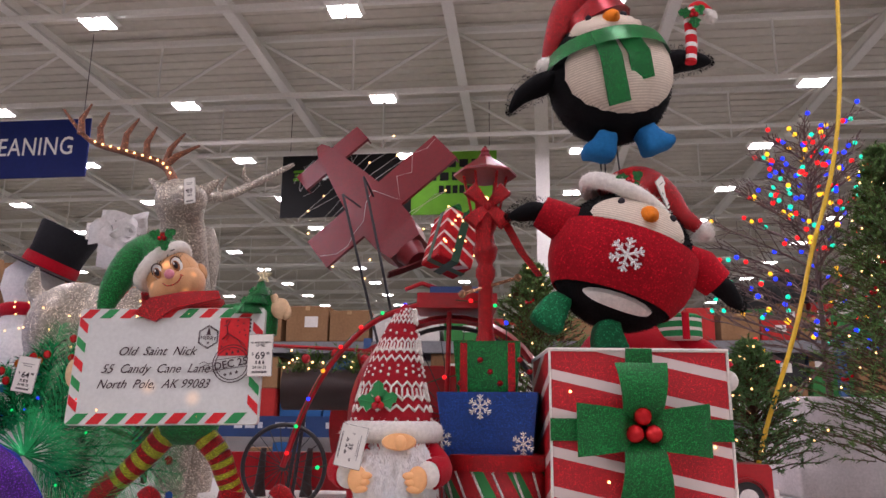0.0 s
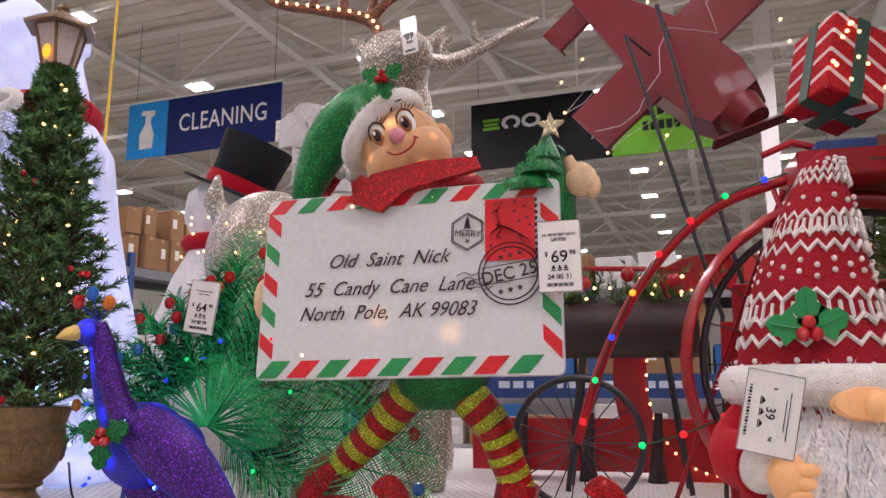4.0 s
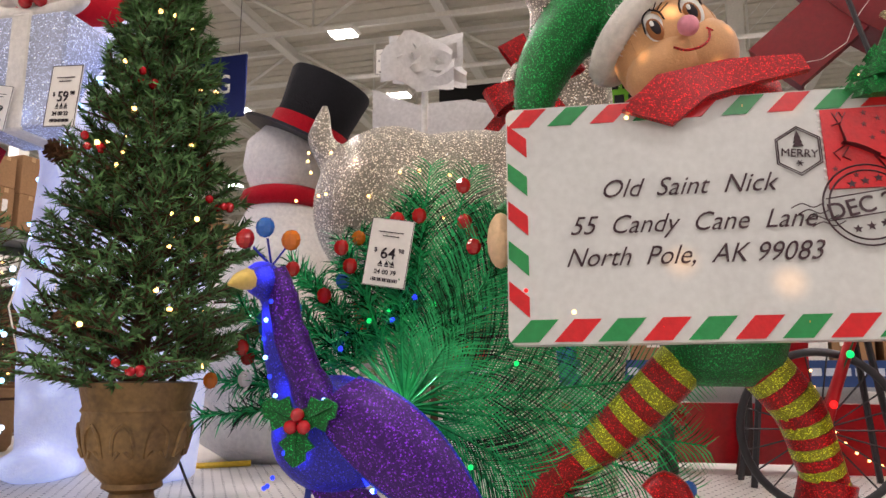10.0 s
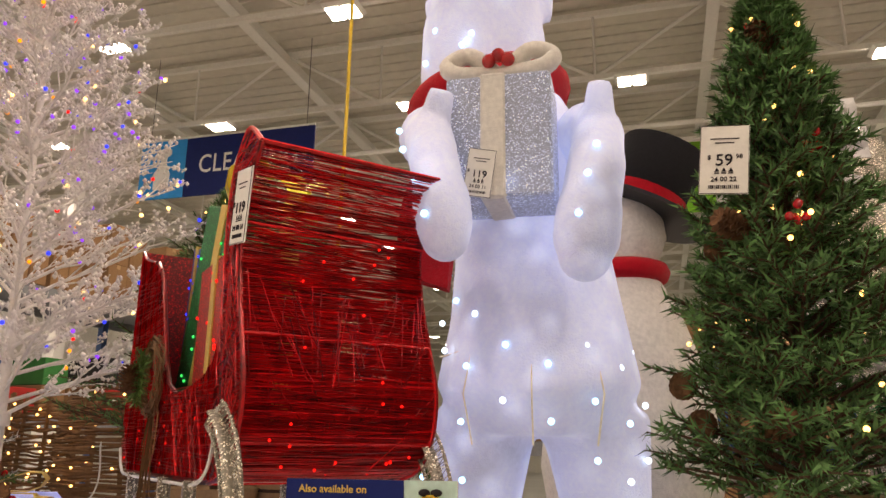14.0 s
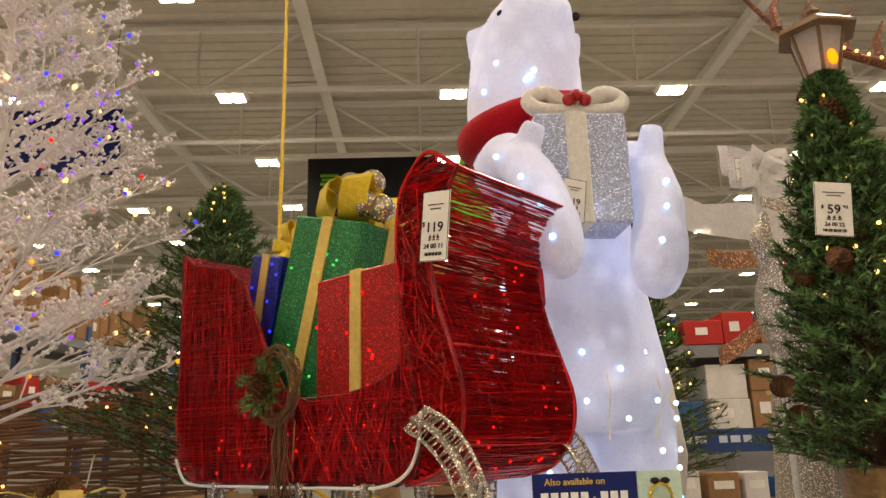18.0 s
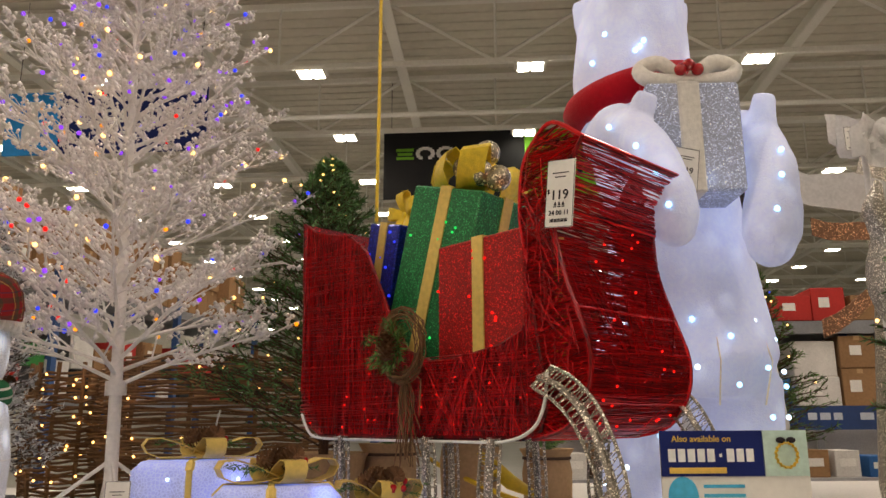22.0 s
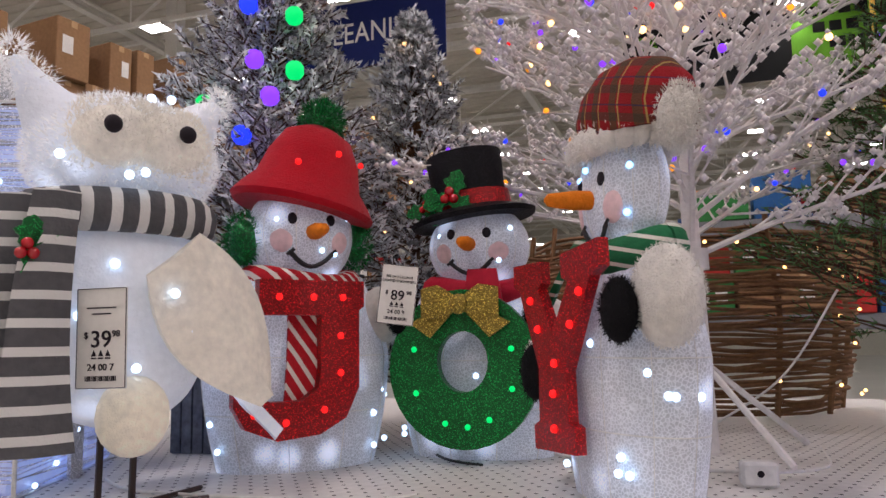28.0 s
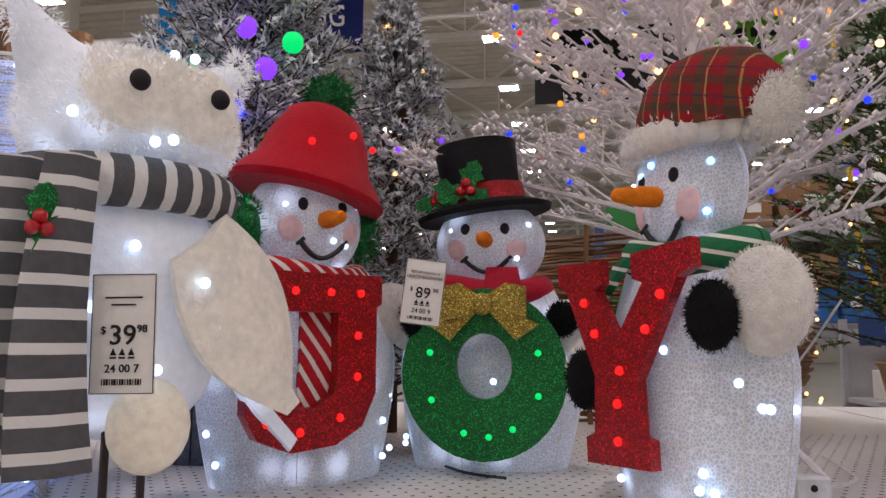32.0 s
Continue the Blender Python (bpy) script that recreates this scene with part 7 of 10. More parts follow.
    for k in range(46):
        bushy = k % 3 != 0
        a = radians(55 + 130 * ((k * 0.309) % 1.0)) if bushy else radians(-40 + 150 * ((k * 0.206) % 1.0))
        up = math.sin(a)
        ln = (0.37 if bushy else 0.40 + 0.08 * math.cos(a)) * rnd.uniform(0.75, 1.03)
        d = Vector((math.cos(a), rnd.uniform(-0.05, 0.22), up)).normalized()
        if root.z + d.z * ln < 1.03:
            ln = min(ln, (root.z - 1.03) / max(0.01, -d.z))
        pts = [root + d * ln * s + Vector((0.02 * math.sin(k) * s * s, 0.06 * s, -0.02 * s * s * abs(math.cos(a)))) for s in (0, 0.25, 0.5, 0.75, 1.0)]
        g = Geo(o).tube(pts, [0.003, 0.0026, 0.0022, 0.0018, 0.001], 4)
        f = part("tail_feather", g, M_PEAG, t, "green tinsel tail feather")
        V, F = [], []
        side = d.cross(Vector((0, 1, 0))).normalized()
        nb = 190 if bushy else 100
        for j in range(nb):
            s = (0.35 if bushy else 0.12) + (0.65 if bushy else 0.88) * (j / nb)
            i = min(3, int(s * 4))
            p = pts[i].lerp(pts[i + 1], s * 4 - i)
            sd = side * (1 if j % 2 else -1)
            if bushy:
                q = (side * rnd.uniform(-1, 1) + Vector((0, rnd.uniform(-1.3, 0.6), 0)) + d * rnd.uniform(0.1, 1.0)).normalized() * rnd.uniform(0.025, 0.05)
                m1, e = p + q * 0.6, p + q + Vector((0, 0, -0.004))
                wd = q.cross(Vector((rnd.uniform(-1, 1), rnd.uniform(-1, 1), rnd.uniform(-1, 1)))).normalized() * 0.0013
            else:
                w = 0.095 * math.sin(math.pi * min(1.0, s * 0.78 + 0.14)) * rnd.uniform(0.9, 1.1)
                m1 = p + (sd * 0.62 + d * 0.75) * w * 0.6
                e = p + (sd * 1.0 + d * 0.9) * w + Vector((0, rnd.uniform(-0.012, 0.012), -0.004))
                wd = d * 0.0014
            n = len(V)
            V.extend([p - wd - o, p + wd - o, m1 + wd - o, m1 - wd - o, e - o])
            F.extend([(n, n + 1, n + 2, n + 3), (n + 3, n + 2, n + 4)])
        me = bpy.data.meshes.new("vane")
        me.from_pydata([tuple(p) for p in V], [], F)
        me.materials.append(M_PEAG)
        part("vane", me, None, f)["kind"] = "stuff"
        if rnd.random() < 0.7:
            p = pts[3].lerp(pts[4], rnd.random()) + Vector((0, -0.03, 0))
            part("gem", Geo(o).ball(p, (0.013, 0.007, 0.014), 7, 5), rnd.choice((M_GEMR, M_GEMB, M_GEMO, M_GEMR, M_GEMW)), t, smooth=False)
        if k % 4 == 0:
            bulb(t, pts[2] - o + Vector((0, -0.02, 0)), rnd.choice(("green", "blue", "green")), 0.0045)
    for k in range(22):
        a = rnd.uniform(3.6, 5.8)
        bulb(t, Vector(Q(-1.365 + 0.09 * math.cos(a), 2.42 - 0.068, 1.155 + 0.06 * math.sin(a * 3))) - o, "blue" if k % 3 else "ice", 0.0034)
    for k in range(6):
        bulb(t, Vector(Q(-1.425 - 0.02 * math.sin(k * 0.5), 2.336, 1.22 + 0.026 * k)) - o, "blue" if k % 2 else "ice", 0.0034)
    return t


peacock()
price_tag((-1.318, 2.44, 1.445), -4, 0.073, 0.112, "64", "98", 2, "24 00 79", tilt=9, label="white price card showing 64.98 on the peacock tail")


# ---- potted tree with a lantern on top ----
def lantern_tree():
    c = Vector((-1.740, 2.44, PZ))
    t = evergreen("lantern_tree", c + Vector((0, 0, 0.20)), 0.80, 0.200, "slim potted christmas tree with bronze lantern on top in gold urn", M_PINE, 41, z0=-0.0, branches=270, nl=0.022, nw=0.0027, per=13, side=5, lift=0.3, lights=("warm",), nlights=55, light_r=0.0042, cones=9, berries=13, power=0.8)
    part("urn", Geo().lathe((0, 0, -0.20), [(0.060, 0.022), (0.050, 0.035), (0.036, 0.05), (0.034, 0.06), (0.048, 0.068), (0.046, 0.076), (0.066, 0.095), (0.083, 0.13), (0.087, 0.165), (0.084, 0.185), (0.088, 0.19), (0.084, 0.197), (0.094, 0.235), (0.082, 0.237)], 28), M_URN, t, "aged gold urn with raised scrolls")
    part("plinth", Geo().rbox((0, 0, -0.188), (0.19, 0.19, 0.024), 0.004), M_URN, t, smooth=False)
    g = Geo()
    for k in range(10):
        a = 2 * math.pi * k / 10
        for s in (-1, 1):
            g.tube(spline([(0.086 * math.cos(a), 0.086 * math.sin(a), -0.03), (0.0875 * math.cos(a + s * 0.16), 0.0875 * math.sin(a + s * 0.16), -0.045), (0.079 * math.cos(a + s * 0.2), 0.079 * math.sin(a + s * 0.2), -0.08), (0.083 * math.cos(a + s * 0.06), 0.083 * math.sin(a + s * 0.06), -0.07)], 4), 0.0035, 5)
    part("scroll_relief", g, M_URN, t)
    z = 0.80
    lan = part("lantern", Geo().lathe((0, 0, z), [(0.02, 0), (0.034, 0.01), (0.03, 0.022), (0.038, 0.03)], 6), M_BRONZE, t, "antique bronze lantern", smooth=False)
    for k in range(6):
        a, b = math.pi / 3 * k, math.pi / 3 * (k + 1)
        part("lantern_bar", Geo().tube([(0.036 * math.cos(a), 0.036 * math.sin(a), z + 0.03), (0.058 * math.cos(a), 0.058 * math.sin(a), z + 0.125)], 0.004, 6), M_BRONZE, lan)
        g = Geo().sheet([[(0.034 * math.cos(a), 0.034 * math.sin(a), z + 0.032), (0.034 * math.cos(b), 0.034 * math.sin(b), z + 0.032)], [(0.056 * math.cos(a), 0.056 * math.sin(a), z + 0.124), (0.056 * math.cos(b), 0.056 * math.sin(b), z + 0.124)]], 0.002)
        part("pane", g, M_PANE, lan, smooth=False)
    part("lantern_roof", Geo().lathe((0, 0, z + 0.122), [(0.085, 0), (0.085, 0.006), (0.05, 0.03), (0.02, 0.045), (0.012, 0.05), (0.016, 0.058), (0.003, 0.075)], 6), M_BRONZE, lan, smooth=False)
    part("candle", Geo().tube([(0, 0, z + 0.03), (0, 0, z + 0.05)], 0.012, 8), M_FLEECE, lan)
    fl = part("flame", Geo().lathe((0, 0, z + 0.05), [(0.010, 0), (0.013, 0.010), (0.007, 0.025), (0.001, 0.035)], 8), LED["amber"], lan)
    # glowing spot added outside the front pane, for the flame shining through
    part("front_flame", Geo().ball((0.0, -0.040, z + 0.055), (0.012, 0.004, 0.018), 10, 8), LED["amber"], lan)
    return t


lantern_tree()
price_tag((-1.845, 2.33, 1.70), -12, 0.068, 0.105, "59", "98", 2, "24 00 22", tilt=6, label="white price card showing 59.98 on the potted tree")


# ---- standing polar bear ----
def polar_bear():
    o = Vector((-2.15, 3.02, PZ))
    t = thing("polar_bear", o, "standing white plush polar bear lit from inside by small lights", "polar bear decoration")
    k = Vector((-2.80, 1.12, 1.28))
    M = Matrix.Translation(k) @ Matrix.Scale(1.07, 4) @ Matrix.Translation(-k)
    g = Geo(o)
    for sg in (-1, 1):
        g.tube([(-2.19 + sg * 0.135, 2.88, 1.02), (-2.19 + sg * 0.135, 2.88, 1.14), (-2.19 + sg * 0.115, 2.88, 1.36)], [0.075, 0.085, 0.115], 16, 0, M)
        g.ball((-2.19 + sg * 0.125, 2.82, 1.05), (0.08, 0.11, 0.04), 14, 8, 0, M)
    g.tube([(-2.19, 2.88, 1.33), (-2.19, 2.87, 1.42), (-2.19, 2.86, 1.56), (-2.20, 2.85, 1.74), (-2.23, 2.84, 1.92), (-2.27, 2.82, 2.05)], [0.165, 0.215, 0.185, 0.162, 0.168, 0.13], 20, 0, M)
    g.tube([(-2.285, 2.83, 1.98), (-2.295, 2.82, 2.12), (-2.295, 2.79, 2.22), (-2.285, 2.735, 2.295), (-2.270, 2.670, 2.345)], [0.15, 0.148, 0.138, 0.112, 0.070], 20, 0, M)
    for x, lean in ((-2.395, -0.015), (-2.175, 0.015)):
        g.tube([(x, 2.83, 2.26), (x + lean, 2.82, 2.33)], [0.040, 0.030], 12, 0, M)
    soft(part("body", g, L_BEAR, t), 0.013, 6)
    for pts, rr in (([(-2.35, 2.86, 1.95), (-2.352, 2.71, 1.93), (-2.325, 2.61, 1.84), (-2.305, 2.585, 1.75), (-2.295, 2.585, 1.67)], [0.075, 0.052, 0.050, 0.056, 0.046]),
                    ([(-2.04, 2.90, 1.95), (-2.005, 2.80, 1.955), (-2.01, 2.72, 1.85), (-2.028, 2.69, 1.745), (-2.04, 2.69, 1.655)], [0.078, 0.056, 0.060, 0.066, 0.052])):
        g = Geo(o).tube(spline(pts, 4), [rr[min(4, i // 4)] for i in range(17)], 16)
        g.ball(pts[-1], rr[-1] * 1.05, 14, 10)
        if pts[0][0] > -2.2:
            g.tube([(-2.0, 2.77, 1.94), (-1.995, 2.74, 2.045)], [0.040, 0.028], 10)
        else:
            g.tube([(-2.345, 2.69, 1.90), (-2.315, 2.645, 2.00)], [0.040, 0.028], 10)
        soft(part("arm", g, L_BEAR, t), 0.011, 5)
    part("nose", Geo(o).ball((-2.262, 2.618, 2.352), (0.021, 0.015, 0.016), 12, 8, 0, M), M_INK, t, "black nose")
    for x, y in ((-2.372, 2.695), (-2.188, 2.690)):
        part("eye", Geo(o).ball((x, y, 2.300), 0.011, 10, 8, 0, M), M_INK, t)
    ring = [(-2.285 + 0.15 * math.cos(a), 2.82 + 0.145 * math.sin(a), 2.045 + 0.03 * math.cos(a)) for a in [2 * math.pi * j / 28 for j in range(29)]]
    sc = part("scarf", Geo(o).tube(ring, 0.034, 10, 0, M, flat=1.2), M_REDF, t, "red felt scarf")
    part("scarf_tail", Geo(o).sheet([[(-2.33, 2.665, 2.05), (-2.25, 2.66, 2.06)], [(-2.325, 2.65, 1.98), (-2.235, 2.65, 1.985)], [(-2.34, 2.655, 1.90), (-2.24, 2.655, 1.90)]], 0.016, 0, M), M_REDF, sc)
    part("scarf_tail", Geo(o).sheet([[(-2.40, 2.80, 1.76), (-2.31, 2.76, 1.76)], [(-2.385, 2.74, 1.68), (-2.30, 2.71, 1.67)], [(-2.385, 2.71, 1.62), (-2.305, 2.69, 1.59)]], 0.018), M_REDF, sc)
    rnd = random.Random(15)
    for col in range(8):
        for j in range(8):
            a = radians(195 + 150 * col / 7)
            z = 1.12 + 0.112 * j + 0.04 * (col % 2)
            rr = float(np.interp(z, [1.0, 1.3, 1.4, 1.6, 1.8, 2.0], [0.21, 0.235, 0.232, 0.185, 0.168, 0.175])) * 1.07
            if z < 1.34 and abs(math.cos(a)) < 0.3:
                continue
            if z > 1.75:
                continue
            bulb(t, (rr * math.cos(a) - 0.01, -0.02 + rr * math.sin(a), z - 1.0), "ice" if rnd.random() < 0.6 else "white", 0.0068)
    for j in range(14):
        a, z = rnd.uniform(3.4, 6.0), rnd.uniform(2.1, 2.33)
        bulb(t, Vector(M @ Vector((-2.305 + 0.131 * math.cos(a), 2.80 + 0.131 * math.sin(a), z))) - o, "ice", 0.0068)
    for p in ((-2.405, 2.66, 1.92), (-2.375, 2.565, 1.84), (-2.345, 2.532, 1.77), (-2.325, 2.53, 1.70), (-1.985, 2.735, 1.96), (-2.01, 2.658, 1.87), (-2.03, 2.628, 1.80), (-2.05, 2.625, 1.72)):
        bulb(t, Vector(p) - o, "ice", 0.0068)
    g = Geo(o)
    for zz in (1.50, 1.66):
        rr = float(np.interp(zz, [1.3, 1.4, 1.56, 1.74], [0.20, 0.225, 0.185, 0.165])) * 1.07
        g.tube([(o.x - 0.005 + rr * math.cos(a), o.y - 0.02 + rr * math.sin(a), zz + 0.012 * math.sin(3 * a)) for a in [radians(190 + 16 * k) for k in range(11)]], 0.0022, 5)
    for x in (-0.13, 0.0, 0.13):
        pts = []
        for z in (1.30, 1.4, 1.5, 1.6, 1.7):
            rr = float(np.interp(z, [1.3, 1.4, 1.56, 1.74], [0.20, 0.225, 0.185, 0.165])) * 1.07
            pts.append((o.x + x * rr / 0.2 * 0.9, o.y - 0.02 - math.sqrt(max(0.0, rr * rr - (x * rr / 0.2 * 0.9) ** 2)) - 0.001, z))
        g.tube(pts, 0.0022, 5)
    part("seam", g, M_CREAM, t)
    return t


polar_bear()
t = thing("bear_gift", (-2.198, 2.735, 1.768), "silver glitter gift with white plush ribbon held by the bear", "present")
t.matrix_world = t.matrix_world @ Matrix.Rotation(radians(-4), 4, "Z")
# silver glitter with ice-blue light painted in as emission
G_ICE = lit_cloth("glowing_ice_glitter", (0.46, 0.50, 0.62), (0.40, 0.55, 1.0), 0.08, 6.0, 11.0, 0.25, glit=0.6)
part("box", Geo().rbox((0, 0, 0.134), (0.215, 0.15, 0.265), 0.006), G_ICE, t, smooth=False)
part("ribbon", Geo().rbox((-0.01, 0, 0.134), (0.055, 0.158, 0.272), 0.006), M_FLEECE, t, "white plush ribbon", smooth=False)
for sg in (-1, 1):
    part("bow_loop", Geo().tube(spline([(0, -0.03, 0.275), (sg * 0.06, -0.04, 0.33), (sg * 0.11, -0.04, 0.315), (sg * 0.09, -0.05, 0.285), (0, -0.04, 0.28)], 5), 0.019, 10), M_FLEECE, t, "white plush bow loop")
for k in range(3):
    part("berry", Geo().ball((-0.02 + 0.02 * k, -0.06, 0.305 + 0.012 * (k % 2)), 0.015, 10, 8), M_BERRY, t)
price_tag((-2.238, 2.645, 1.815), 6, 0.055, 0.10, "119", "", 2, "24 00 11", tilt=8, label="cream price card showing 119 on the bear's gift")


# ---- red sleigh full of presents ----
SF = Vector((-3.13, 2.97, 0))
LD = Vector((0.665, -0.747, 0)).normalized()
WD = Vector((0.747, 0.665, 0)).normalized()


def S(l, w, z):
    return SF + LD * l + WD * w + Vector((0, 0, z))


def sleigh():
    o = S(0.4, 0.16, PZ)
    t = thing("sleigh", o, "red glitter thread sleigh with silver runners filled with presents", "sleigh")
    W = 0.335
    top = [(0.0, 1.765), (0.05, 1.735), (0.12, 1.715), (0.19, 1.70), (0.26, 1.65), (0.31, 1.56), (0.36, 1.47), (0.41, 1.41), (0.48, 1.385), (0.58, 1.39), (0.67, 1.405), (0.73, 1.43), (0.75, 1.48)]
    back = [(0.875, 1.765), (0.83, 1.70), (0.805, 1.63), (0.815, 1.55), (0.845, 1.46), (0.87, 1.38), (0.86, 1.31), (0.815, 1.255), (0.74, 1.235)]
    bottom = [(0.10, 1.235), (0.045, 1.26), (0.02, 1.32)]
    inner = [(0.77, 1.79), (0.735, 1.74), (0.725, 1.64), (0.74, 1.56)]
    thread = mat("red_thread", (0.44, 0.006, 0.010), rough=0.3, metal=0.3, var=0.3, s1=30, island=1.4, bump=0.0)
    clothm = mat("red_thread_cloth", (0.30, 0.004, 0.007), rough=0.4, metal=0.2, glit=1.0, gs=480, bump=1.0, var=0.25, s1=12)
    rnd = random.Random(77)
    for w in (0.0, W):
        g = Geo(o)
        body = top + [(0.76, 1.40), (0.78, 1.30), (0.76, 1.25), (0.72, 1.235)] + bottom
        n = len(body)
        vs = [S(l, w - 0.002, z) for l, z in body] + [S(l, w + 0.004, z) for l, z in body]
        fs = [tuple(range(n)), tuple(range(2 * n - 1, n - 1, -1))] + [(i, i + n, (i + 1) % n + n, (i + 1) % n) for i in range(n)]
        g.add(vs, fs)
        sp = part("side_panel", g, clothm, t, "woven red glitter thread side", smooth=False)
        g = Geo(o)
        g.tube([S(l, w, z) for l, z in body + [body[0]]], 0.0045, 6)
        part("edge_wire", g, thread, sp)
        g = Geo(o)
        for k in range(330):
            l0 = rnd.uniform(0.02, 0.74)
            zt = np.interp(l0, [p[0] for p in top], [p[1] for p in top])
            l1 = min(0.75, max(0.02, l0 + rnd.uniform(-0.10, 0.10)))
            zb = 1.24 if l1 > 0.1 else 1.26 + (0.1 - l1)
            y = w - 0.005 - rnd.uniform(0, 0.003)
            g.tube([S(l0, y, zt), S(l1, y, zb)], 0.0011, 3, caps=False)
        for k in range(90):
            z0 = rnd.uniform(1.25, 1.70)
            la = 0.02
            lb = float(np.interp(-z0, [-p[1] for p in top[:9]], [p[0] for p in top[:9]])) if z0 > 1.40 else 0.75
            g.tube([S(la, w - 0.007, z0), S(lb, w - 0.007, z0 + rnd.uniform(-0.03, 0.03))], 0.0011, 3, caps=False)
        th = part("side_thread", g, thread, sp)
        th["kind"] = "stuff"
    # curled back, wound across with threads
    def back_at(q):
        x = q * (len(back) - 1)
        i = min(int(x), len(back) - 2)
        f = x - i
        return back[i][0] * (1 - f) + back[i + 1][0] * f, back[i][1] * (1 - f) + back[i + 1][1] * f

    g = Geo(o)
    for side in (0.0, W):
        for line in (back, inner[::-1] + [(0.81, 1.81), (0.875, 1.765)]):
            g.tube(spline([S(l, side, z) for l, z in line], 4), 0.0045, 6)
    for q in (0.0, 0.22, 0.5, 0.78, 1.0):
        l, z = back_at(q)
        g.tube([S(l, 0, z), S(l, W, z)], 0.0042, 6)
    part("back_frame", g, thread, t)
    g = Geo(o)
    for k in range(760):
        q = rnd.random() ** 0.8
        l, z = back_at(q)
        l2, z2 = back_at(min(1, max(0, q + rnd.gauss(0, 0.028))))
        d = rnd.uniform(-0.004, 0.004)
        g.tube([S(l + d, 0, z), S((l + l2) / 2 + d, W / 2, (z + z2) / 2 + rnd.uniform(-0.003, 0.003)), S(l2 + d, W, z2)], 0.00125, 3, caps=False)
    for k in range(160):
        q = rnd.uniform(0.35, 1.0)
        w0, w1 = rnd.uniform(0, W), rnd.uniform(0, W)
        l, z = back_at(q)
        l2, z2 = back_at(min(1.0, q + rnd.uniform(0.1, 0.3)))
        g.tube([S(l + 0.004, w0, z), S(l2 + 0.004, w0 + (w1 - w0) * 0.25, z2)], 0.0012, 3, caps=False)
    part("back_thread", g, thread, t)["kind"] = "stuff"
    # cheeks joining the sides to the back, wound with thread
    def cheek_at(zz):
        lo = float(np.interp(zz, [1.24, 1.40, 1.56, 1.64, 1.74, 1.80], [0.70, 0.735, 0.735, 0.725, 0.735, 0.78]))
        lb = float(np.interp(zz, [1.235, 1.255, 1.31, 1.38, 1.46, 1.55, 1.63, 1.70, 1.765, 1.81], [0.76, 0.815, 0.86, 0.87, 0.845, 0.815, 0.805, 0.83, 0.87, 0.81]))
        return lo, lb

    for w in (0.0, W):
        g = Geo(o)
        for k in range(620):
            z0 = rnd.uniform(1.24, 1.80)
            z1 = min(1.80, max(1.24, z0 + rnd.uniform(-0.05, 0.05)))
            g.tube([S(cheek_at(z0)[0], w + rnd.uniform(-0.004, 0.004), z0), S(cheek_at(z1)[1], w + rnd.uniform(-0.004, 0.004), z1)], 0.0013, 3, caps=False)
        for k in range(90):
            z0 = rnd.uniform(1.24, 1.70)
            z1 = min(1.80, z0 + rnd.uniform(0.03, 0.08))
            f = rnd.random()
            a, b = cheek_at(z0), cheek_at(z1)
            g.tube([S(a[0] + (a[1] - a[0]) * f, w - 0.005, z0), S(b[0] + (b[1] - b[0]) * min(1.0, max(0.0, f + rnd.uniform(-0.6, 0.6))), w - 0.005, z1)], 0.0010, 3, caps=False)
        part("cheek_thread", g, thread, t)["kind"] = "stuff"
    rows = [[S(l, -0.0, 1.238), S(l, W, 1.238)] for l in (0.08, 0.3, 0.5, 0.75)]
    part("floor_panel", Geo(o).sheet(rows, 0.006), M_WIRE, t)
    rows = [[S(l, 0.0, z), S(l, W, z)] for l, z in ((0.0, 1.765), (0.012, 1.5), (0.02, 1.32), (0.045, 1.26), (0.10, 1.236))]
    part("front_panel", Geo(o).sheet(rows, 0.004), clothm, t)
    # silver runners and legs
    for w in (-0.005, W + 0.005):
        for pts in ([(0.79, 1.36), (0.84, 1.335), (0.89, 1.28), (0.93, 1.18), (0.94, 1.06), (0.935, 1.003)], [(0.16, 1.235), (0.165, 1.12), (0.16, 1.003)], [(0.44, 1.235), (0.445, 1.12), (0.44, 1.003)], [(0.62, 1.235), (0.61, 1.12), (0.63, 1.003)]):
            a = spline([S(l, w, z) for l, z in pts], 6)
            off = LD * 0.05 if pts[0][0] < 0.7 else Vector((-0.035, 0.02, -0.035))
            g = Geo(o).tube(a, 0.0035, 5)
            g.tube([p + off * (1.0 if i else 0.4) for i, p in enumerate(a)], 0.0035, 5)
            for k in range(len(a) * 3):
                i = k % (len(a) - 1)
                g.tube([a[i].lerp(a[i + 1], rnd.random()), a[min(i + rnd.choice((0, 1)), len(a) - 1)] + off * 0.98], 0.0011, 3, caps=False)
            g.tube([p + off * 0.5 for p in a], 0.021 if pts[0][0] < 0.7 else 0.012, 8, flat=0.4)
            leg = part("runner_leg", g, G_SILVER, t, "silver thread leg")
            leg["kind"] = "stuff"
    for k in range(26):
        l, z = rnd.uniform(0.05, 0.74), rnd.uniform(1.25, 1.38)
        bulb(t, S(l, -0.006, z) - o, "red", 0.0024)
    for k in range(22):
        l, z = back_at(rnd.uniform(0.2, 0.95))
        bulb(t, S(l + 0.006, rnd.uniform(0.02, W - 0.02), z) - o, "red", 0.0026)
    for w in (-0.010, W + 0.006):
        line = spline([S(l, w, z) for l, z in ((0.03, 1.285), (0.06, 1.245), (0.11, 1.230), (0.30, 1.228), (0.55, 1.228), (0.68, 1.230), (0.745, 1.25), (0.775, 1.29), (0.785, 1.35))], 5)
        part("white_piping", Geo(o).tube(line, 0.0032, 6), M_WIRE, t, "white wire piping along the bottom edge")
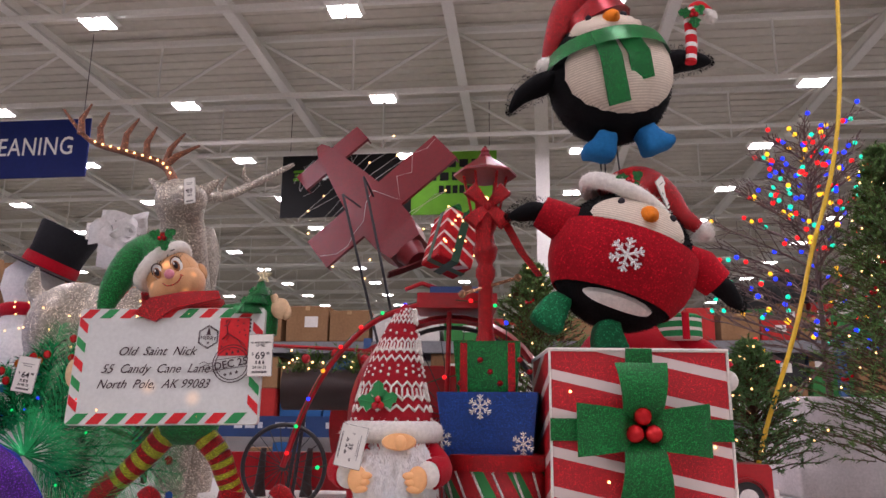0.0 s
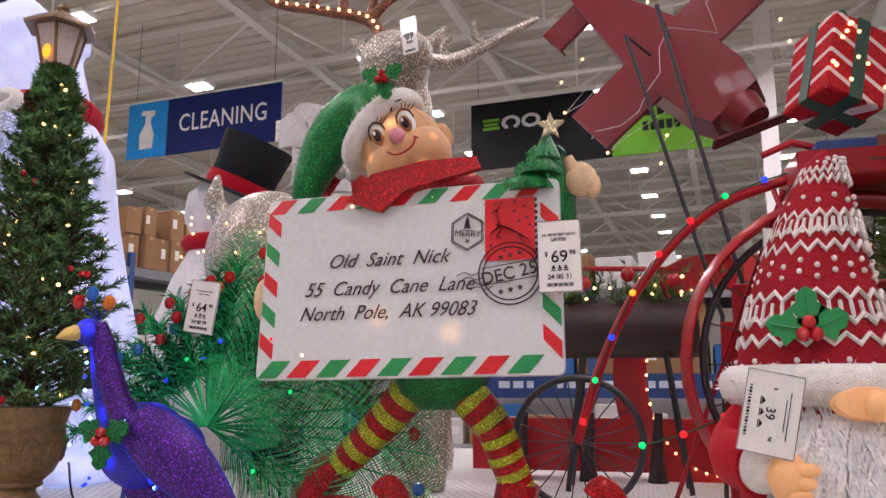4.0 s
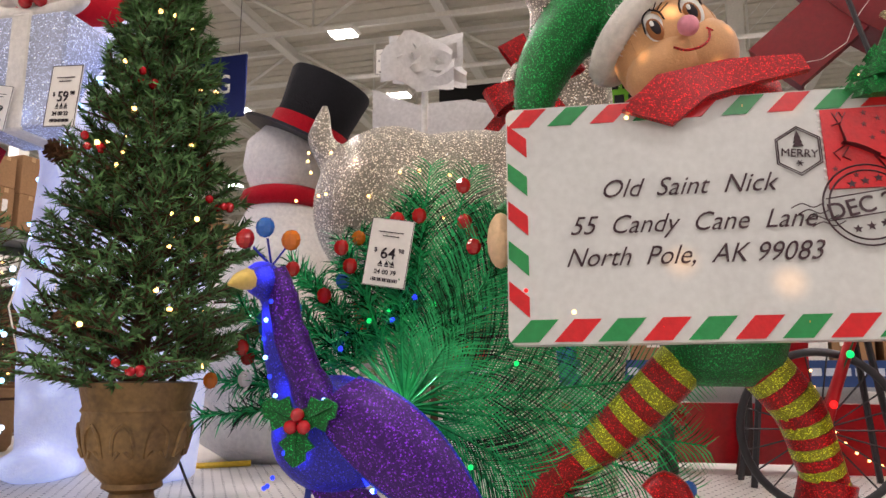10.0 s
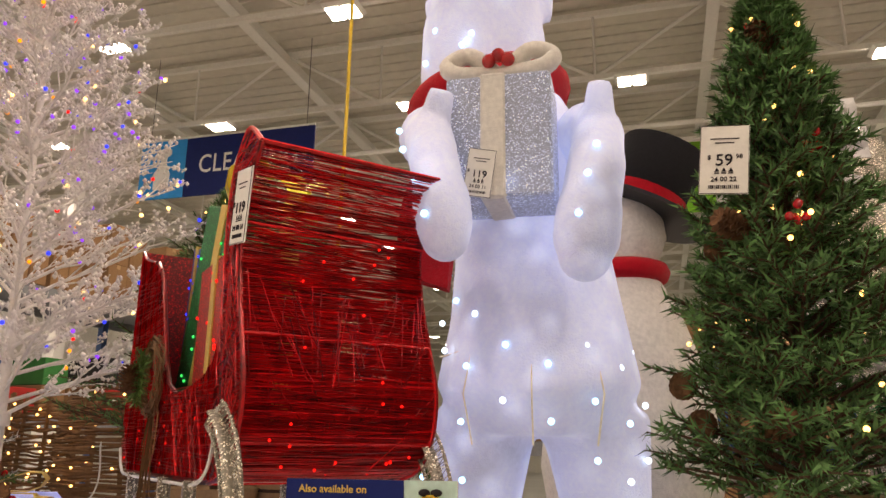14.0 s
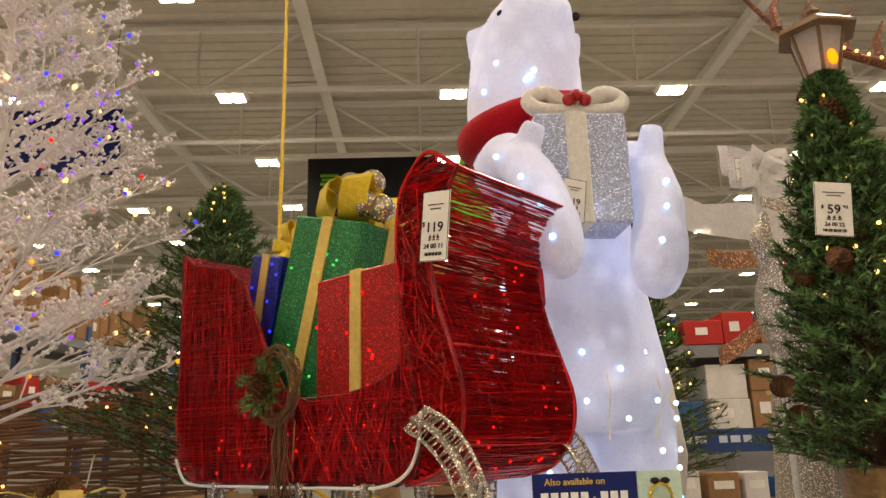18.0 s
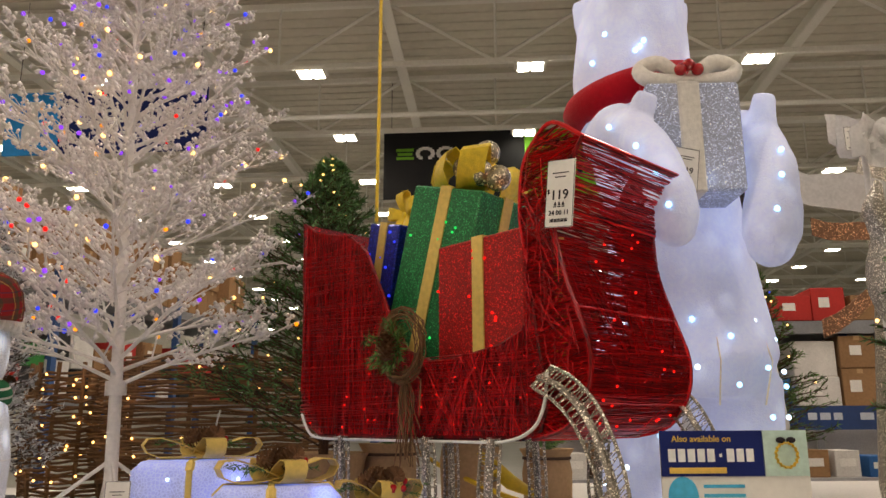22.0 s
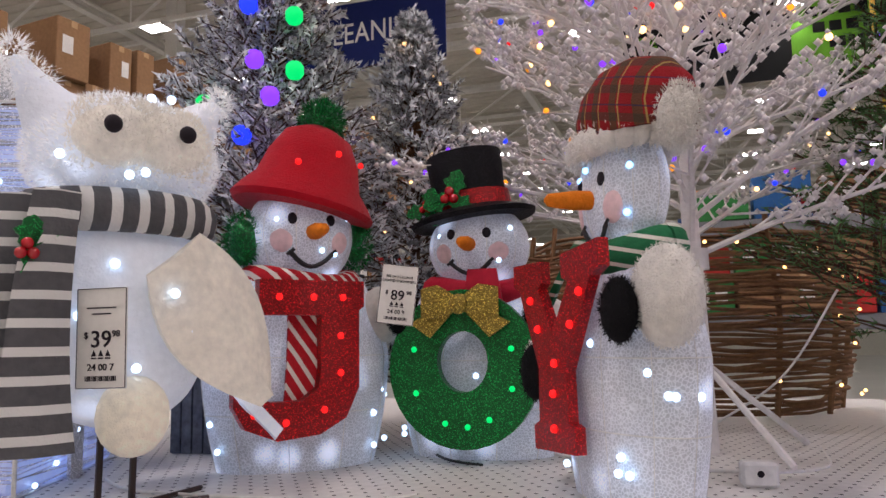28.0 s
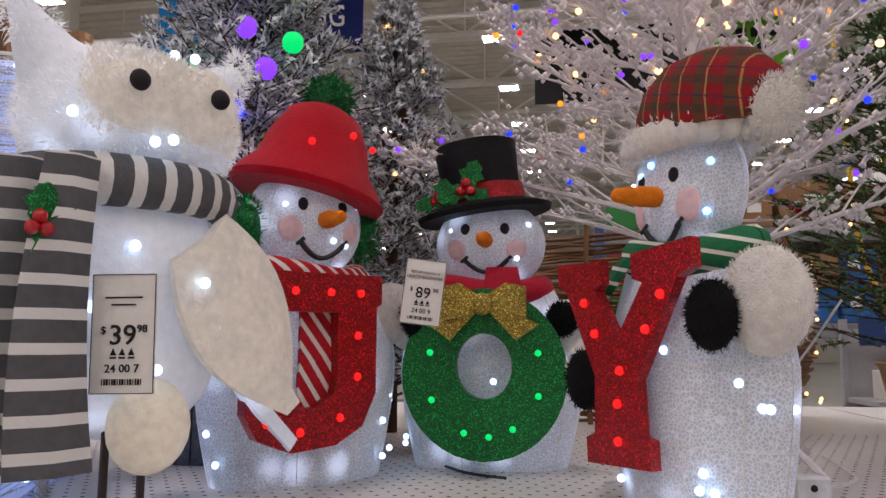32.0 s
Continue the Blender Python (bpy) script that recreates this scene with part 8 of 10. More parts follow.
    # wreath with pine cone and hanging raffia
    wr = part("wreath", Geo(o), M_WICKER, t, "small twig wreath with a frosted cone")
    g = Geo(o)
    c = S(0.43, -0.03, 1.42)
    for k in range(26):
        rr, ph = rnd.uniform(0.045, 0.075), rnd.uniform(0, 6)
        g.tube([c + LD * (rr * math.cos(a + ph)) + Vector((0, 0, rr * 1.1 * math.sin(a + ph))) - WD * rnd.uniform(0, 0.02) for a in [2 * math.pi * j / 14 for j in range(13)]], 0.0013, 3, caps=False)
    for k in range(18):
        e = c + LD * rnd.uniform(-0.02, 0.06) - Vector((0, 0, rnd.uniform(0.14, 0.26))) - WD * rnd.uniform(0, 0.02)
        m1 = c.lerp(e, 0.5) + LD * rnd.uniform(-0.03, 0.03)
        g.tube([c - Vector((0, 0, 0.04)), m1, e], 0.0015, 3, caps=False)
    part("twig_spray", g, M_WICKER, wr)["kind"] = "stuff"
    V, F = [], []
    for k in range(34):
        a = rnd.uniform(0, 6.28)
        e = c - WD * 0.03 - LD * 0.03 + LD * 0.065 * math.cos(a) + Vector((0, 0, 0.05 * math.sin(a)))
        needles(V, F, [c - WD * 0.03, c.lerp(e, 0.5) - WD * 0.02, e], rnd, 0.02, 0.002, 10)
    g = Geo(o).add(V, F)
    part("sprig", g, M_PINE2, wr)["kind"] = "stuff"
    cone = new("pine_cone", cone_mesh())
    cone.parent = wr
    cone.location = c - WD * 0.05 - o - Vector((0, 0, 0.01))
    return t


sleigh()


def mesh_gift(name, l, w, z, sx, sy, sz, m, label, lights, tilt=0.0, turn=0.0):
    o = S(l, w, z)
    ang = math.degrees(math.atan2(LD.y, LD.x))
    t = thing(name, o, label, "present", "presents in the sleigh")
    t.matrix_world = Matrix.Translation(o) @ Matrix.Rotation(radians(ang + turn), 4, "Z") @ Matrix.Rotation(radians(tilt), 4, "Y")
    part("box", Geo().rbox((0, 0, sz / 2), (sx, sy, sz), 0.004), m, t, smooth=False)
    part("ribbon", Geo().box((0.0, 0, sz / 2), (0.032, sy + 0.006, sz + 0.006)), M_GOLDR, t, "gold ribbed ribbon", smooth=False)
    part("ribbon", Geo().box((0.0, 0, sz / 2), (sx + 0.006, 0.032, sz + 0.005)), M_GOLDR, t, "gold ribbed ribbon", smooth=False)
    rnd = random.Random(int(l * 1000))
    for k in range(18):
        bulb(t, (rnd.uniform(-sx / 2, sx / 2), -sy / 2 - 0.001, rnd.uniform(0.02, sz - 0.01)), lights, 0.0034)
    return t


T_RED = mat("red_mesh_wrap", (0.48, 0.012, 0.012), rough=0.35, metal=0.2, glit=0.7, gs=560, bump=0.9)
T_GREEN = mat("green_mesh_wrap", (0.02, 0.22, 0.07), rough=0.35, metal=0.25, glit=0.7, gs=560, bump=0.9)
mesh_gift("sleigh_gift", 0.60, 0.12, 1.245, 0.25, 0.20, 0.385, T_RED, "red glitter mesh gift with gold ribbon", "red", turn=-3)
gg = mesh_gift("sleigh_gift", 0.31, 0.15, 1.25, 0.20, 0.20, 0.545, T_GREEN, "tall green glitter mesh gift with gold bow", "green", tilt=15, turn=6)
bg = mesh_gift("sleigh_gift", 0.13, 0.16, 1.25, 0.13, 0.15, 0.50, mat("blue_mesh_wrap", (0.012, 0.03, 0.38), rough=0.35, metal=0.25, glit=0.7, gs=560, bump=0.9), "blue glitter mesh gift with gold ribbon", "blue", tilt=13, turn=-6)
gb = part("bow", Geo(), M_GOLDR, gg, "gold ribbon bow")
for k in range(6):
    a = k * math.pi / 3
    rows = []
    for i in range(8):
        q = i / 7
        rr = (0.10 + 0.02 * (k % 2)) * math.sin(q * math.pi)
        zz = 0.558 + 0.045 * math.sin(q * 2 * math.pi) + (0.02 + 0.02 * (k % 3)) * math.sin(q * math.pi)
        cpt = Vector((math.cos(a) * rr, math.sin(a) * rr, zz))
        wv = Vector((-math.sin(a), math.cos(a), 0.3)) * 0.030
        rows.append([cpt - wv, cpt + wv])
    part("bow_loop", Geo().sheet(rows, 0.002), M_YELR, gb)
for x, y, z in ((0.0, -0.05, 0.60), (0.055, -0.06, 0.59), (0.03, -0.02, 0.645), (0.09, -0.04, 0.585)):
    part("glitter_ball", Geo().ball((x, y, z), 0.03, 14, 10), mat("champagne_ball", (0.62, 0.52, 0.34), rough=0.25, metal=0.7, glit=0.9, gs=260, bump=1.0), gg, "champagne glitter ball")
bow(bg, (0, 0, 0.53), 0.06, M_YELR, 5, False)
price_tag(S(0.83, -0.012, 1.665), -42, 0.058, 0.125, "119", "", 2, "24 00 11", tilt=6, label="white price card showing 119 on the sleigh")


# ---- cardboard info sign in front of the sleigh ----
def info_sign():
    o = Vector((-2.34, 2.27, PZ))
    t = thing("info_sign", o, "navy and mint printed shelf sign with a gold wreath picture", "sign")
    t.matrix_world = Matrix.Translation(o) @ Matrix.Rotation(radians(-2), 4, "Z")
    part("panel", Geo().box((0, 0.003, 0.15), (0.235, 0.004, 0.20)), M_TAG, t, smooth=False)
    part("navy_field", Geo().box((-0.036, 0, 0.215), (0.163, 0.003, 0.07)), M_NAVY, t, smooth=False)
    part("mint_field", Geo().box((0.0815, 0, 0.215), (0.070, 0.003, 0.07)), mat("mint_print", (0.50, 0.68, 0.60), rough=0.5), t, smooth=False)
    lettering("Also available on", 0.014, mat("yellow_print", (0.75, 0.5, 0.1), rough=0.5), t, (-0.052, -0.002, 0.233))
    g = Geo()
    for k in range(9):
        g.box((-0.1 + 0.0155 * k, -0.002, 0.212), (0.0115 if k != 5 else 0.004, 0.001, 0.020 if k != 5 else 0.005))
    part("print_block", g, M_WHITE, t, smooth=False)
    part("print_line", Geo().box((-0.06, -0.002, 0.189), (0.09, 0.001, 0.009)), MATS["yellow_print"], t, smooth=False)
    g = Geo().tube([(0.082 + (0.016 + 0.002 * (k % 2)) * math.cos(k * math.pi / 16), -0.0015, 0.212 + (0.018 + 0.002 * (k % 2)) * math.sin(k * math.pi / 16)) for k in range(33)], 0.0065, 8, flat=0.25)
    wr = part("wreath_picture", g, mat("gold_print", (0.62, 0.40, 0.03), rough=0.5), t)
    g = Geo()
    for sg in (-1, 1):
        g.ball((0.082 + sg * 0.008, -0.004, 0.235), (0.008, 0.002, 0.005), 8, 6)
    part("bow_picture", g, M_INK, wr)
    g = Geo().ball((-0.085, 0, 0.15), (0.024, 0.002, 0.030), 20, 10)
    part("round_mark", g, mat("cyan_print", (0.05, 0.42, 0.65), rough=0.5), t)
    g = Geo()
    for k in range(3):
        g.box((-0.02, 0, 0.165 - 0.014 * k), (0.065, 0.001, 0.005))
    part("text_bar", g, MATS["cyan_print"], t, smooth=False)
    part("holder", Geo().tube([(0, 0.01, 0.0), (0, 0.01, 0.16)], 0.006, 6), M_DARK, t)
    part("foot", Geo().box((0, 0.015, 0.004), (0.12, 0.06, 0.008)), M_DARK, t, smooth=False)
    return t


info_sign()
cord("extension_cable", [(-2.99, 4.2, 6.7), (-3.0, 4.2, 3.0), (-3.0, 4.15, 1.9), (-2.95, 4.0, 1.3), (-2.6, 3.4, 1.06), (-2.2, 3.2, 1.01), (-1.9, 3.3, 1.01)], 0.008, M_YCORD, "yellow extension cord hanging from the roof")
t = thing("cord_end", (-2.62, 3.05, 1.13), "yellow extension cord coupling with knot", "plug")
part("coupling", Geo().tube([(-0.06, 0, 0.06), (-0.02, 0, 0.02), (0.02, 0, -0.015), (0.09, 0, -0.05)], [0.007, 0.02, 0.02, 0.008], 10), M_YCORD, t)

# ---- trees and wicker behind ----
evergreen("christmas_tree", (-3.12, 3.46, PZ + 0.16), 0.92, 0.46, "dark green artificial christmas tree in a burlap pot", M_PINE, 51, z0=0.02, branches=190, per=9, side=5, lights=("warm",), nlights=45, berries=6)
t = thing("burlap_pot", (-3.12, 3.46, PZ), "tan burlap wrapped tree pot", "pot")
part("pot", Geo().lathe((0, 0, 0), [(0.10, 0), (0.13, 0.16), (0.14, 0.175), (0.12, 0.17)], 18), M_TAN, t)
evergreen("christmas_tree", (-1.52, 4.05, PZ), 0.92, 0.33, "green artificial christmas tree with warm lights", M_PINE2, 52, branches=150, per=7, lights=("warm", "warm", "warm", "blue"), nlights=50)


def wicker(name, at, r, h, a0, a1, n, label):
    rnd = random.Random(9)
    t = thing(name, at, label, "wicker decoration")
    for k in range(n):
        z = 0.01 + h * k / n
        pts = []
        ph = rnd.uniform(0, 6)
        for j in range(15):
            a = radians(a0 + (a1 - a0) * j / 14)
            rr = r * (0.86 + 0.14 * math.sin(z / h * 3)) + 0.012 * math.sin(j * 1.9 + ph) + rnd.uniform(-0.004, 0.004)
            pts.append((rr * math.cos(a), rr * math.sin(a), z + rnd.uniform(-0.006, 0.006)))
        part("twig", Geo().tube(pts, rnd.uniform(0.004, 0.007), 5), M_WICKER, t)
    for j in range(7):
        a = radians(a0 + (a1 - a0) * j / 6)
        part("stake", Geo().tube([(r * 0.9 * math.cos(a), r * 0.9 * math.sin(a), 0), (r * 0.97 * math.cos(a), r * 0.97 * math.sin(a), h * 0.5), (r * 0.9 * math.cos(a), r * 0.9 * math.sin(a), h + 0.04)], 0.008, 6), M_WICKER, t)
    for k in range(30):
        a, z = radians(rnd.uniform(a0, a1)), rnd.uniform(0.05, h)
        bulb(t, ((r + 0.012) * math.cos(a), (r + 0.012) * math.sin(a), z), "warm", 0.005)
    return t


wicker("wicker_screen", (-3.62, 4.25, PZ), 0.50, 0.50, 190, 350, 44, "brown woven twig basket screen with warm lights")
wicker("wicker_screen", (-4.15, 4.15, PZ), 0.2, 0.45, 180, 350, 34, "brown woven twig basket with warm lights")


# ---- lit angel figure of glitter ribbon ----
def ribbon_figure():
    o = Vector((-1.27, 3.50, PZ))
    t = thing("ribbon_figure", o, "champagne and white glitter ribbon figure with rose gold streamers", "ribbon decoration")
    part("gown", Geo().lathe((0.1, 0.1, 0), [(0.12, 0), (0.125, 0.05), (0.09, 0.45), (0.055, 0.8), (0.075, 0.95), (0.09, 1.1), (0.05, 1.22)], 20), G_SILVER, t)
    g = Geo()
    g.sheet([[(0.08, 0, 0.93), (0.08, 0, 1.06)], [(-0.06, 0, 0.96), (-0.06, 0, 1.10)], [(-0.22, 0, 0.98), (-0.22, 0, 1.09)], [(-0.36, 0, 1.01), (-0.36, 0, 1.15)]], 0.006)
    part("white_sash", g, M_SILK, t)
    for z0, z1 in ((0.80, 0.92), (0.72, 0.58)):
        rows = []
        for i in range(8):
            q = i / 7
            c = Vector((0.10 - 0.36 * q, -0.06, z0 + (z1 - z0) * q + 0.03 * math.sin(q * 5)))
            rows.append([c - Vector((0, 0, 0.03)), c + Vector((0, 0, 0.03))])
        part("streamer", Geo().sheet(rows, 0.005), G_ROSE, t, "rose gold glitter streamer")
    return t


ribbon_figure()


# ---- lit gift boxes with gold ribbon ----
def lit_gift(c, s, h, rz, label):
    t = thing("lit_gift_box", c, label, "lit present", "lit gift boxes", rz)
    b = 0.018
    part("box", Geo().rbox((0, 0, h / 2), (s[0], s[1], h), b), L_GIFT, t)
    part("ribbon", Geo().rbox((-0.01, 0, h / 2), (0.044, s[1] + 0.005, h + 0.005), b), M_GOLDR, t, "gold ribbon", smooth=False)
    part("ribbon", Geo().rbox((0, 0, h / 2), (s[0] + 0.005, 0.044, h + 0.005), b), M_GOLDR, t, "gold ribbon", smooth=False)
    rnd = random.Random(int(h * 1e4))
    for k in range(4):
        a = k * math.pi / 2 + 0.3
        rows = []
        for i in range(9):
            q = i / 8
            rr = s[0] * 0.5 * math.sin(q * math.pi)
            zz = h + 0.012 + 0.02 * math.sin(q * 2 * math.pi) + 0.018 * math.sin(q * math.pi)
            cp = Vector((math.cos(a) * rr, math.sin(a) * rr * 0.6, zz))
            wv = Vector((-math.sin(a), math.cos(a), 0)) * 0.021
            rows.append([cp - wv, cp + wv])
        part("bow_loop", Geo().sheet(rows, 0.002), M_GOLDR, t)
    for k in range(2):
        cn = new("pine_cone", cone_mesh())
        cn.parent = t
        cn.matrix_local = Matrix.Translation((0.02 - 0.035 * k, -0.02 + 0.01 * k, h + 0.045)) @ Euler((1.2, 0.4 * k, 0.6 + k)).to_matrix().to_4x4()
    V, F = [], []
    for k in range(7):
        a = rnd.uniform(0, 6.28)
        e = Vector((0.10 * math.cos(a), 0.08 * math.sin(a), h + 0.02 + rnd.uniform(0, 0.02)))
        needles(V, F, [Vector((0, 0, h + 0.02)), e * 0.5 + Vector((0, 0, (h + 0.03) * 0.5)), e], rnd, 0.014, 0.0013, 22)
    part("sprig", Geo().add(V, F), M_PINE2, t)["kind"] = "stuff"
    b2 = new("berry_pick", berry_mesh())
    b2.parent = t
    b2.location = (0.035, -0.03, h + 0.035)
    for k in range(14):
        bulb(t, (rnd.uniform(-s[0] / 2 + 0.02, s[0] / 2 - 0.02), -s[1] / 2 - 0.0005, rnd.uniform(0.02, h - 0.03)), "white", 0.0035)
    return t


lit_gift((-3.30, 2.75, PZ), (0.25, 0.22), 0.19, 8, "large lit white box with gold ribbon and pine cone bow")
lit_gift((-3.10, 2.52, PZ), (0.225, 0.20), 0.155, 10, "middle lit white box with gold ribbon and pine cones")
lit_gift((-2.915, 2.55, PZ), (0.165, 0.14), 0.115, 6, "small lit white box with gold ribbon and berries")
price_tag((-3.425, 2.62, 1.105), 8, 0.047, 0.10, "39", "98", 2, "24 00 17", label="cream price card showing 39.98 by the lit boxes")


# ---- flocked trees ----
FT = evergreen("flocked_tree", (-4.57, 3.28, PZ + 0.12), 1.25, 0.36, "snow-flocked christmas tree with large coloured globe bulbs", M_FLOCK, 61, z0=0.0, branches=290, nl=0.020, nw=0.0055, per=11, side=5, lift=0.15, power=0.85)
rnd = random.Random(62)
for k, (x, y, z, kind) in enumerate(((0.02, -0.05, 1.10, "blue"), (-0.08, -0.06, 0.97, "green"), (0.015, -0.13, 0.86, "purple"), (-0.075, -0.14, 0.80, "red"), (0.10, -0.13, 0.775, "amber"), (-0.02, -0.19, 0.725, "blue"), (0.075, -0.17, 0.70, "green"),
                                     (0.0, -0.2, 0.61, "purple"), (0.09, -0.2, 0.58, "green"), (-0.11, -0.2, 0.53, "green"), (0.05, -0.23, 0.525, "purple"), (0.0, -0.25, 0.45, "blue"), (-0.09, -0.25, 0.37, "amber"), (-0.16, -0.25, 0.30, "purple"), (-0.2, -0.2, 0.43, "blue"),
                                     (0.14, -0.25, 0.30, "blue"), (0.17, -0.22, 0.42, "purple"), (0.05, -0.28, 0.28, "green"), (-0.05, -0.28, 0.22, "blue"))):
    part("globe_bulb", bulb_mesh(kind, 0.021), None, FT, "round coloured globe bulb").location = (x + 0.04, y + 0.03, z * 1.09 + 0.015)
t = thing("wooden_pot", (-4.56, 3.17, PZ), "grey ribbed wooden tree pot", "pot")
part("pot", Geo().box((0, 0.05, 0.08), (0.26, 0.24, 0.16)), mat("grey_wood", (0.12, 0.13, 0.15), rough=0.8, var=0.3, s1=30), t, smooth=False)
for k in range(11):
    part("slat", Geo().box((-0.12 + 0.024 * k, -0.073, 0.08), (0.02, 0.008, 0.156)), MATS["grey_wood"], t, smooth=False)
evergreen("flocked_tree", (-4.32, 3.62, PZ), 1.06, 0.33, "small snow-flocked christmas tree with warm lights", M_FLOCK, 63, z0=0.08, branches=200, nl=0.022, nw=0.0055, per=10, side=4, lift=0.2, lights=("warm",), nlights=45, light_r=0.005, cones=5)
t = thing("grey_base", (-4.12, 3.36, PZ), "grey block tree base", "base")
part("block", Geo().rbox((0, 0, 0.03), (0.2, 0.2, 0.06), 0.006), MATS["grey_wood"], t, smooth=False)


# ---- snowmen with letters ----
def snow_face(t, c, r, az, tilt=0, long=1.0):
    for da in (-22, 20):
        a, e = radians(az + da), radians(14)
        p = Vector(c) + Vector((r[0] * math.cos(e) * math.cos(a), r[1] * math.cos(e) * math.sin(a), r[2] * math.sin(e)))
        part("eye", Geo().ball(p, (0.008, 0.007, 0.010), 10, 8), M_INK, t)
    for da in (-34, 34):
        part("cheek", Geo().patch(c, r, az + da, -10, 13, 13, 0.0015), mat("pink_blush", (0.80, 0.58, 0.60), rough=0.8), t, "pink blush")
    g = Geo()
    pts = []
    for k in range(9):
        q = -1 + k / 4
        a, e = radians(az + 24 * q), radians(-38 + 16 * q * q)
        pts.append(Vector(c) + Vector(((r[0] + 0.002) * math.cos(e) * math.cos(a), (r[1] + 0.002) * math.cos(e) * math.sin(a), (r[2] + 0.002) * math.sin(e))))
    g.tube(pts, 0.0042, 6)
    for p in (pts[0], pts[-1]):
        g.tube([p + Vector((-0.006, 0, -0.004)), p + Vector((0.006, -0.001, 0.006))], 0.003, 5)
    part("mouth", g, M_BLKCORD, t, "stitched black smile")
    a = radians(az)
    d = Vector((math.cos(a), math.sin(a), 0))
    p = Vector(c) + Vector((r[0] * d.x, r[1] * d.y, 0.0))
    part("nose", Geo().tube([p - d * 0.01, p + d * 0.02 * long, p + d * 0.055 * long, p + d * 0.06 * long], [0.013, 0.0135, 0.009, 0.003], 10), M_ORANGE, t, "orange felt carrot nose")


def snow_body(t, rx, ry, h, hr, hz, seam=True):
    prof = []
    for k in range(15):
        q = k / 14
        prof.append((rx * (0.72 + 0.28 * math.sin(math.pi * (0.12 + 0.62 * q))) * (1.0 if q < 0.55 else 1 - 0.75 * (q - 0.55) ** 1.35), h * q))
    M = Matrix.Diagonal((1, ry / rx, 1, 1))
    part("body", Geo().lathe((0, 0, 0), prof, 32, 0, M), L_SNOW, t, "white thread mesh body lit from inside")
    part("head", Geo().ball((0, 0, hz), hr, 28, 18), L_SNOW, t)
    g = Geo()
    for k in range(10):
        a = 2 * math.pi * k / 10
        g.tube([(r * 1.003 * math.cos(a), r * 1.003 * math.sin(a) * ry / rx, z) for r, z in prof], 0.0008, 4, caps=False)
        g.tube([(hr[0] * 1.003 * math.cos(a) * math.cos(e), hr[1] * 1.003 * math.sin(a) * math.cos(e), hz + hr[2] * 1.003 * math.sin(e)) for e in [radians(-80 + 16 * j) for j in range(11)]], 0.0008, 4, caps=False)
    for i in (4, 8):
        g.tube([(prof[i][0] * 1.003 * math.cos(a), prof[i][0] * 1.003 * math.sin(a) * ry / rx, prof[i][1]) for a in [2 * math.pi * k / 30 for k in range(31)]], 0.0008, 4)
    part("wire_frame", g, M_WIRE, t)
    return prof


def letter_outline(ch):
    """Slab letters about 0.2 high, as outlines in x and z."""
    if ch == "J":
        return [(-0.055, 0.205), (0.085, 0.205), (0.085, 0.17), (0.078, 0.165), (0.078, 0.06), (0.06, 0.02), (0.025, 0.0), (-0.03, -0.005), (-0.07, 0.012), (-0.085, 0.04), (-0.085, 0.06), (-0.055, 0.055), (-0.04, 0.045),
                (0.0, 0.045), (0.022, 0.06), (0.026, 0.085), (0.026, 0.158), (-0.055, 0.158)]
    return [(-0.10, 0.21), (-0.022, 0.205), (-0.022, 0.178), (-0.032, 0.172), (0.0, 0.115), (0.045, 0.172), (0.03, 0.178), (0.03, 0.205), (0.115, 0.21), (0.115, 0.18), (0.095, 0.172), (0.028, 0.07), (0.028, 0.012),
            (0.042, 0.008), (0.042, -0.022), (-0.06, -0.022), (-0.06, 0.006), (-0.045, 0.012), (-0.04, 0.075), (-0.085, 0.175), (-0.10, 0.182)]


def ring_scarf(t, rx, ry, z, m, label, thick=0.022):
    ring = [((rx + 0.004) * math.cos(a), (ry + 0.004) * math.sin(a), z + 0.008 * math.sin(2 * a + 1)) for a in [2 * math.pi * k / 28 for k in range(29)]]
    return part("scarf", Geo().tube(ring, thick, 10, flat=1.1), m, t, label)


def mitten(t, p, s=0.03):
    g = Geo().ball(p, (s, s * 0.7, s * 1.15), 14, 10)
    g.fuzz(p, (s, s * 0.7, s * 1.15), 700, 0.007, 0.0009, 0, random.Random(3))
    part("mitten", g, M_BLKFUR, t, "black tinsel mitten")


def led_dots(t, pts, kind, r=0.0055):
    for p in pts:
        bulb(t, p, kind, r)


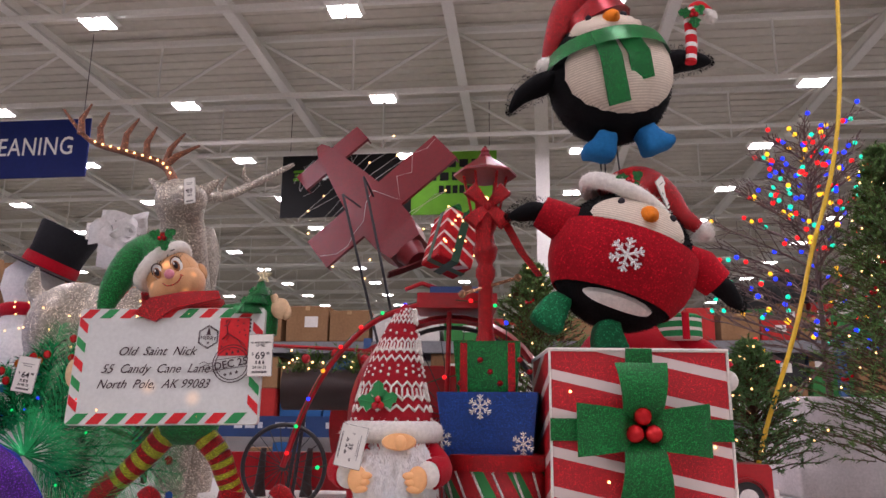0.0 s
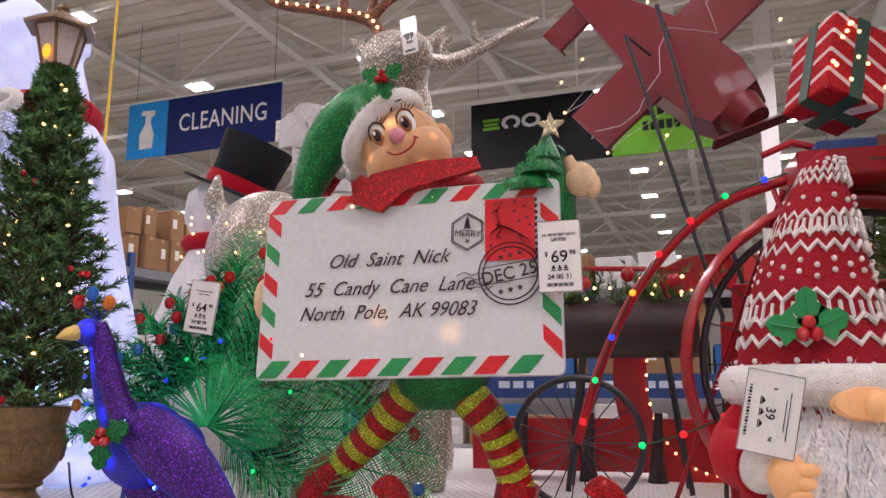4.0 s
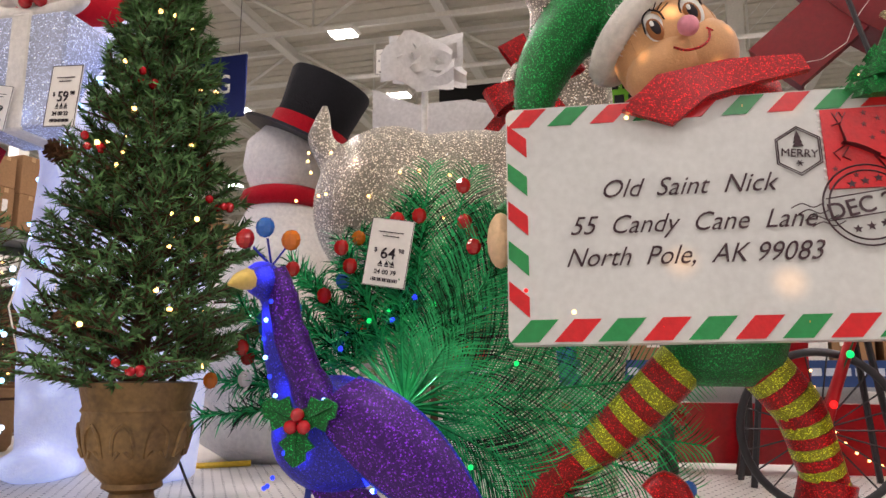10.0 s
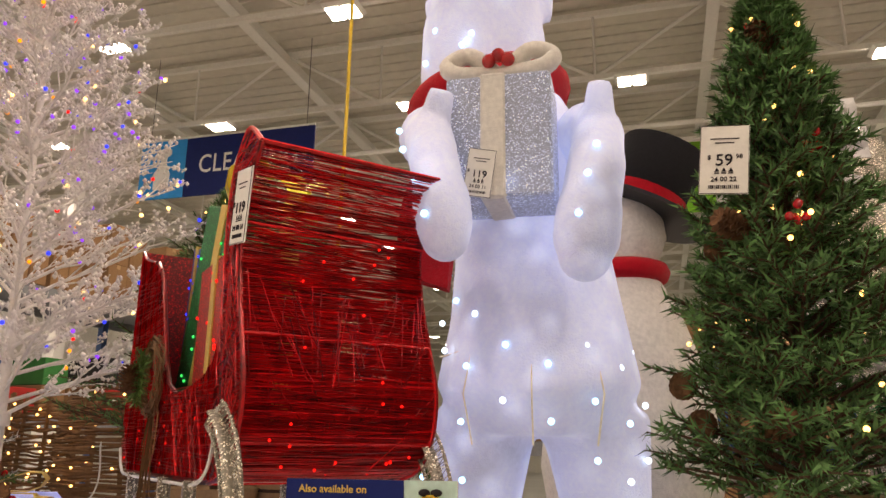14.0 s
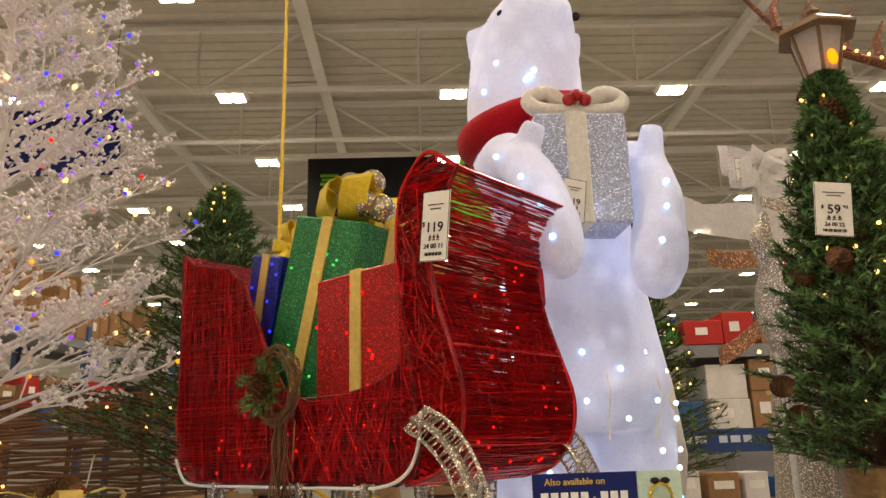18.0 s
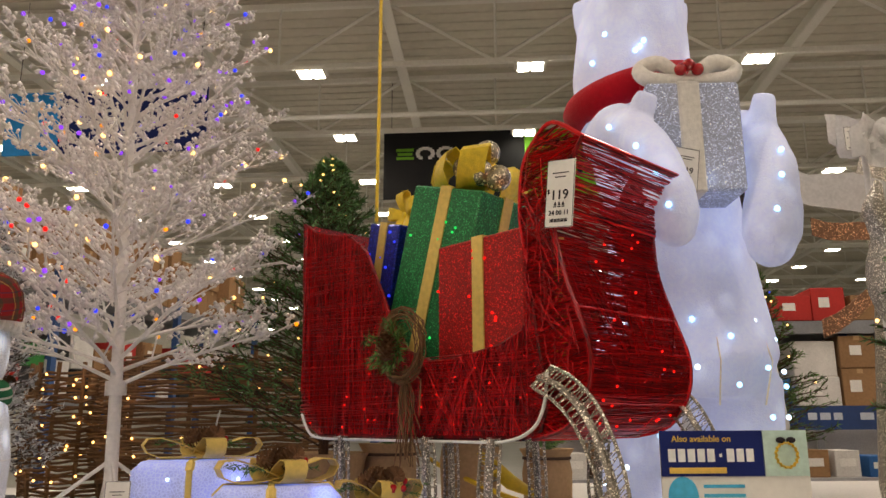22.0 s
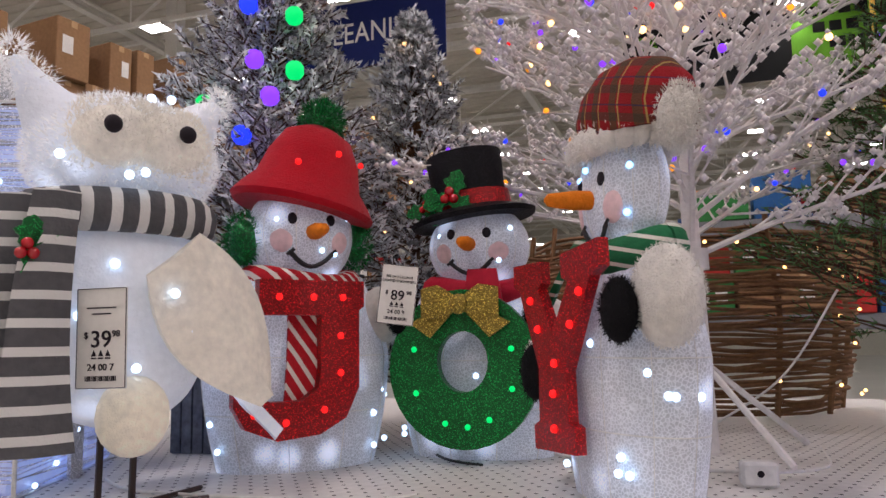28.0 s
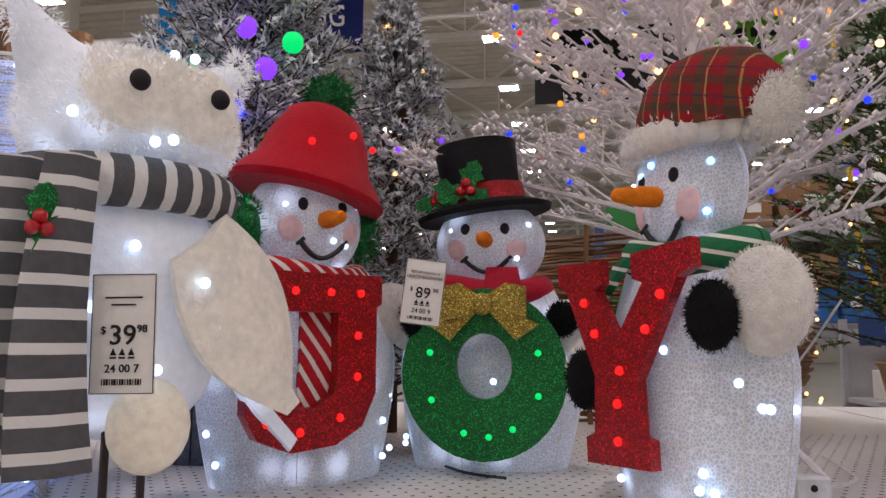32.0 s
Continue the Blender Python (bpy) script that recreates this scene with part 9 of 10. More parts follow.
def snowman_j():
    t = thing("snowman", (-4.382, 3.005, PZ), "lit snowman in red felt hat holding a red glitter J", "snowman", "snowmen spelling a word", rz=43)
    snow_body(t, 0.16, 0.115, 0.315, (0.093, 0.08, 0.09), 0.385)
    snow_face(t, (0, 0, 0.385), (0.093, 0.08, 0.09), 270)
    g = Geo().lathe((0, 0, 0), [(0.118, -0.01), (0.125, 0.0), (0.112, 0.02), (0.092, 0.045), (0.08, 0.09), (0.06, 0.13), (0.025, 0.15), (0.003, 0.152)], 28, 0, Matrix.Translation((0.005, 0, 0.435)) @ Matrix.Rotation(radians(12), 4, "Y"))
    hat = part("hat", g, M_REDF, t, "red felt hat with green pompom")
    g = Geo().ball((0.04, 0, 0.595), 0.032, 14, 10)
    g.fuzz((0.04, 0, 0.595), (0.034, 0.034, 0.034), 900, 0.018, 0.0016)
    part("pompom", g, G_GREEN, hat, "green tinsel pompom")
    led_dots(t, [(0.04, -0.09, 0.52), (-0.03, -0.09, 0.50), (0.09, -0.06, 0.51)], "red", 0.006)
    for sg in (-1, 1):
        g = Geo().ball((sg * 0.098, -0.01, 0.375 + 0.005 * sg), (0.024, 0.03, 0.038), 12, 8)
        g.fuzz((sg * 0.098, -0.01, 0.375), (0.026, 0.032, 0.04), 600, 0.014, 0.0015)
        part("ear_muff", g, G_GREEN, t, "green tinsel ear muff")
    stripe = striped("red_white_scarf", (0.45, 0.012, 0.02), (0.72, 0.66, 0.60), (0.85, 0.2, 0.55), 0.021, 0.35)
    sc = ring_scarf(t, 0.082, 0.075, 0.30, stripe, "red and white striped scarf")
    g = Geo().sheet([[(-0.05, -0.108, 0.26), (0.005, -0.112, 0.265)], [(-0.055, -0.120, 0.18), (0.0, -0.125, 0.185)], [(-0.06, -0.122, 0.10), (0.0, -0.124, 0.11)]], 0.01)
    part("scarf_tail", g, stripe, sc)
    le = part("letter", Geo().prism(letter_outline("J"), -0.165, -0.138, 0, Matrix.Translation((-0.040, 0.014, 0.062)) @ Matrix.Diagonal((1.20, 1, 1.16, 1))), G_RED, t, "red glitter letter J", smooth=False)
    led_dots(t, [(x * 1.2 - 0.040, -0.152, z * 1.16 + 0.062) for x, z in ((-0.03, 0.182), (0.015, 0.182), (0.055, 0.182), (0.052, 0.13), (0.052, 0.08), (0.03, 0.032), (-0.02, 0.018), (-0.06, 0.03))], "red", 0.006)
    for sg, z in ((-1, 0.23), (1, 0.225)):
        g = Geo().ball((sg * 0.135, -0.05, 0.25), (0.045, 0.045, 0.05), 14, 10)
        part("sleeve", g, M_FLEECE, t)
        mitten(t, (sg * 0.140 + (0.0 if sg < 0 else 0.008), -0.115, z + 0.02))
    rnd = random.Random(1)
    led_dots(t, [(0.15 * math.cos(a), 0.112 * math.sin(a), z) for a, z in [(radians(rnd.uniform(185, 355)), rnd.uniform(0.03, 0.24)) for _ in range(15)]], "white", 0.0055)
    led_dots(t, [(0.086 * math.cos(a), 0.077 * math.sin(a), 0.385 + z) for a, z in ((4.0, 0.02), (4.9, -0.03), (5.6, 0.03), (5.2, -0.035))], "white", 0.005)
    return t


def snowman_o():
    t = thing("snowman", (-4.075, 3.165, PZ), "lit snowman in black top hat holding a green glitter O", "snowman", "snowmen spelling a word", rz=-4)
    snow_body(t, 0.155, 0.11, 0.305, (0.094, 0.08, 0.085), 0.385)
    snow_face(t, (0, 0, 0.385), (0.094, 0.08, 0.085), 268)
    M = Matrix.Translation((-0.01, 0, 0.44)) @ Matrix.Rotation(radians(-8), 4, "Y")
    hat = part("top_hat", Geo().lathe((0, 0, 0), [(0.115, -0.005), (0.118, 0.004), (0.10, 0.012), (0.074, 0.02), (0.068, 0.06), (0.072, 0.125), (0.07, 0.13), (0.01, 0.132)], 28, 0, M), G_BLACK, t, "black glitter top hat")
    part("hat_band", Geo().lathe((0, 0, 0), [(0.077, 0.018), (0.074, 0.048)], 28, 0, M, caps=False), G_RED, hat)
    g = Geo()
    holly(g, (-0.035, -0.082, 0.475), 1.05, 0, 1, (-110, 20, 130))
    holly(g, (-0.085, -0.06, 0.46), 0.8, 0, 1, (-110, 20, 150))
    part("holly", g, [G_GREEN, M_BERRY], hat)
    red = mat("red_ribbon_scarf", (0.45, 0.008, 0.03), rough=0.6, bump=0.4, bs=300)
    sc = ring_scarf(t, 0.082, 0.075, 0.30, red, "red ribbon scarf")
    g = Geo().sheet([[(0.0, -0.105, 0.335), (0.05, -0.10, 0.335)], [(-0.005, -0.118, 0.29), (0.06, -0.115, 0.29)], [(-0.015, -0.12, 0.24), (0.065, -0.12, 0.25)]], 0.012)
    part("scarf_tail", g, red, sc)
    n = 36
    vs, fs = [], []
    for k in range(n):
        a = 2 * math.pi * k / n
        for rr, y in ((1.0, -0.165), (1.0, -0.138), (0.40, -0.138), (0.40, -0.165)):
            vs.append(((0.127 * rr if rr == 1 else 0.043) * math.cos(a) + (0.0), y, 0.162 + (0.136 if rr == 1 else 0.052) * math.sin(a) + (0.012 if rr < 1 else 0)))
    for k in range(n):
        b, d = 4 * k, 4 * ((k + 1) % n)
        for j in range(4):
            fs.append((b + j, b + (j + 1) % 4, d + (j + 1) % 4, d + j))
    part("letter", Geo().add(vs, fs), G_GREEN, t, "green glitter letter O", smooth=False)
    led_dots(t, [(0.088 * math.cos(a), -0.167, 0.162 + 0.098 * math.sin(a)) for a in [radians(q) for q in (20, 55, 125, 160, 205, 250, 275, 300, 340)]], "green", 0.0055)
    g = Geo()
    for sg in (-1, 1):
        g.sheet([[(0.0, -0.178, 0.282), (0.0, -0.178, 0.262)], [(sg * 0.035, -0.19, 0.305), (sg * 0.035, -0.19, 0.25)], [(sg * 0.065, -0.178, 0.30), (sg * 0.065, -0.178, 0.245)]], 0.006)
        g.sheet([[(0.0, -0.18, 0.27), (sg * 0.02, -0.18, 0.275)], [(sg * 0.05, -0.182, 0.215), (sg * 0.085, -0.182, 0.24)]], 0.005)
    g.ball((0, -0.185, 0.272), (0.016, 0.014, 0.018), 10, 8)
    part("gold_bow", g, G_GOLD, t, "gold glitter bow")
    for sg in (-1, 1):
        part("sleeve", Geo().ball((sg * 0.13, -0.05, 0.24), (0.042, 0.042, 0.045), 14, 10), M_FLEECE, t)
        mitten(t, (sg * 0.12, -0.11, 0.25), 0.024)
    rnd = random.Random(2)
    led_dots(t, [(0.146 * math.cos(a), 0.108 * math.sin(a), z) for a, z in [(radians(rnd.uniform(185, 355)), rnd.uniform(0.03, 0.24)) for _ in range(14)]], "white", 0.0055)
    led_dots(t, [(0.086 * math.cos(a), 0.077 * math.sin(a), 0.385 + z) for a, z in ((3.9, 0.02), (5.6, 0.03), (5.3, -0.03))], "white", 0.005)
    return t


def snowman_y():
    t = thing("snowman", (-3.806, 2.795, PZ), "lit snowman in tartan hat holding a red glitter Y", "snowman", "snowmen spelling a word", rz=-60)
    snow_body(t, 0.135, 0.12, 0.32, (0.082, 0.078, 0.098), 0.405)
    snow_face(t, (0, 0, 0.392), (0.082, 0.078, 0.098), 264, long=1.7)
    tart = mat("red_tartan", (0.26, 0.012, 0.016), rough=0.9, bump=0.5, bs=400)
    nt = tart.node_tree
    tc = nt.nodes.new("ShaderNodeTexCoord")
    last = nt.nodes["Principled BSDF"].inputs["Base Color"].links[0].from_socket
    for ax, per, off, sh, colr in (((1, 0, 0), 0.038, 0.0, 0.34, (0.03, 0.07, 0.03)), ((0.3, 0, 1), 0.038, 0.3, 0.30, (0.05, 0.045, 0.03)), ((1, 0, 0), 0.038, 0.6, 0.06, (0.45, 0.35, 0.10)), ((0.3, 0, 1), 0.038, 0.75, 0.06, (0.02, 0.03, 0.08))):
        dt, ad, fr, lt, mx, half = (nt.nodes.new(x) for x in ("ShaderNodeVectorMath", "ShaderNodeMath", "ShaderNodeMath", "ShaderNodeMath", "ShaderNodeMix", "ShaderNodeMath"))
        dt.operation, ad.operation, fr.operation, lt.operation, half.operation = "DOT_PRODUCT", "ADD", "FRACT", "LESS_THAN", "MULTIPLY"
        dt.inputs[1].default_value = Vector(ax) / per
        ad.inputs[1].default_value, lt.inputs[1].default_value, half.inputs[1].default_value = off, sh, 0.65
        nt.links.new(tc.outputs["Object"], dt.inputs[0])
        nt.links.new(dt.outputs["Value"], ad.inputs[0])
        nt.links.new(ad.outputs[0], fr.inputs[0])
        nt.links.new(fr.outputs[0], lt.inputs[0])
        nt.links.new(lt.outputs[0], half.inputs[0])
        mx.data_type = "RGBA"
        nt.links.new(half.outputs[0], mx.inputs["Factor"])
        nt.links.new(last, mx.inputs["A"])
        mx.inputs["B"].default_value = (*colr, 1)
        last = mx.outputs["Result"]
    nt.links.new(last, nt.nodes["Principled BSDF"].inputs["Base Color"])
    hat = part("hat", Geo().lathe((0, 0, 0.470), [(0.104, 0), (0.106, 0.03), (0.096, 0.062), (0.068, 0.09), (0.024, 0.104), (0.002, 0.106)], 28, 0, Matrix.Translation((0.0, 0, 0)) @ Matrix.Rotation(radians(4), 4, "Y")), tart, t, "red tartan hat with white fleece trim")
    g = Geo()
    for k in range(22):
        a = 2 * math.pi * k / 22
        p = (0.092 * math.cos(a) + 0.012, 0.090 * math.sin(a), 0.466)
        g.ball(p, 0.023, 8, 6)
        g.fuzz(p, (0.023, 0.023, 0.023), 120, 0.009, 0.0013, 0, random.Random(k))
    part("hat_trim", g, M_FLEECE, hat, "white fleece trim")
    g = Geo().ball((0.135, -0.02, 0.470), 0.034, 12, 8)
    g.fuzz((0.135, -0.02, 0.470), (0.036, 0.036, 0.036), 1500, 0.009, 0.0014)
    part("pompom", g, M_FLEECE, hat, "white fleece pompom")
    stripe = striped("green_white_scarf", (0.02, 0.15, 0.06), (0.72, 0.70, 0.62), (0.2, 0.1, 1.0), 0.021, 0.25)
    sc = ring_scarf(t, 0.08, 0.076, 0.315, stripe, "green and white striped scarf", 0.024)
    g = Geo().sheet([[(-0.09, -0.07, 0.31), (-0.04, -0.10, 0.32)], [(-0.13, -0.09, 0.24), (-0.09, -0.125, 0.25)], [(-0.155, -0.09, 0.17), (-0.11, -0.125, 0.17)]], 0.012)
    part("scarf_tail", g, stripe, sc)
    le = part("letter", Geo().prism(letter_outline("Y"), -0.175, -0.15, 0, Matrix.Translation((-0.02, 0.01, 0.085)) @ Matrix.Rotation(radians(-3), 4, "Y") @ Matrix.Diagonal((1.1, 1, 1.12, 1))), G_RED, t, "red glitter letter Y", smooth=False)
    led_dots(t, [Vector(p) for p in ((-0.085, -0.168, 0.26), (-0.065, -0.168, 0.22), (0.05, -0.168, 0.265), (0.025, -0.168, 0.225), (-0.02, -0.168, 0.175), (-0.025, -0.168, 0.135), (-0.025, -0.168, 0.09))], "red", 0.006)
    for sg, y, z in ((-1, -0.15, 0.165), (1, -0.13, 0.245)):
        g = Geo().ball((sg * 0.115 + (0.02 if sg > 0 else 0), -0.06 if sg > 0 else -0.09, z + 0.01), (0.05, 0.06, 0.06 if sg > 0 else 0.045), 14, 10)
        g.fuzz((sg * 0.115 + (0.02 if sg > 0 else 0), -0.06 if sg > 0 else -0.09, z + 0.01), (0.05, 0.06, 0.06 if sg > 0 else 0.045), 1100, 0.006, 0.0011)
        part("sleeve", g, M_FLEECE, t, "white fleece sleeve")
        mitten(t, (sg * 0.10, y, z - 0.005), 0.034)
    rnd = random.Random(3)
    led_dots(t, [(0.132 * math.cos(a), 0.118 * math.sin(a), z) for a, z in [(radians(rnd.uniform(185, 365)), rnd.uniform(0.03, 0.26)) for _ in range(15)]], "white", 0.0055)
    led_dots(t, [(0.081 * math.cos(a), 0.077 * math.sin(a), 0.405 + z) for a, z in ((4.1, 0.045), (4.5, 0.03), (5.6, 0.02), (5.5, -0.04), (4.2, 0.02))], "ice", 0.005)
    return t


reshape(snowman_j(), (1.09, 0.88, 1.06))
reshape(snowman_o(), (1.06, 0.88, 1.02))
reshape(snowman_y(), (1.12, 0.62, 1.04))
price_tag((-4.175, 2.93, 1.292), 8, 0.062, 0.10, "89", "98", "SET OF 3-24.5-IN H/LIGHTD SNOWMEN", "24 00 9", tilt=7, label="white price card showing 89.98 for the snowmen")


# ---- owl ----
def owl():
    o = Vector((-4.385, 2.60, PZ))
    t = thing("owl", (-4.530, 2.668, PZ), "lit white plush owl with grey striped scarf on a wire stand", "owl decoration", rz=51)
    g = Geo(o)
    g.ball((-4.385, 2.60, 1.30), (0.135, 0.11, 0.155), 22, 16)
    g.ball((-4.37, 2.60, 1.20), (0.12, 0.10, 0.10), 22, 16)
    g.ball((-4.375, 2.59, 1.495), (0.135, 0.105, 0.095), 22, 16)
    for x0, x1, z1 in ((-4.47, -4.53, 1.625), (-4.285, -4.235, 1.605)):
        g.tube([(x0, 2.585, 1.54), ((x0 + x1) / 2, 2.58, 1.58), (x1, 2.575, z1)], [0.05, 0.03, 0.011], 10)
    body = soft(part("body", g, L_OWL, t), 0.011, 6)
    g = Geo(o)
    c, r = (-4.375, 2.585, 1.50), (0.132, 0.108, 0.09)
    for az in (252, 288):
        g.patch(c, r, az, 6, 27, 30, 0.010)
    rnd = random.Random(6)
    for k in range(2600):
        a, e = radians(rnd.choice((250, 290)) + rnd.uniform(-26, 26)), radians(rnd.uniform(-26, 40))
        p = Vector((c[0] + r[0] * 1.06 * math.cos(e) * math.cos(a), c[1] + r[1] * 1.07 * math.cos(e) * math.sin(a), c[2] + r[2] * 1.06 * math.sin(e)))
        d = (p - Vector(c)).normalized() * 0.5 + Vector((rnd.uniform(-1, 1), rnd.uniform(-1, 0.2), rnd.uniform(-1, 1)))
        s = d.cross(Vector((0.3, 0.1, 1))).normalized() * 0.0012
        g.add([p - s, p + s, p + d.normalized() * 0.011], [(0, 1, 2)])
    # face fur emits faintly to keep up with the glowing body
    part("face", g, mat("glowing_cream_fur", (0.86, 0.81, 0.72), rough=0.95, bump=0.8, bs=250, sheen=0.3, emit=0.11, ecol=(1.0, 0.93, 0.82)), t, "cream fluffy face discs")
    g = Geo(o)
    for x1, z1, x0 in ((-4.53, 1.625, -4.48), (-4.235, 1.605, -4.27)):
        g.fuzz((x1, 2.575, z1), (0.014, 0.014, 0.02), 260, 0.018, 0.0012, 0, rnd)
        g.fuzz(((x0 + x1) / 2, 2.578, z1 - 0.035), (0.03, 0.025, 0.03), 300, 0.014, 0.0012, 0, rnd)
    g.fuzz((-4.375, 2.59, 1.495), (0.136, 0.106, 0.096), 7000, 0.010, 0.0011, 0, rnd)
    # head fur glows by emission too, in place of lamps underneath
    part("head_fur", g, mat("lit_white_fur", (0.86, 0.84, 0.80), rough=0.95, emit=0.14, ecol=(0.95, 0.95, 1.0)), t)["kind"] = "stuff"
    for x in (-4.425, -4.325):
        part("eye", Geo(o).ball((x, 2.463, 1.515), (0.012, 0.009, 0.0125), 14, 10), M_INK, t, "black button eye")
    stripe = striped("grey_white_scarf", (0.10, 0.10, 0.105), (0.70, 0.69, 0.66), (1.0, 0.0, 0.0), 0.034, 0.40)
    stripe_v = striped("grey_white_scarf_tail", (0.10, 0.10, 0.105), (0.70, 0.69, 0.66), (0.0, 0.0, 1.0), 0.034, 0.33)
    ring = [(-4.38 + 0.122 * math.cos(a), 2.595 + 0.102 * math.sin(a), 1.405) for a in [2 * math.pi * k / 28 for k in range(29)]]
    sc = part("scarf", Geo(o).tube(ring, 0.024, 10, flat=1.3), stripe, t, "grey and white striped scarf")
    for dx in (0.0, -0.03):
        rows = []
        for k in range(9):
            q = k / 8
            wv = 0.026 + 0.014 * q
            cx = -4.485 - 0.02 * math.sin(q * 2.2) + dx
            rows.append([(cx - wv, 2.485 - 0.03 * q + (0.05 if dx else 0), 1.42 - 0.33 * q), (cx, 2.475 - 0.03 * q + (0.05 if dx else 0), 1.42 - 0.33 * q), (cx + wv, 2.485 - 0.03 * q + (0.05 if dx else 0), 1.42 - 0.33 * q)])
        part("scarf_tail", Geo(o).sheet(rows, 0.014), stripe_v, sc)
    g = Geo(o)
    holly(g, (-4.52, 2.47, 1.34), 0.9, 0, 1, (10, 60, 150))
    part("holly", g, [G_GREEN, M_BERRY], t)
    rows = []
    for k in range(11):
        q = k / 10
        cx, cz = -4.335 + 0.15 * q, 1.345 - 0.205 * q
        hw = 0.075 * math.sin(math.pi * min(1, 0.2 + 0.75 * q)) + 0.006
        rows.append([(cx - hw * 0.75, 2.475 + 0.02 * q, cz - hw * 0.6), (cx, 2.462 + 0.03 * q, cz), (cx + hw * 0.75, 2.50 + 0.03 * q, cz + hw * 0.62)])
    # wing plush has a weak glow of its own as painted inner light
    part("wing", Geo(o).sheet(rows, 0.02), mat("cream_lit_plush", (0.82, 0.76, 0.64), rough=0.9, bump=1.0, bs=120, var=0.1, s1=25, sheen=0.3, emit=0.08, ecol=(0.9, 0.85, 0.75)), t, "cream plush wing")
    g = Geo(o).sheet([[(-4.25, 2.56, 1.20), (-4.20, 2.60, 1.16)], [(-4.19, 2.57, 1.14), (-4.16, 2.60, 1.11)], [(-4.125, 2.57, 1.075), (-4.12, 2.59, 1.065)]], 0.02)
    part("tail", g, L_OWL, t)
    part("breast_tuft", Geo(o).ball((-4.375, 2.505, 1.125), (0.05, 0.03, 0.055), 14, 10), M_CREAM, t)
    g = Geo(o)
    for x in (-4.40, -4.355):
        g.tube([(x, 2.56, 1.16), (x - 0.005, 2.55, 1.004)], 0.005, 7)
    for a in ((-4.50, 2.52, -4.27, 2.50), (-4.48, 2.46, -4.25, 2.58), (-4.44, 2.50, -4.34, 2.44)):
        g.tube([(a[0], a[1], 1.005), (a[2], a[3], 1.005)], 0.004, 6)
    part("stand", g, mat("brown_black_wire", (0.035, 0.02, 0.018), rough=0.4), t, "dark wire stand")
    led_dots(t, [Vector(p) - o for p in ((-4.48, 2.505, 1.475), (-4.38, 2.468, 1.455), (-4.40, 2.472, 1.45), (-4.41, 2.487, 1.33), (-4.34, 2.455, 1.29), (-4.45, 2.50, 1.26), (-4.31, 2.475, 1.24), (-4.38, 2.482, 1.19), (-4.29, 2.485, 1.19), (-4.43, 2.515, 1.17), (-4.36, 2.515, 1.575), (-4.33, 2.52, 1.58))], "white", 0.0065)
    return t


reshape(owl(), (0.98, 0.98, 0.975))
price_tag((-4.45, 2.545, 1.225), 3, 0.068, 0.125, "39", "98", 2, "24 00 7", tilt=-1, label="cream price card in black frame showing 39.98 on the owl")


# ---- tower of lit wire gift boxes ----
def wire_gift(c, s, h, rz, label):
    t = thing("wire_gift_box", c, label, "lit present", "lit wire gift boxes", rz)
    rnd = random.Random(int(s * 1e4))
    part("lining", Geo().rbox((0, 0, h / 2), (s - 0.012, s - 0.012, h - 0.008), 0.008), L_CUBE, t, smooth=False)
    g = Geo()
    for x in (-s / 2, s / 2):
        for y in (-s / 2, s / 2):
            g.tube([(x, y, 0.003), (x, y, h)], 0.0035, 6)
    for z in (0.004, h / 2, h):
        g.tube([(-s / 2, -s / 2, z), (s / 2, -s / 2, z), (s / 2, s / 2, z), (-s / 2, s / 2, z), (-s / 2, -s / 2, z)], 0.003, 6)
    part("wire_frame", g, M_WIRE, t)
    g = Geo()
    for k in range(80):
        z = rnd.uniform(0.005, h - 0.005)
        g.tube([(-s / 2, -s / 2 - 0.001, z), (s / 2, -s / 2 - 0.001, z + rnd.uniform(-0.02, 0.02))], 0.0009, 3, caps=False)
        g.tube([(s / 2 + 0.001, -s / 2, z), (s / 2 + 0.001, s / 2, z + rnd.uniform(-0.02, 0.02))], 0.0009, 3, caps=False)
    part("thread", g, G_WHITE, t)["kind"] = "stuff"
    for x, y, w, d in ((-0.02, -s / 2 - 0.003, 0.05, 0.006), (s / 2 + 0.003, 0, 0.006, 0.05)):
        part("ribbon", Geo().box((x, y, h / 2), (w, d, h)), G_WHITE, t, "white glitter ribbon", smooth=False)
    bow(t, (0, 0.0, h + 0.035), 0.10, G_WHITE, 4, False)
    led_dots(t, [(rnd.uniform(-s / 2, s / 2), -s / 2 - 0.004, rnd.uniform(0.01, h)) for _ in range(20)] + [(s / 2 + 0.004, rnd.uniform(-s / 2, s / 2), rnd.uniform(0.01, h)) for _ in range(20)], "white", 0.0045)
    return t


wire_gift((-4.90, 2.78, PZ), 0.40, 0.395, 16, "large white wire gift box lit blue-white from inside")
wire_gift((-4.94, 2.86, PZ + 0.40), 0.34, 0.215, 20, "white wire gift box stacked on a larger one")


# ---- plugs, cables, loose bits on the table ----
for pts in ([(-3.62, 2.90, 1.02), (-3.75, 3.0, 1.006), (-3.9, 3.1, 1.005), (-4.0, 3.25, 1.005)], [(-3.62, 2.89, 1.02), (-3.5, 3.05, 1.006), (-3.45, 3.3, 1.005)], [(-4.1, 2.75, 1.005), (-4.2, 2.7, 1.004), (-4.5, 2.72, 1.005), (-4.62, 2.8, 1.005)],
            [(-3.4, 2.85, 1.006), (-3.2, 3.0, 1.006), (-3.0, 2.95, 1.006), (-2.8, 3.0, 1.006)], [(-3.9, 2.98, 1.005), (-3.75, 3.2, 1.005), (-3.5, 3.4, 1.12), (-3.4, 3.3, 1.3)]):
    cord("light_cable", pts, 0.0025, M_WIRE, "thin white light-string cable lying on the table")
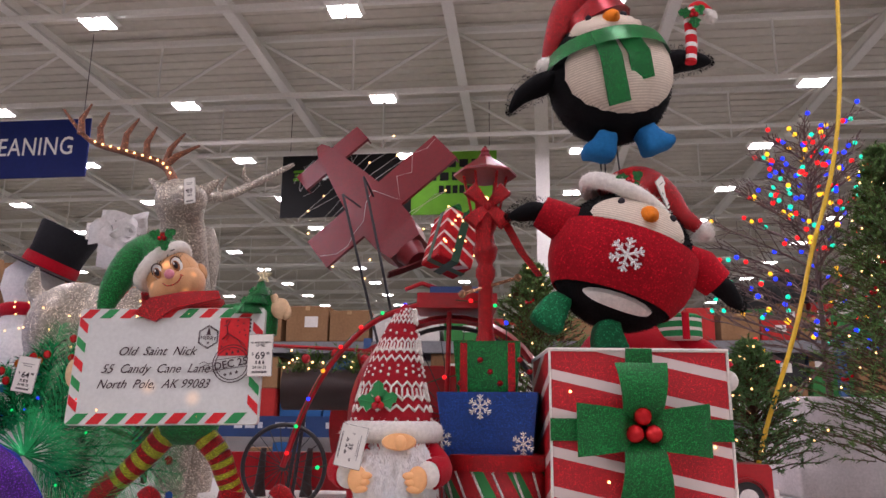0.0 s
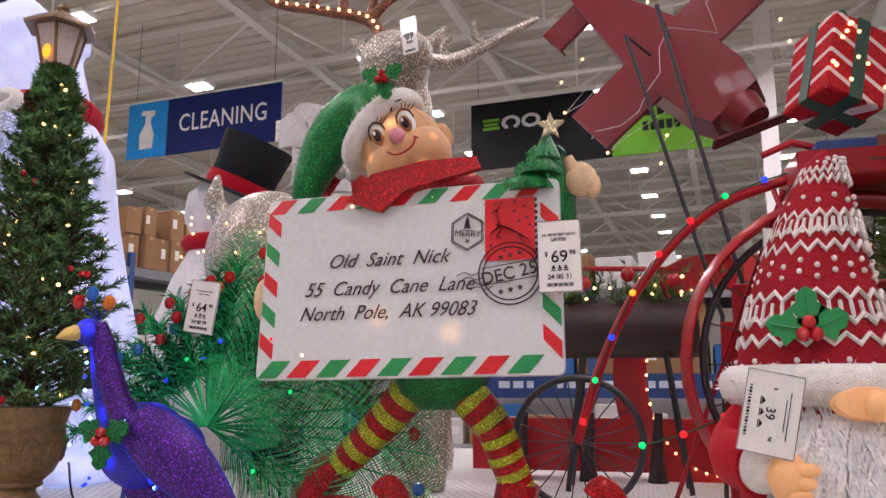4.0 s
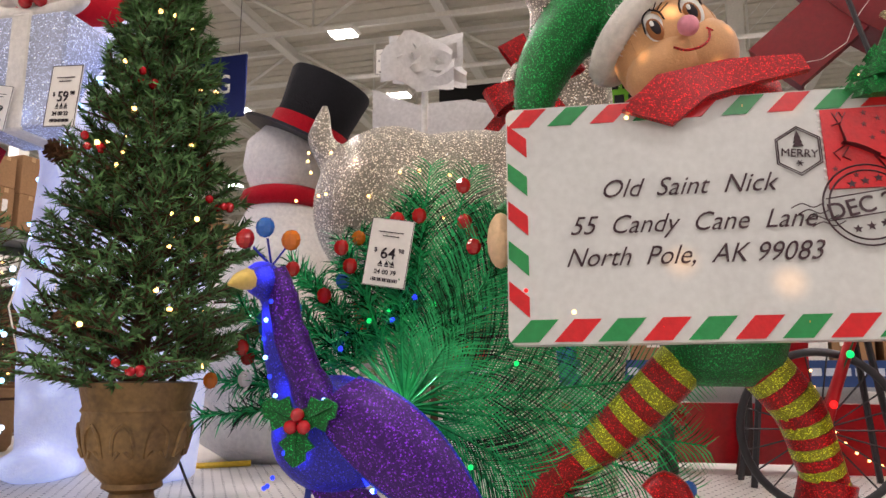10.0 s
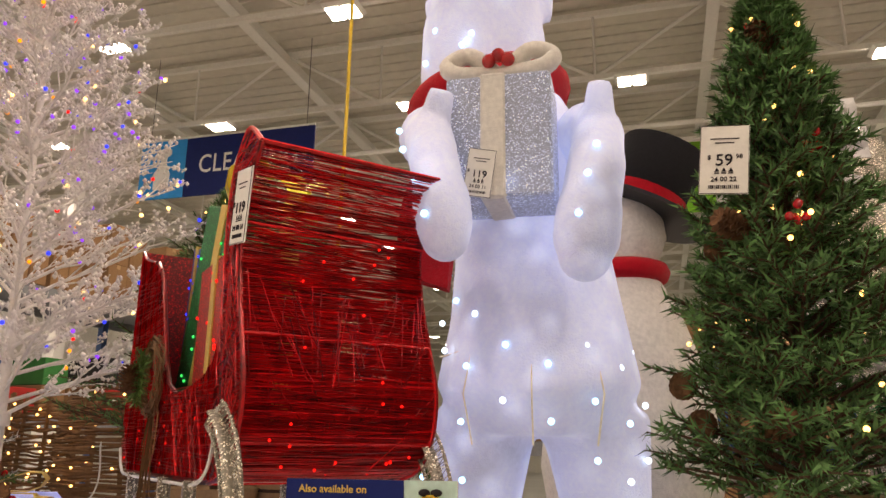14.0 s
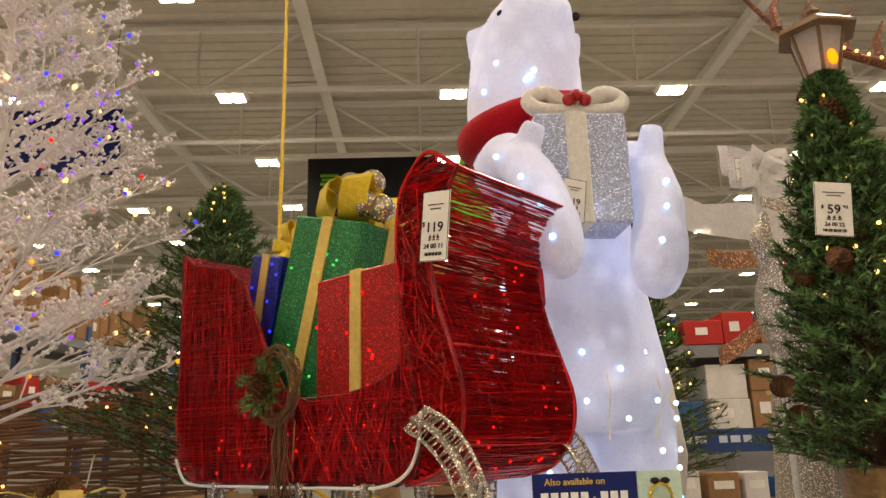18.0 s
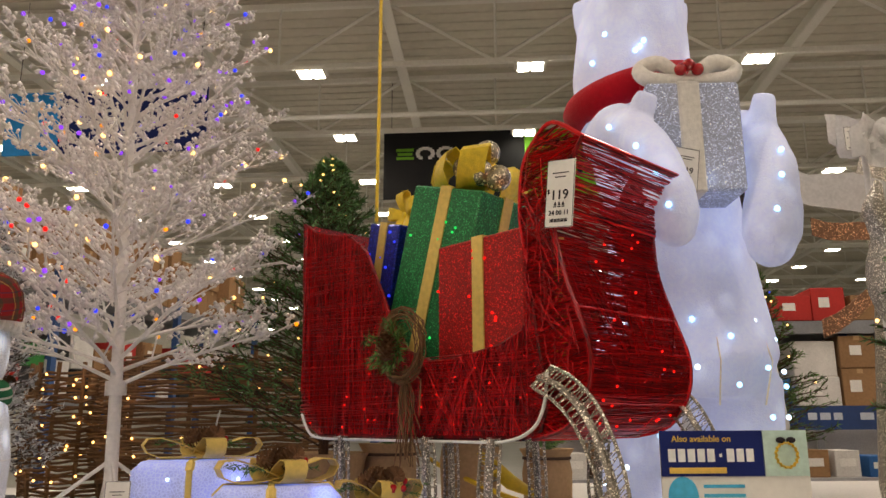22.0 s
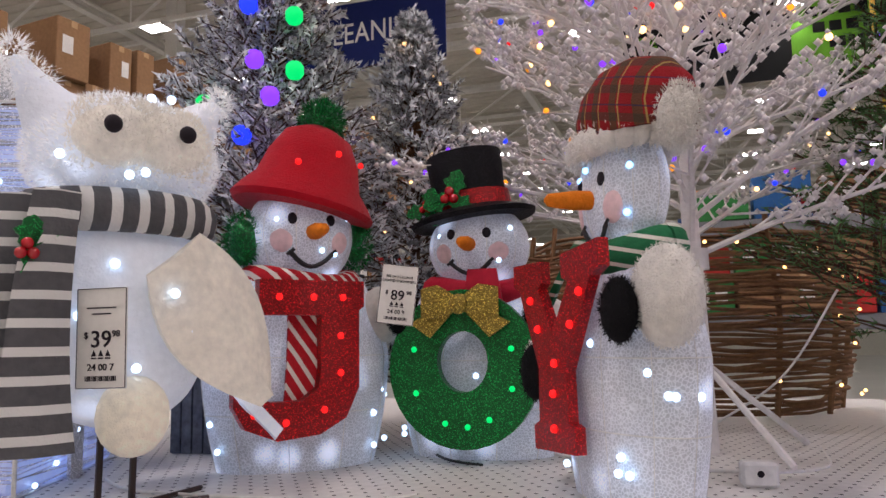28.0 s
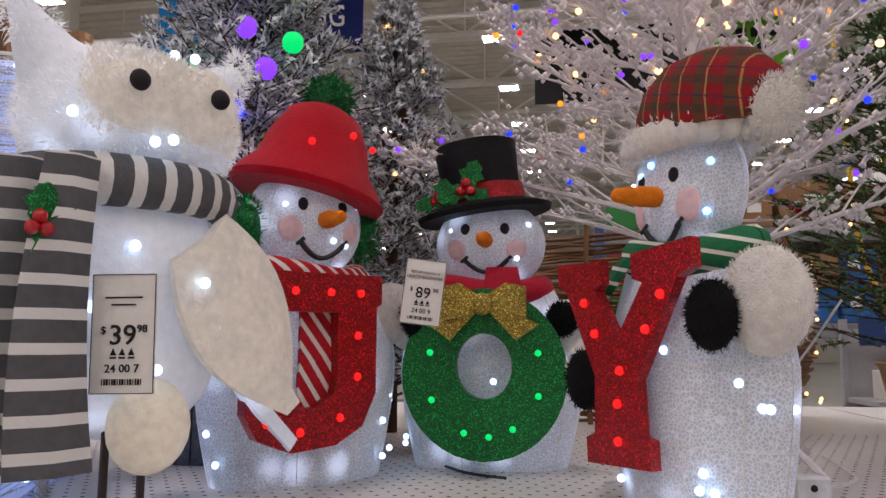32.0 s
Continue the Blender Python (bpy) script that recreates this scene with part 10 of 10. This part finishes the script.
for pts in ([(-0.4, 2.7, 1.005), (-0.2, 2.6, 1.006), (0.0, 2.65, 1.005), (0.3, 2.9, 1.005)], [(0.9, 2.75, 1.005), (1.1, 2.6, 1.006), (1.3, 2.7, 1.005), (1.6, 2.6, 1.005)], [(-1.75, 2.6, 1.1), (-1.62, 2.5, 1.006), (-1.5, 2.6, 1.006)], [(-4.05, 3.0, 1.006), (-4.12, 3.05, 1.006), (-4.2, 3.2, 1.006)]):
    cord("light_cable", pts, 0.0025, M_BLKCORD, "thin black light-string cable lying on the table")
t = thing("plug_box", (-3.63, 2.90, PZ), "small white timer plug box on the table", "plug")
part("box", Geo().rbox((0, 0, 0.018), (0.05, 0.035, 0.035), 0.004), M_WIRE, t, smooth=False)
part("button", Geo().ball((0, -0.019, 0.02), (0.005, 0.003, 0.005), 8, 6), M_INK, t)


# ---- low store shelf behind the display ----
def store_shelf():
    t = thing("store_shelf", (-0.3, 6.6, 0), "grey metal store shelf with a dark blue header strip", "shelf")
    grey = mat("grey_shelf_metal", (0.34, 0.34, 0.35), rough=0.5)
    for x in (-1.6, -0.55, 0.5, 1.55):
        part("upright", Geo().box((x, 0.2, 0.68), (0.04, 0.04, 1.36)), grey, t, smooth=False)
    for z in (0.12, 0.5, 0.86):
        part("shelf_board", Geo().box((0, 0.0, z), (3.2, 0.42, 0.03)), grey, t, smooth=False)
    part("back_panel", Geo().box((0, 0.215, 0.7), (3.2, 0.01, 1.2)), mat("pale_shelf_back", (0.42, 0.41, 0.40), rough=0.7), t, smooth=False)
    h = part("header", Geo().box((0, -0.02, 1.28), (3.2, 0.02, 0.17)), mat("navy_header", (0.015, 0.05, 0.17), rough=0.45), t, "dark blue header strip with pale lettering bars", smooth=False)
    rnd = random.Random(12)
    x = -1.45
    while x < 1.4:
        w = rnd.uniform(0.04, 0.10)
        if rnd.random() < 0.8:
            part("print_bar", Geo().box((x + w / 2, -0.033, 1.29), (w, 0.004, 0.05)), mat("pale_print", (0.55, 0.60, 0.68), rough=0.6), h, smooth=False)
        x += w + 0.025


store_shelf()
rnd = random.Random(33)
for zz in (0.515, 0.875):
    x = -1.8
    while x < 1.15:
        w, hh = rnd.uniform(0.12, 0.26), rnd.uniform(0.14, 0.3)
        c = thing("carton", (x + w / 2, 6.56, zz), "small printed carton on the store shelf", "box", "boxes on the store shelf")
        part("box_body", Geo().rbox((0, 0, hh / 2), (w * 0.94, 0.24, hh), 0.004), rnd.choice([BOXCOL[4], BOXCOL[4], BOXCOL[0], BOXCOL[5], BOXCOL[4]]), c, smooth=False)
        part("label", Geo().box((0, -0.1215, hh * 0.55), (w * 0.6, 0.003, hh * 0.3)), M_TAPE, c, smooth=False)
        x += w + rnd.uniform(0.01, 0.05)

# ---- burlap-wrapped pots under and behind the sleigh ----
for x, y, r, hh in ((-2.92, 3.52, 0.09, 0.20), (-2.66, 3.60, 0.10, 0.24), (-2.42, 3.55, 0.08, 0.18)):
    t = thing("burlap_pot", (x, y, PZ), "tan burlap-wrapped pot tied with cord", "pot", "burlap pots")
    part("wrap", Geo().lathe((0, 0, 0), [(r * 0.8, 0), (r * 0.95, 0.02), (r, hh * 0.6), (r * 0.9, hh * 0.85), (r * 1.1, hh), (r * 0.85, hh - 0.005)], 20), M_TAN, t)
    part("cord", Geo().tube([(r * 0.93 * math.cos(a), r * 0.93 * math.sin(a), hh * 0.84) for a in [2 * math.pi * k / 20 for k in range(21)]], 0.005, 6), M_TWIG, t)
    g, V, F = Geo(), [], []
    rr = random.Random(int(x * -100))
    for k in range(9):
        a = k * 0.7
        needles(V, F, [Vector((0, 0, hh)), Vector((0.08 * math.cos(a), 0.08 * math.sin(a), hh + 0.04)), Vector((0.17 * math.cos(a), 0.17 * math.sin(a), hh + 0.05))], rr, 0.03, 0.0026, 40)
    g.add(V, [tuple(f) for f in F])
    part("greenery", g, M_PINE2, t)["kind"] = "stuff"
    for k in range(7):
        a = k * 0.9
        bulb(t, (0.13 * math.cos(a), 0.13 * math.sin(a), hh + 0.05), "warm", 0.004)
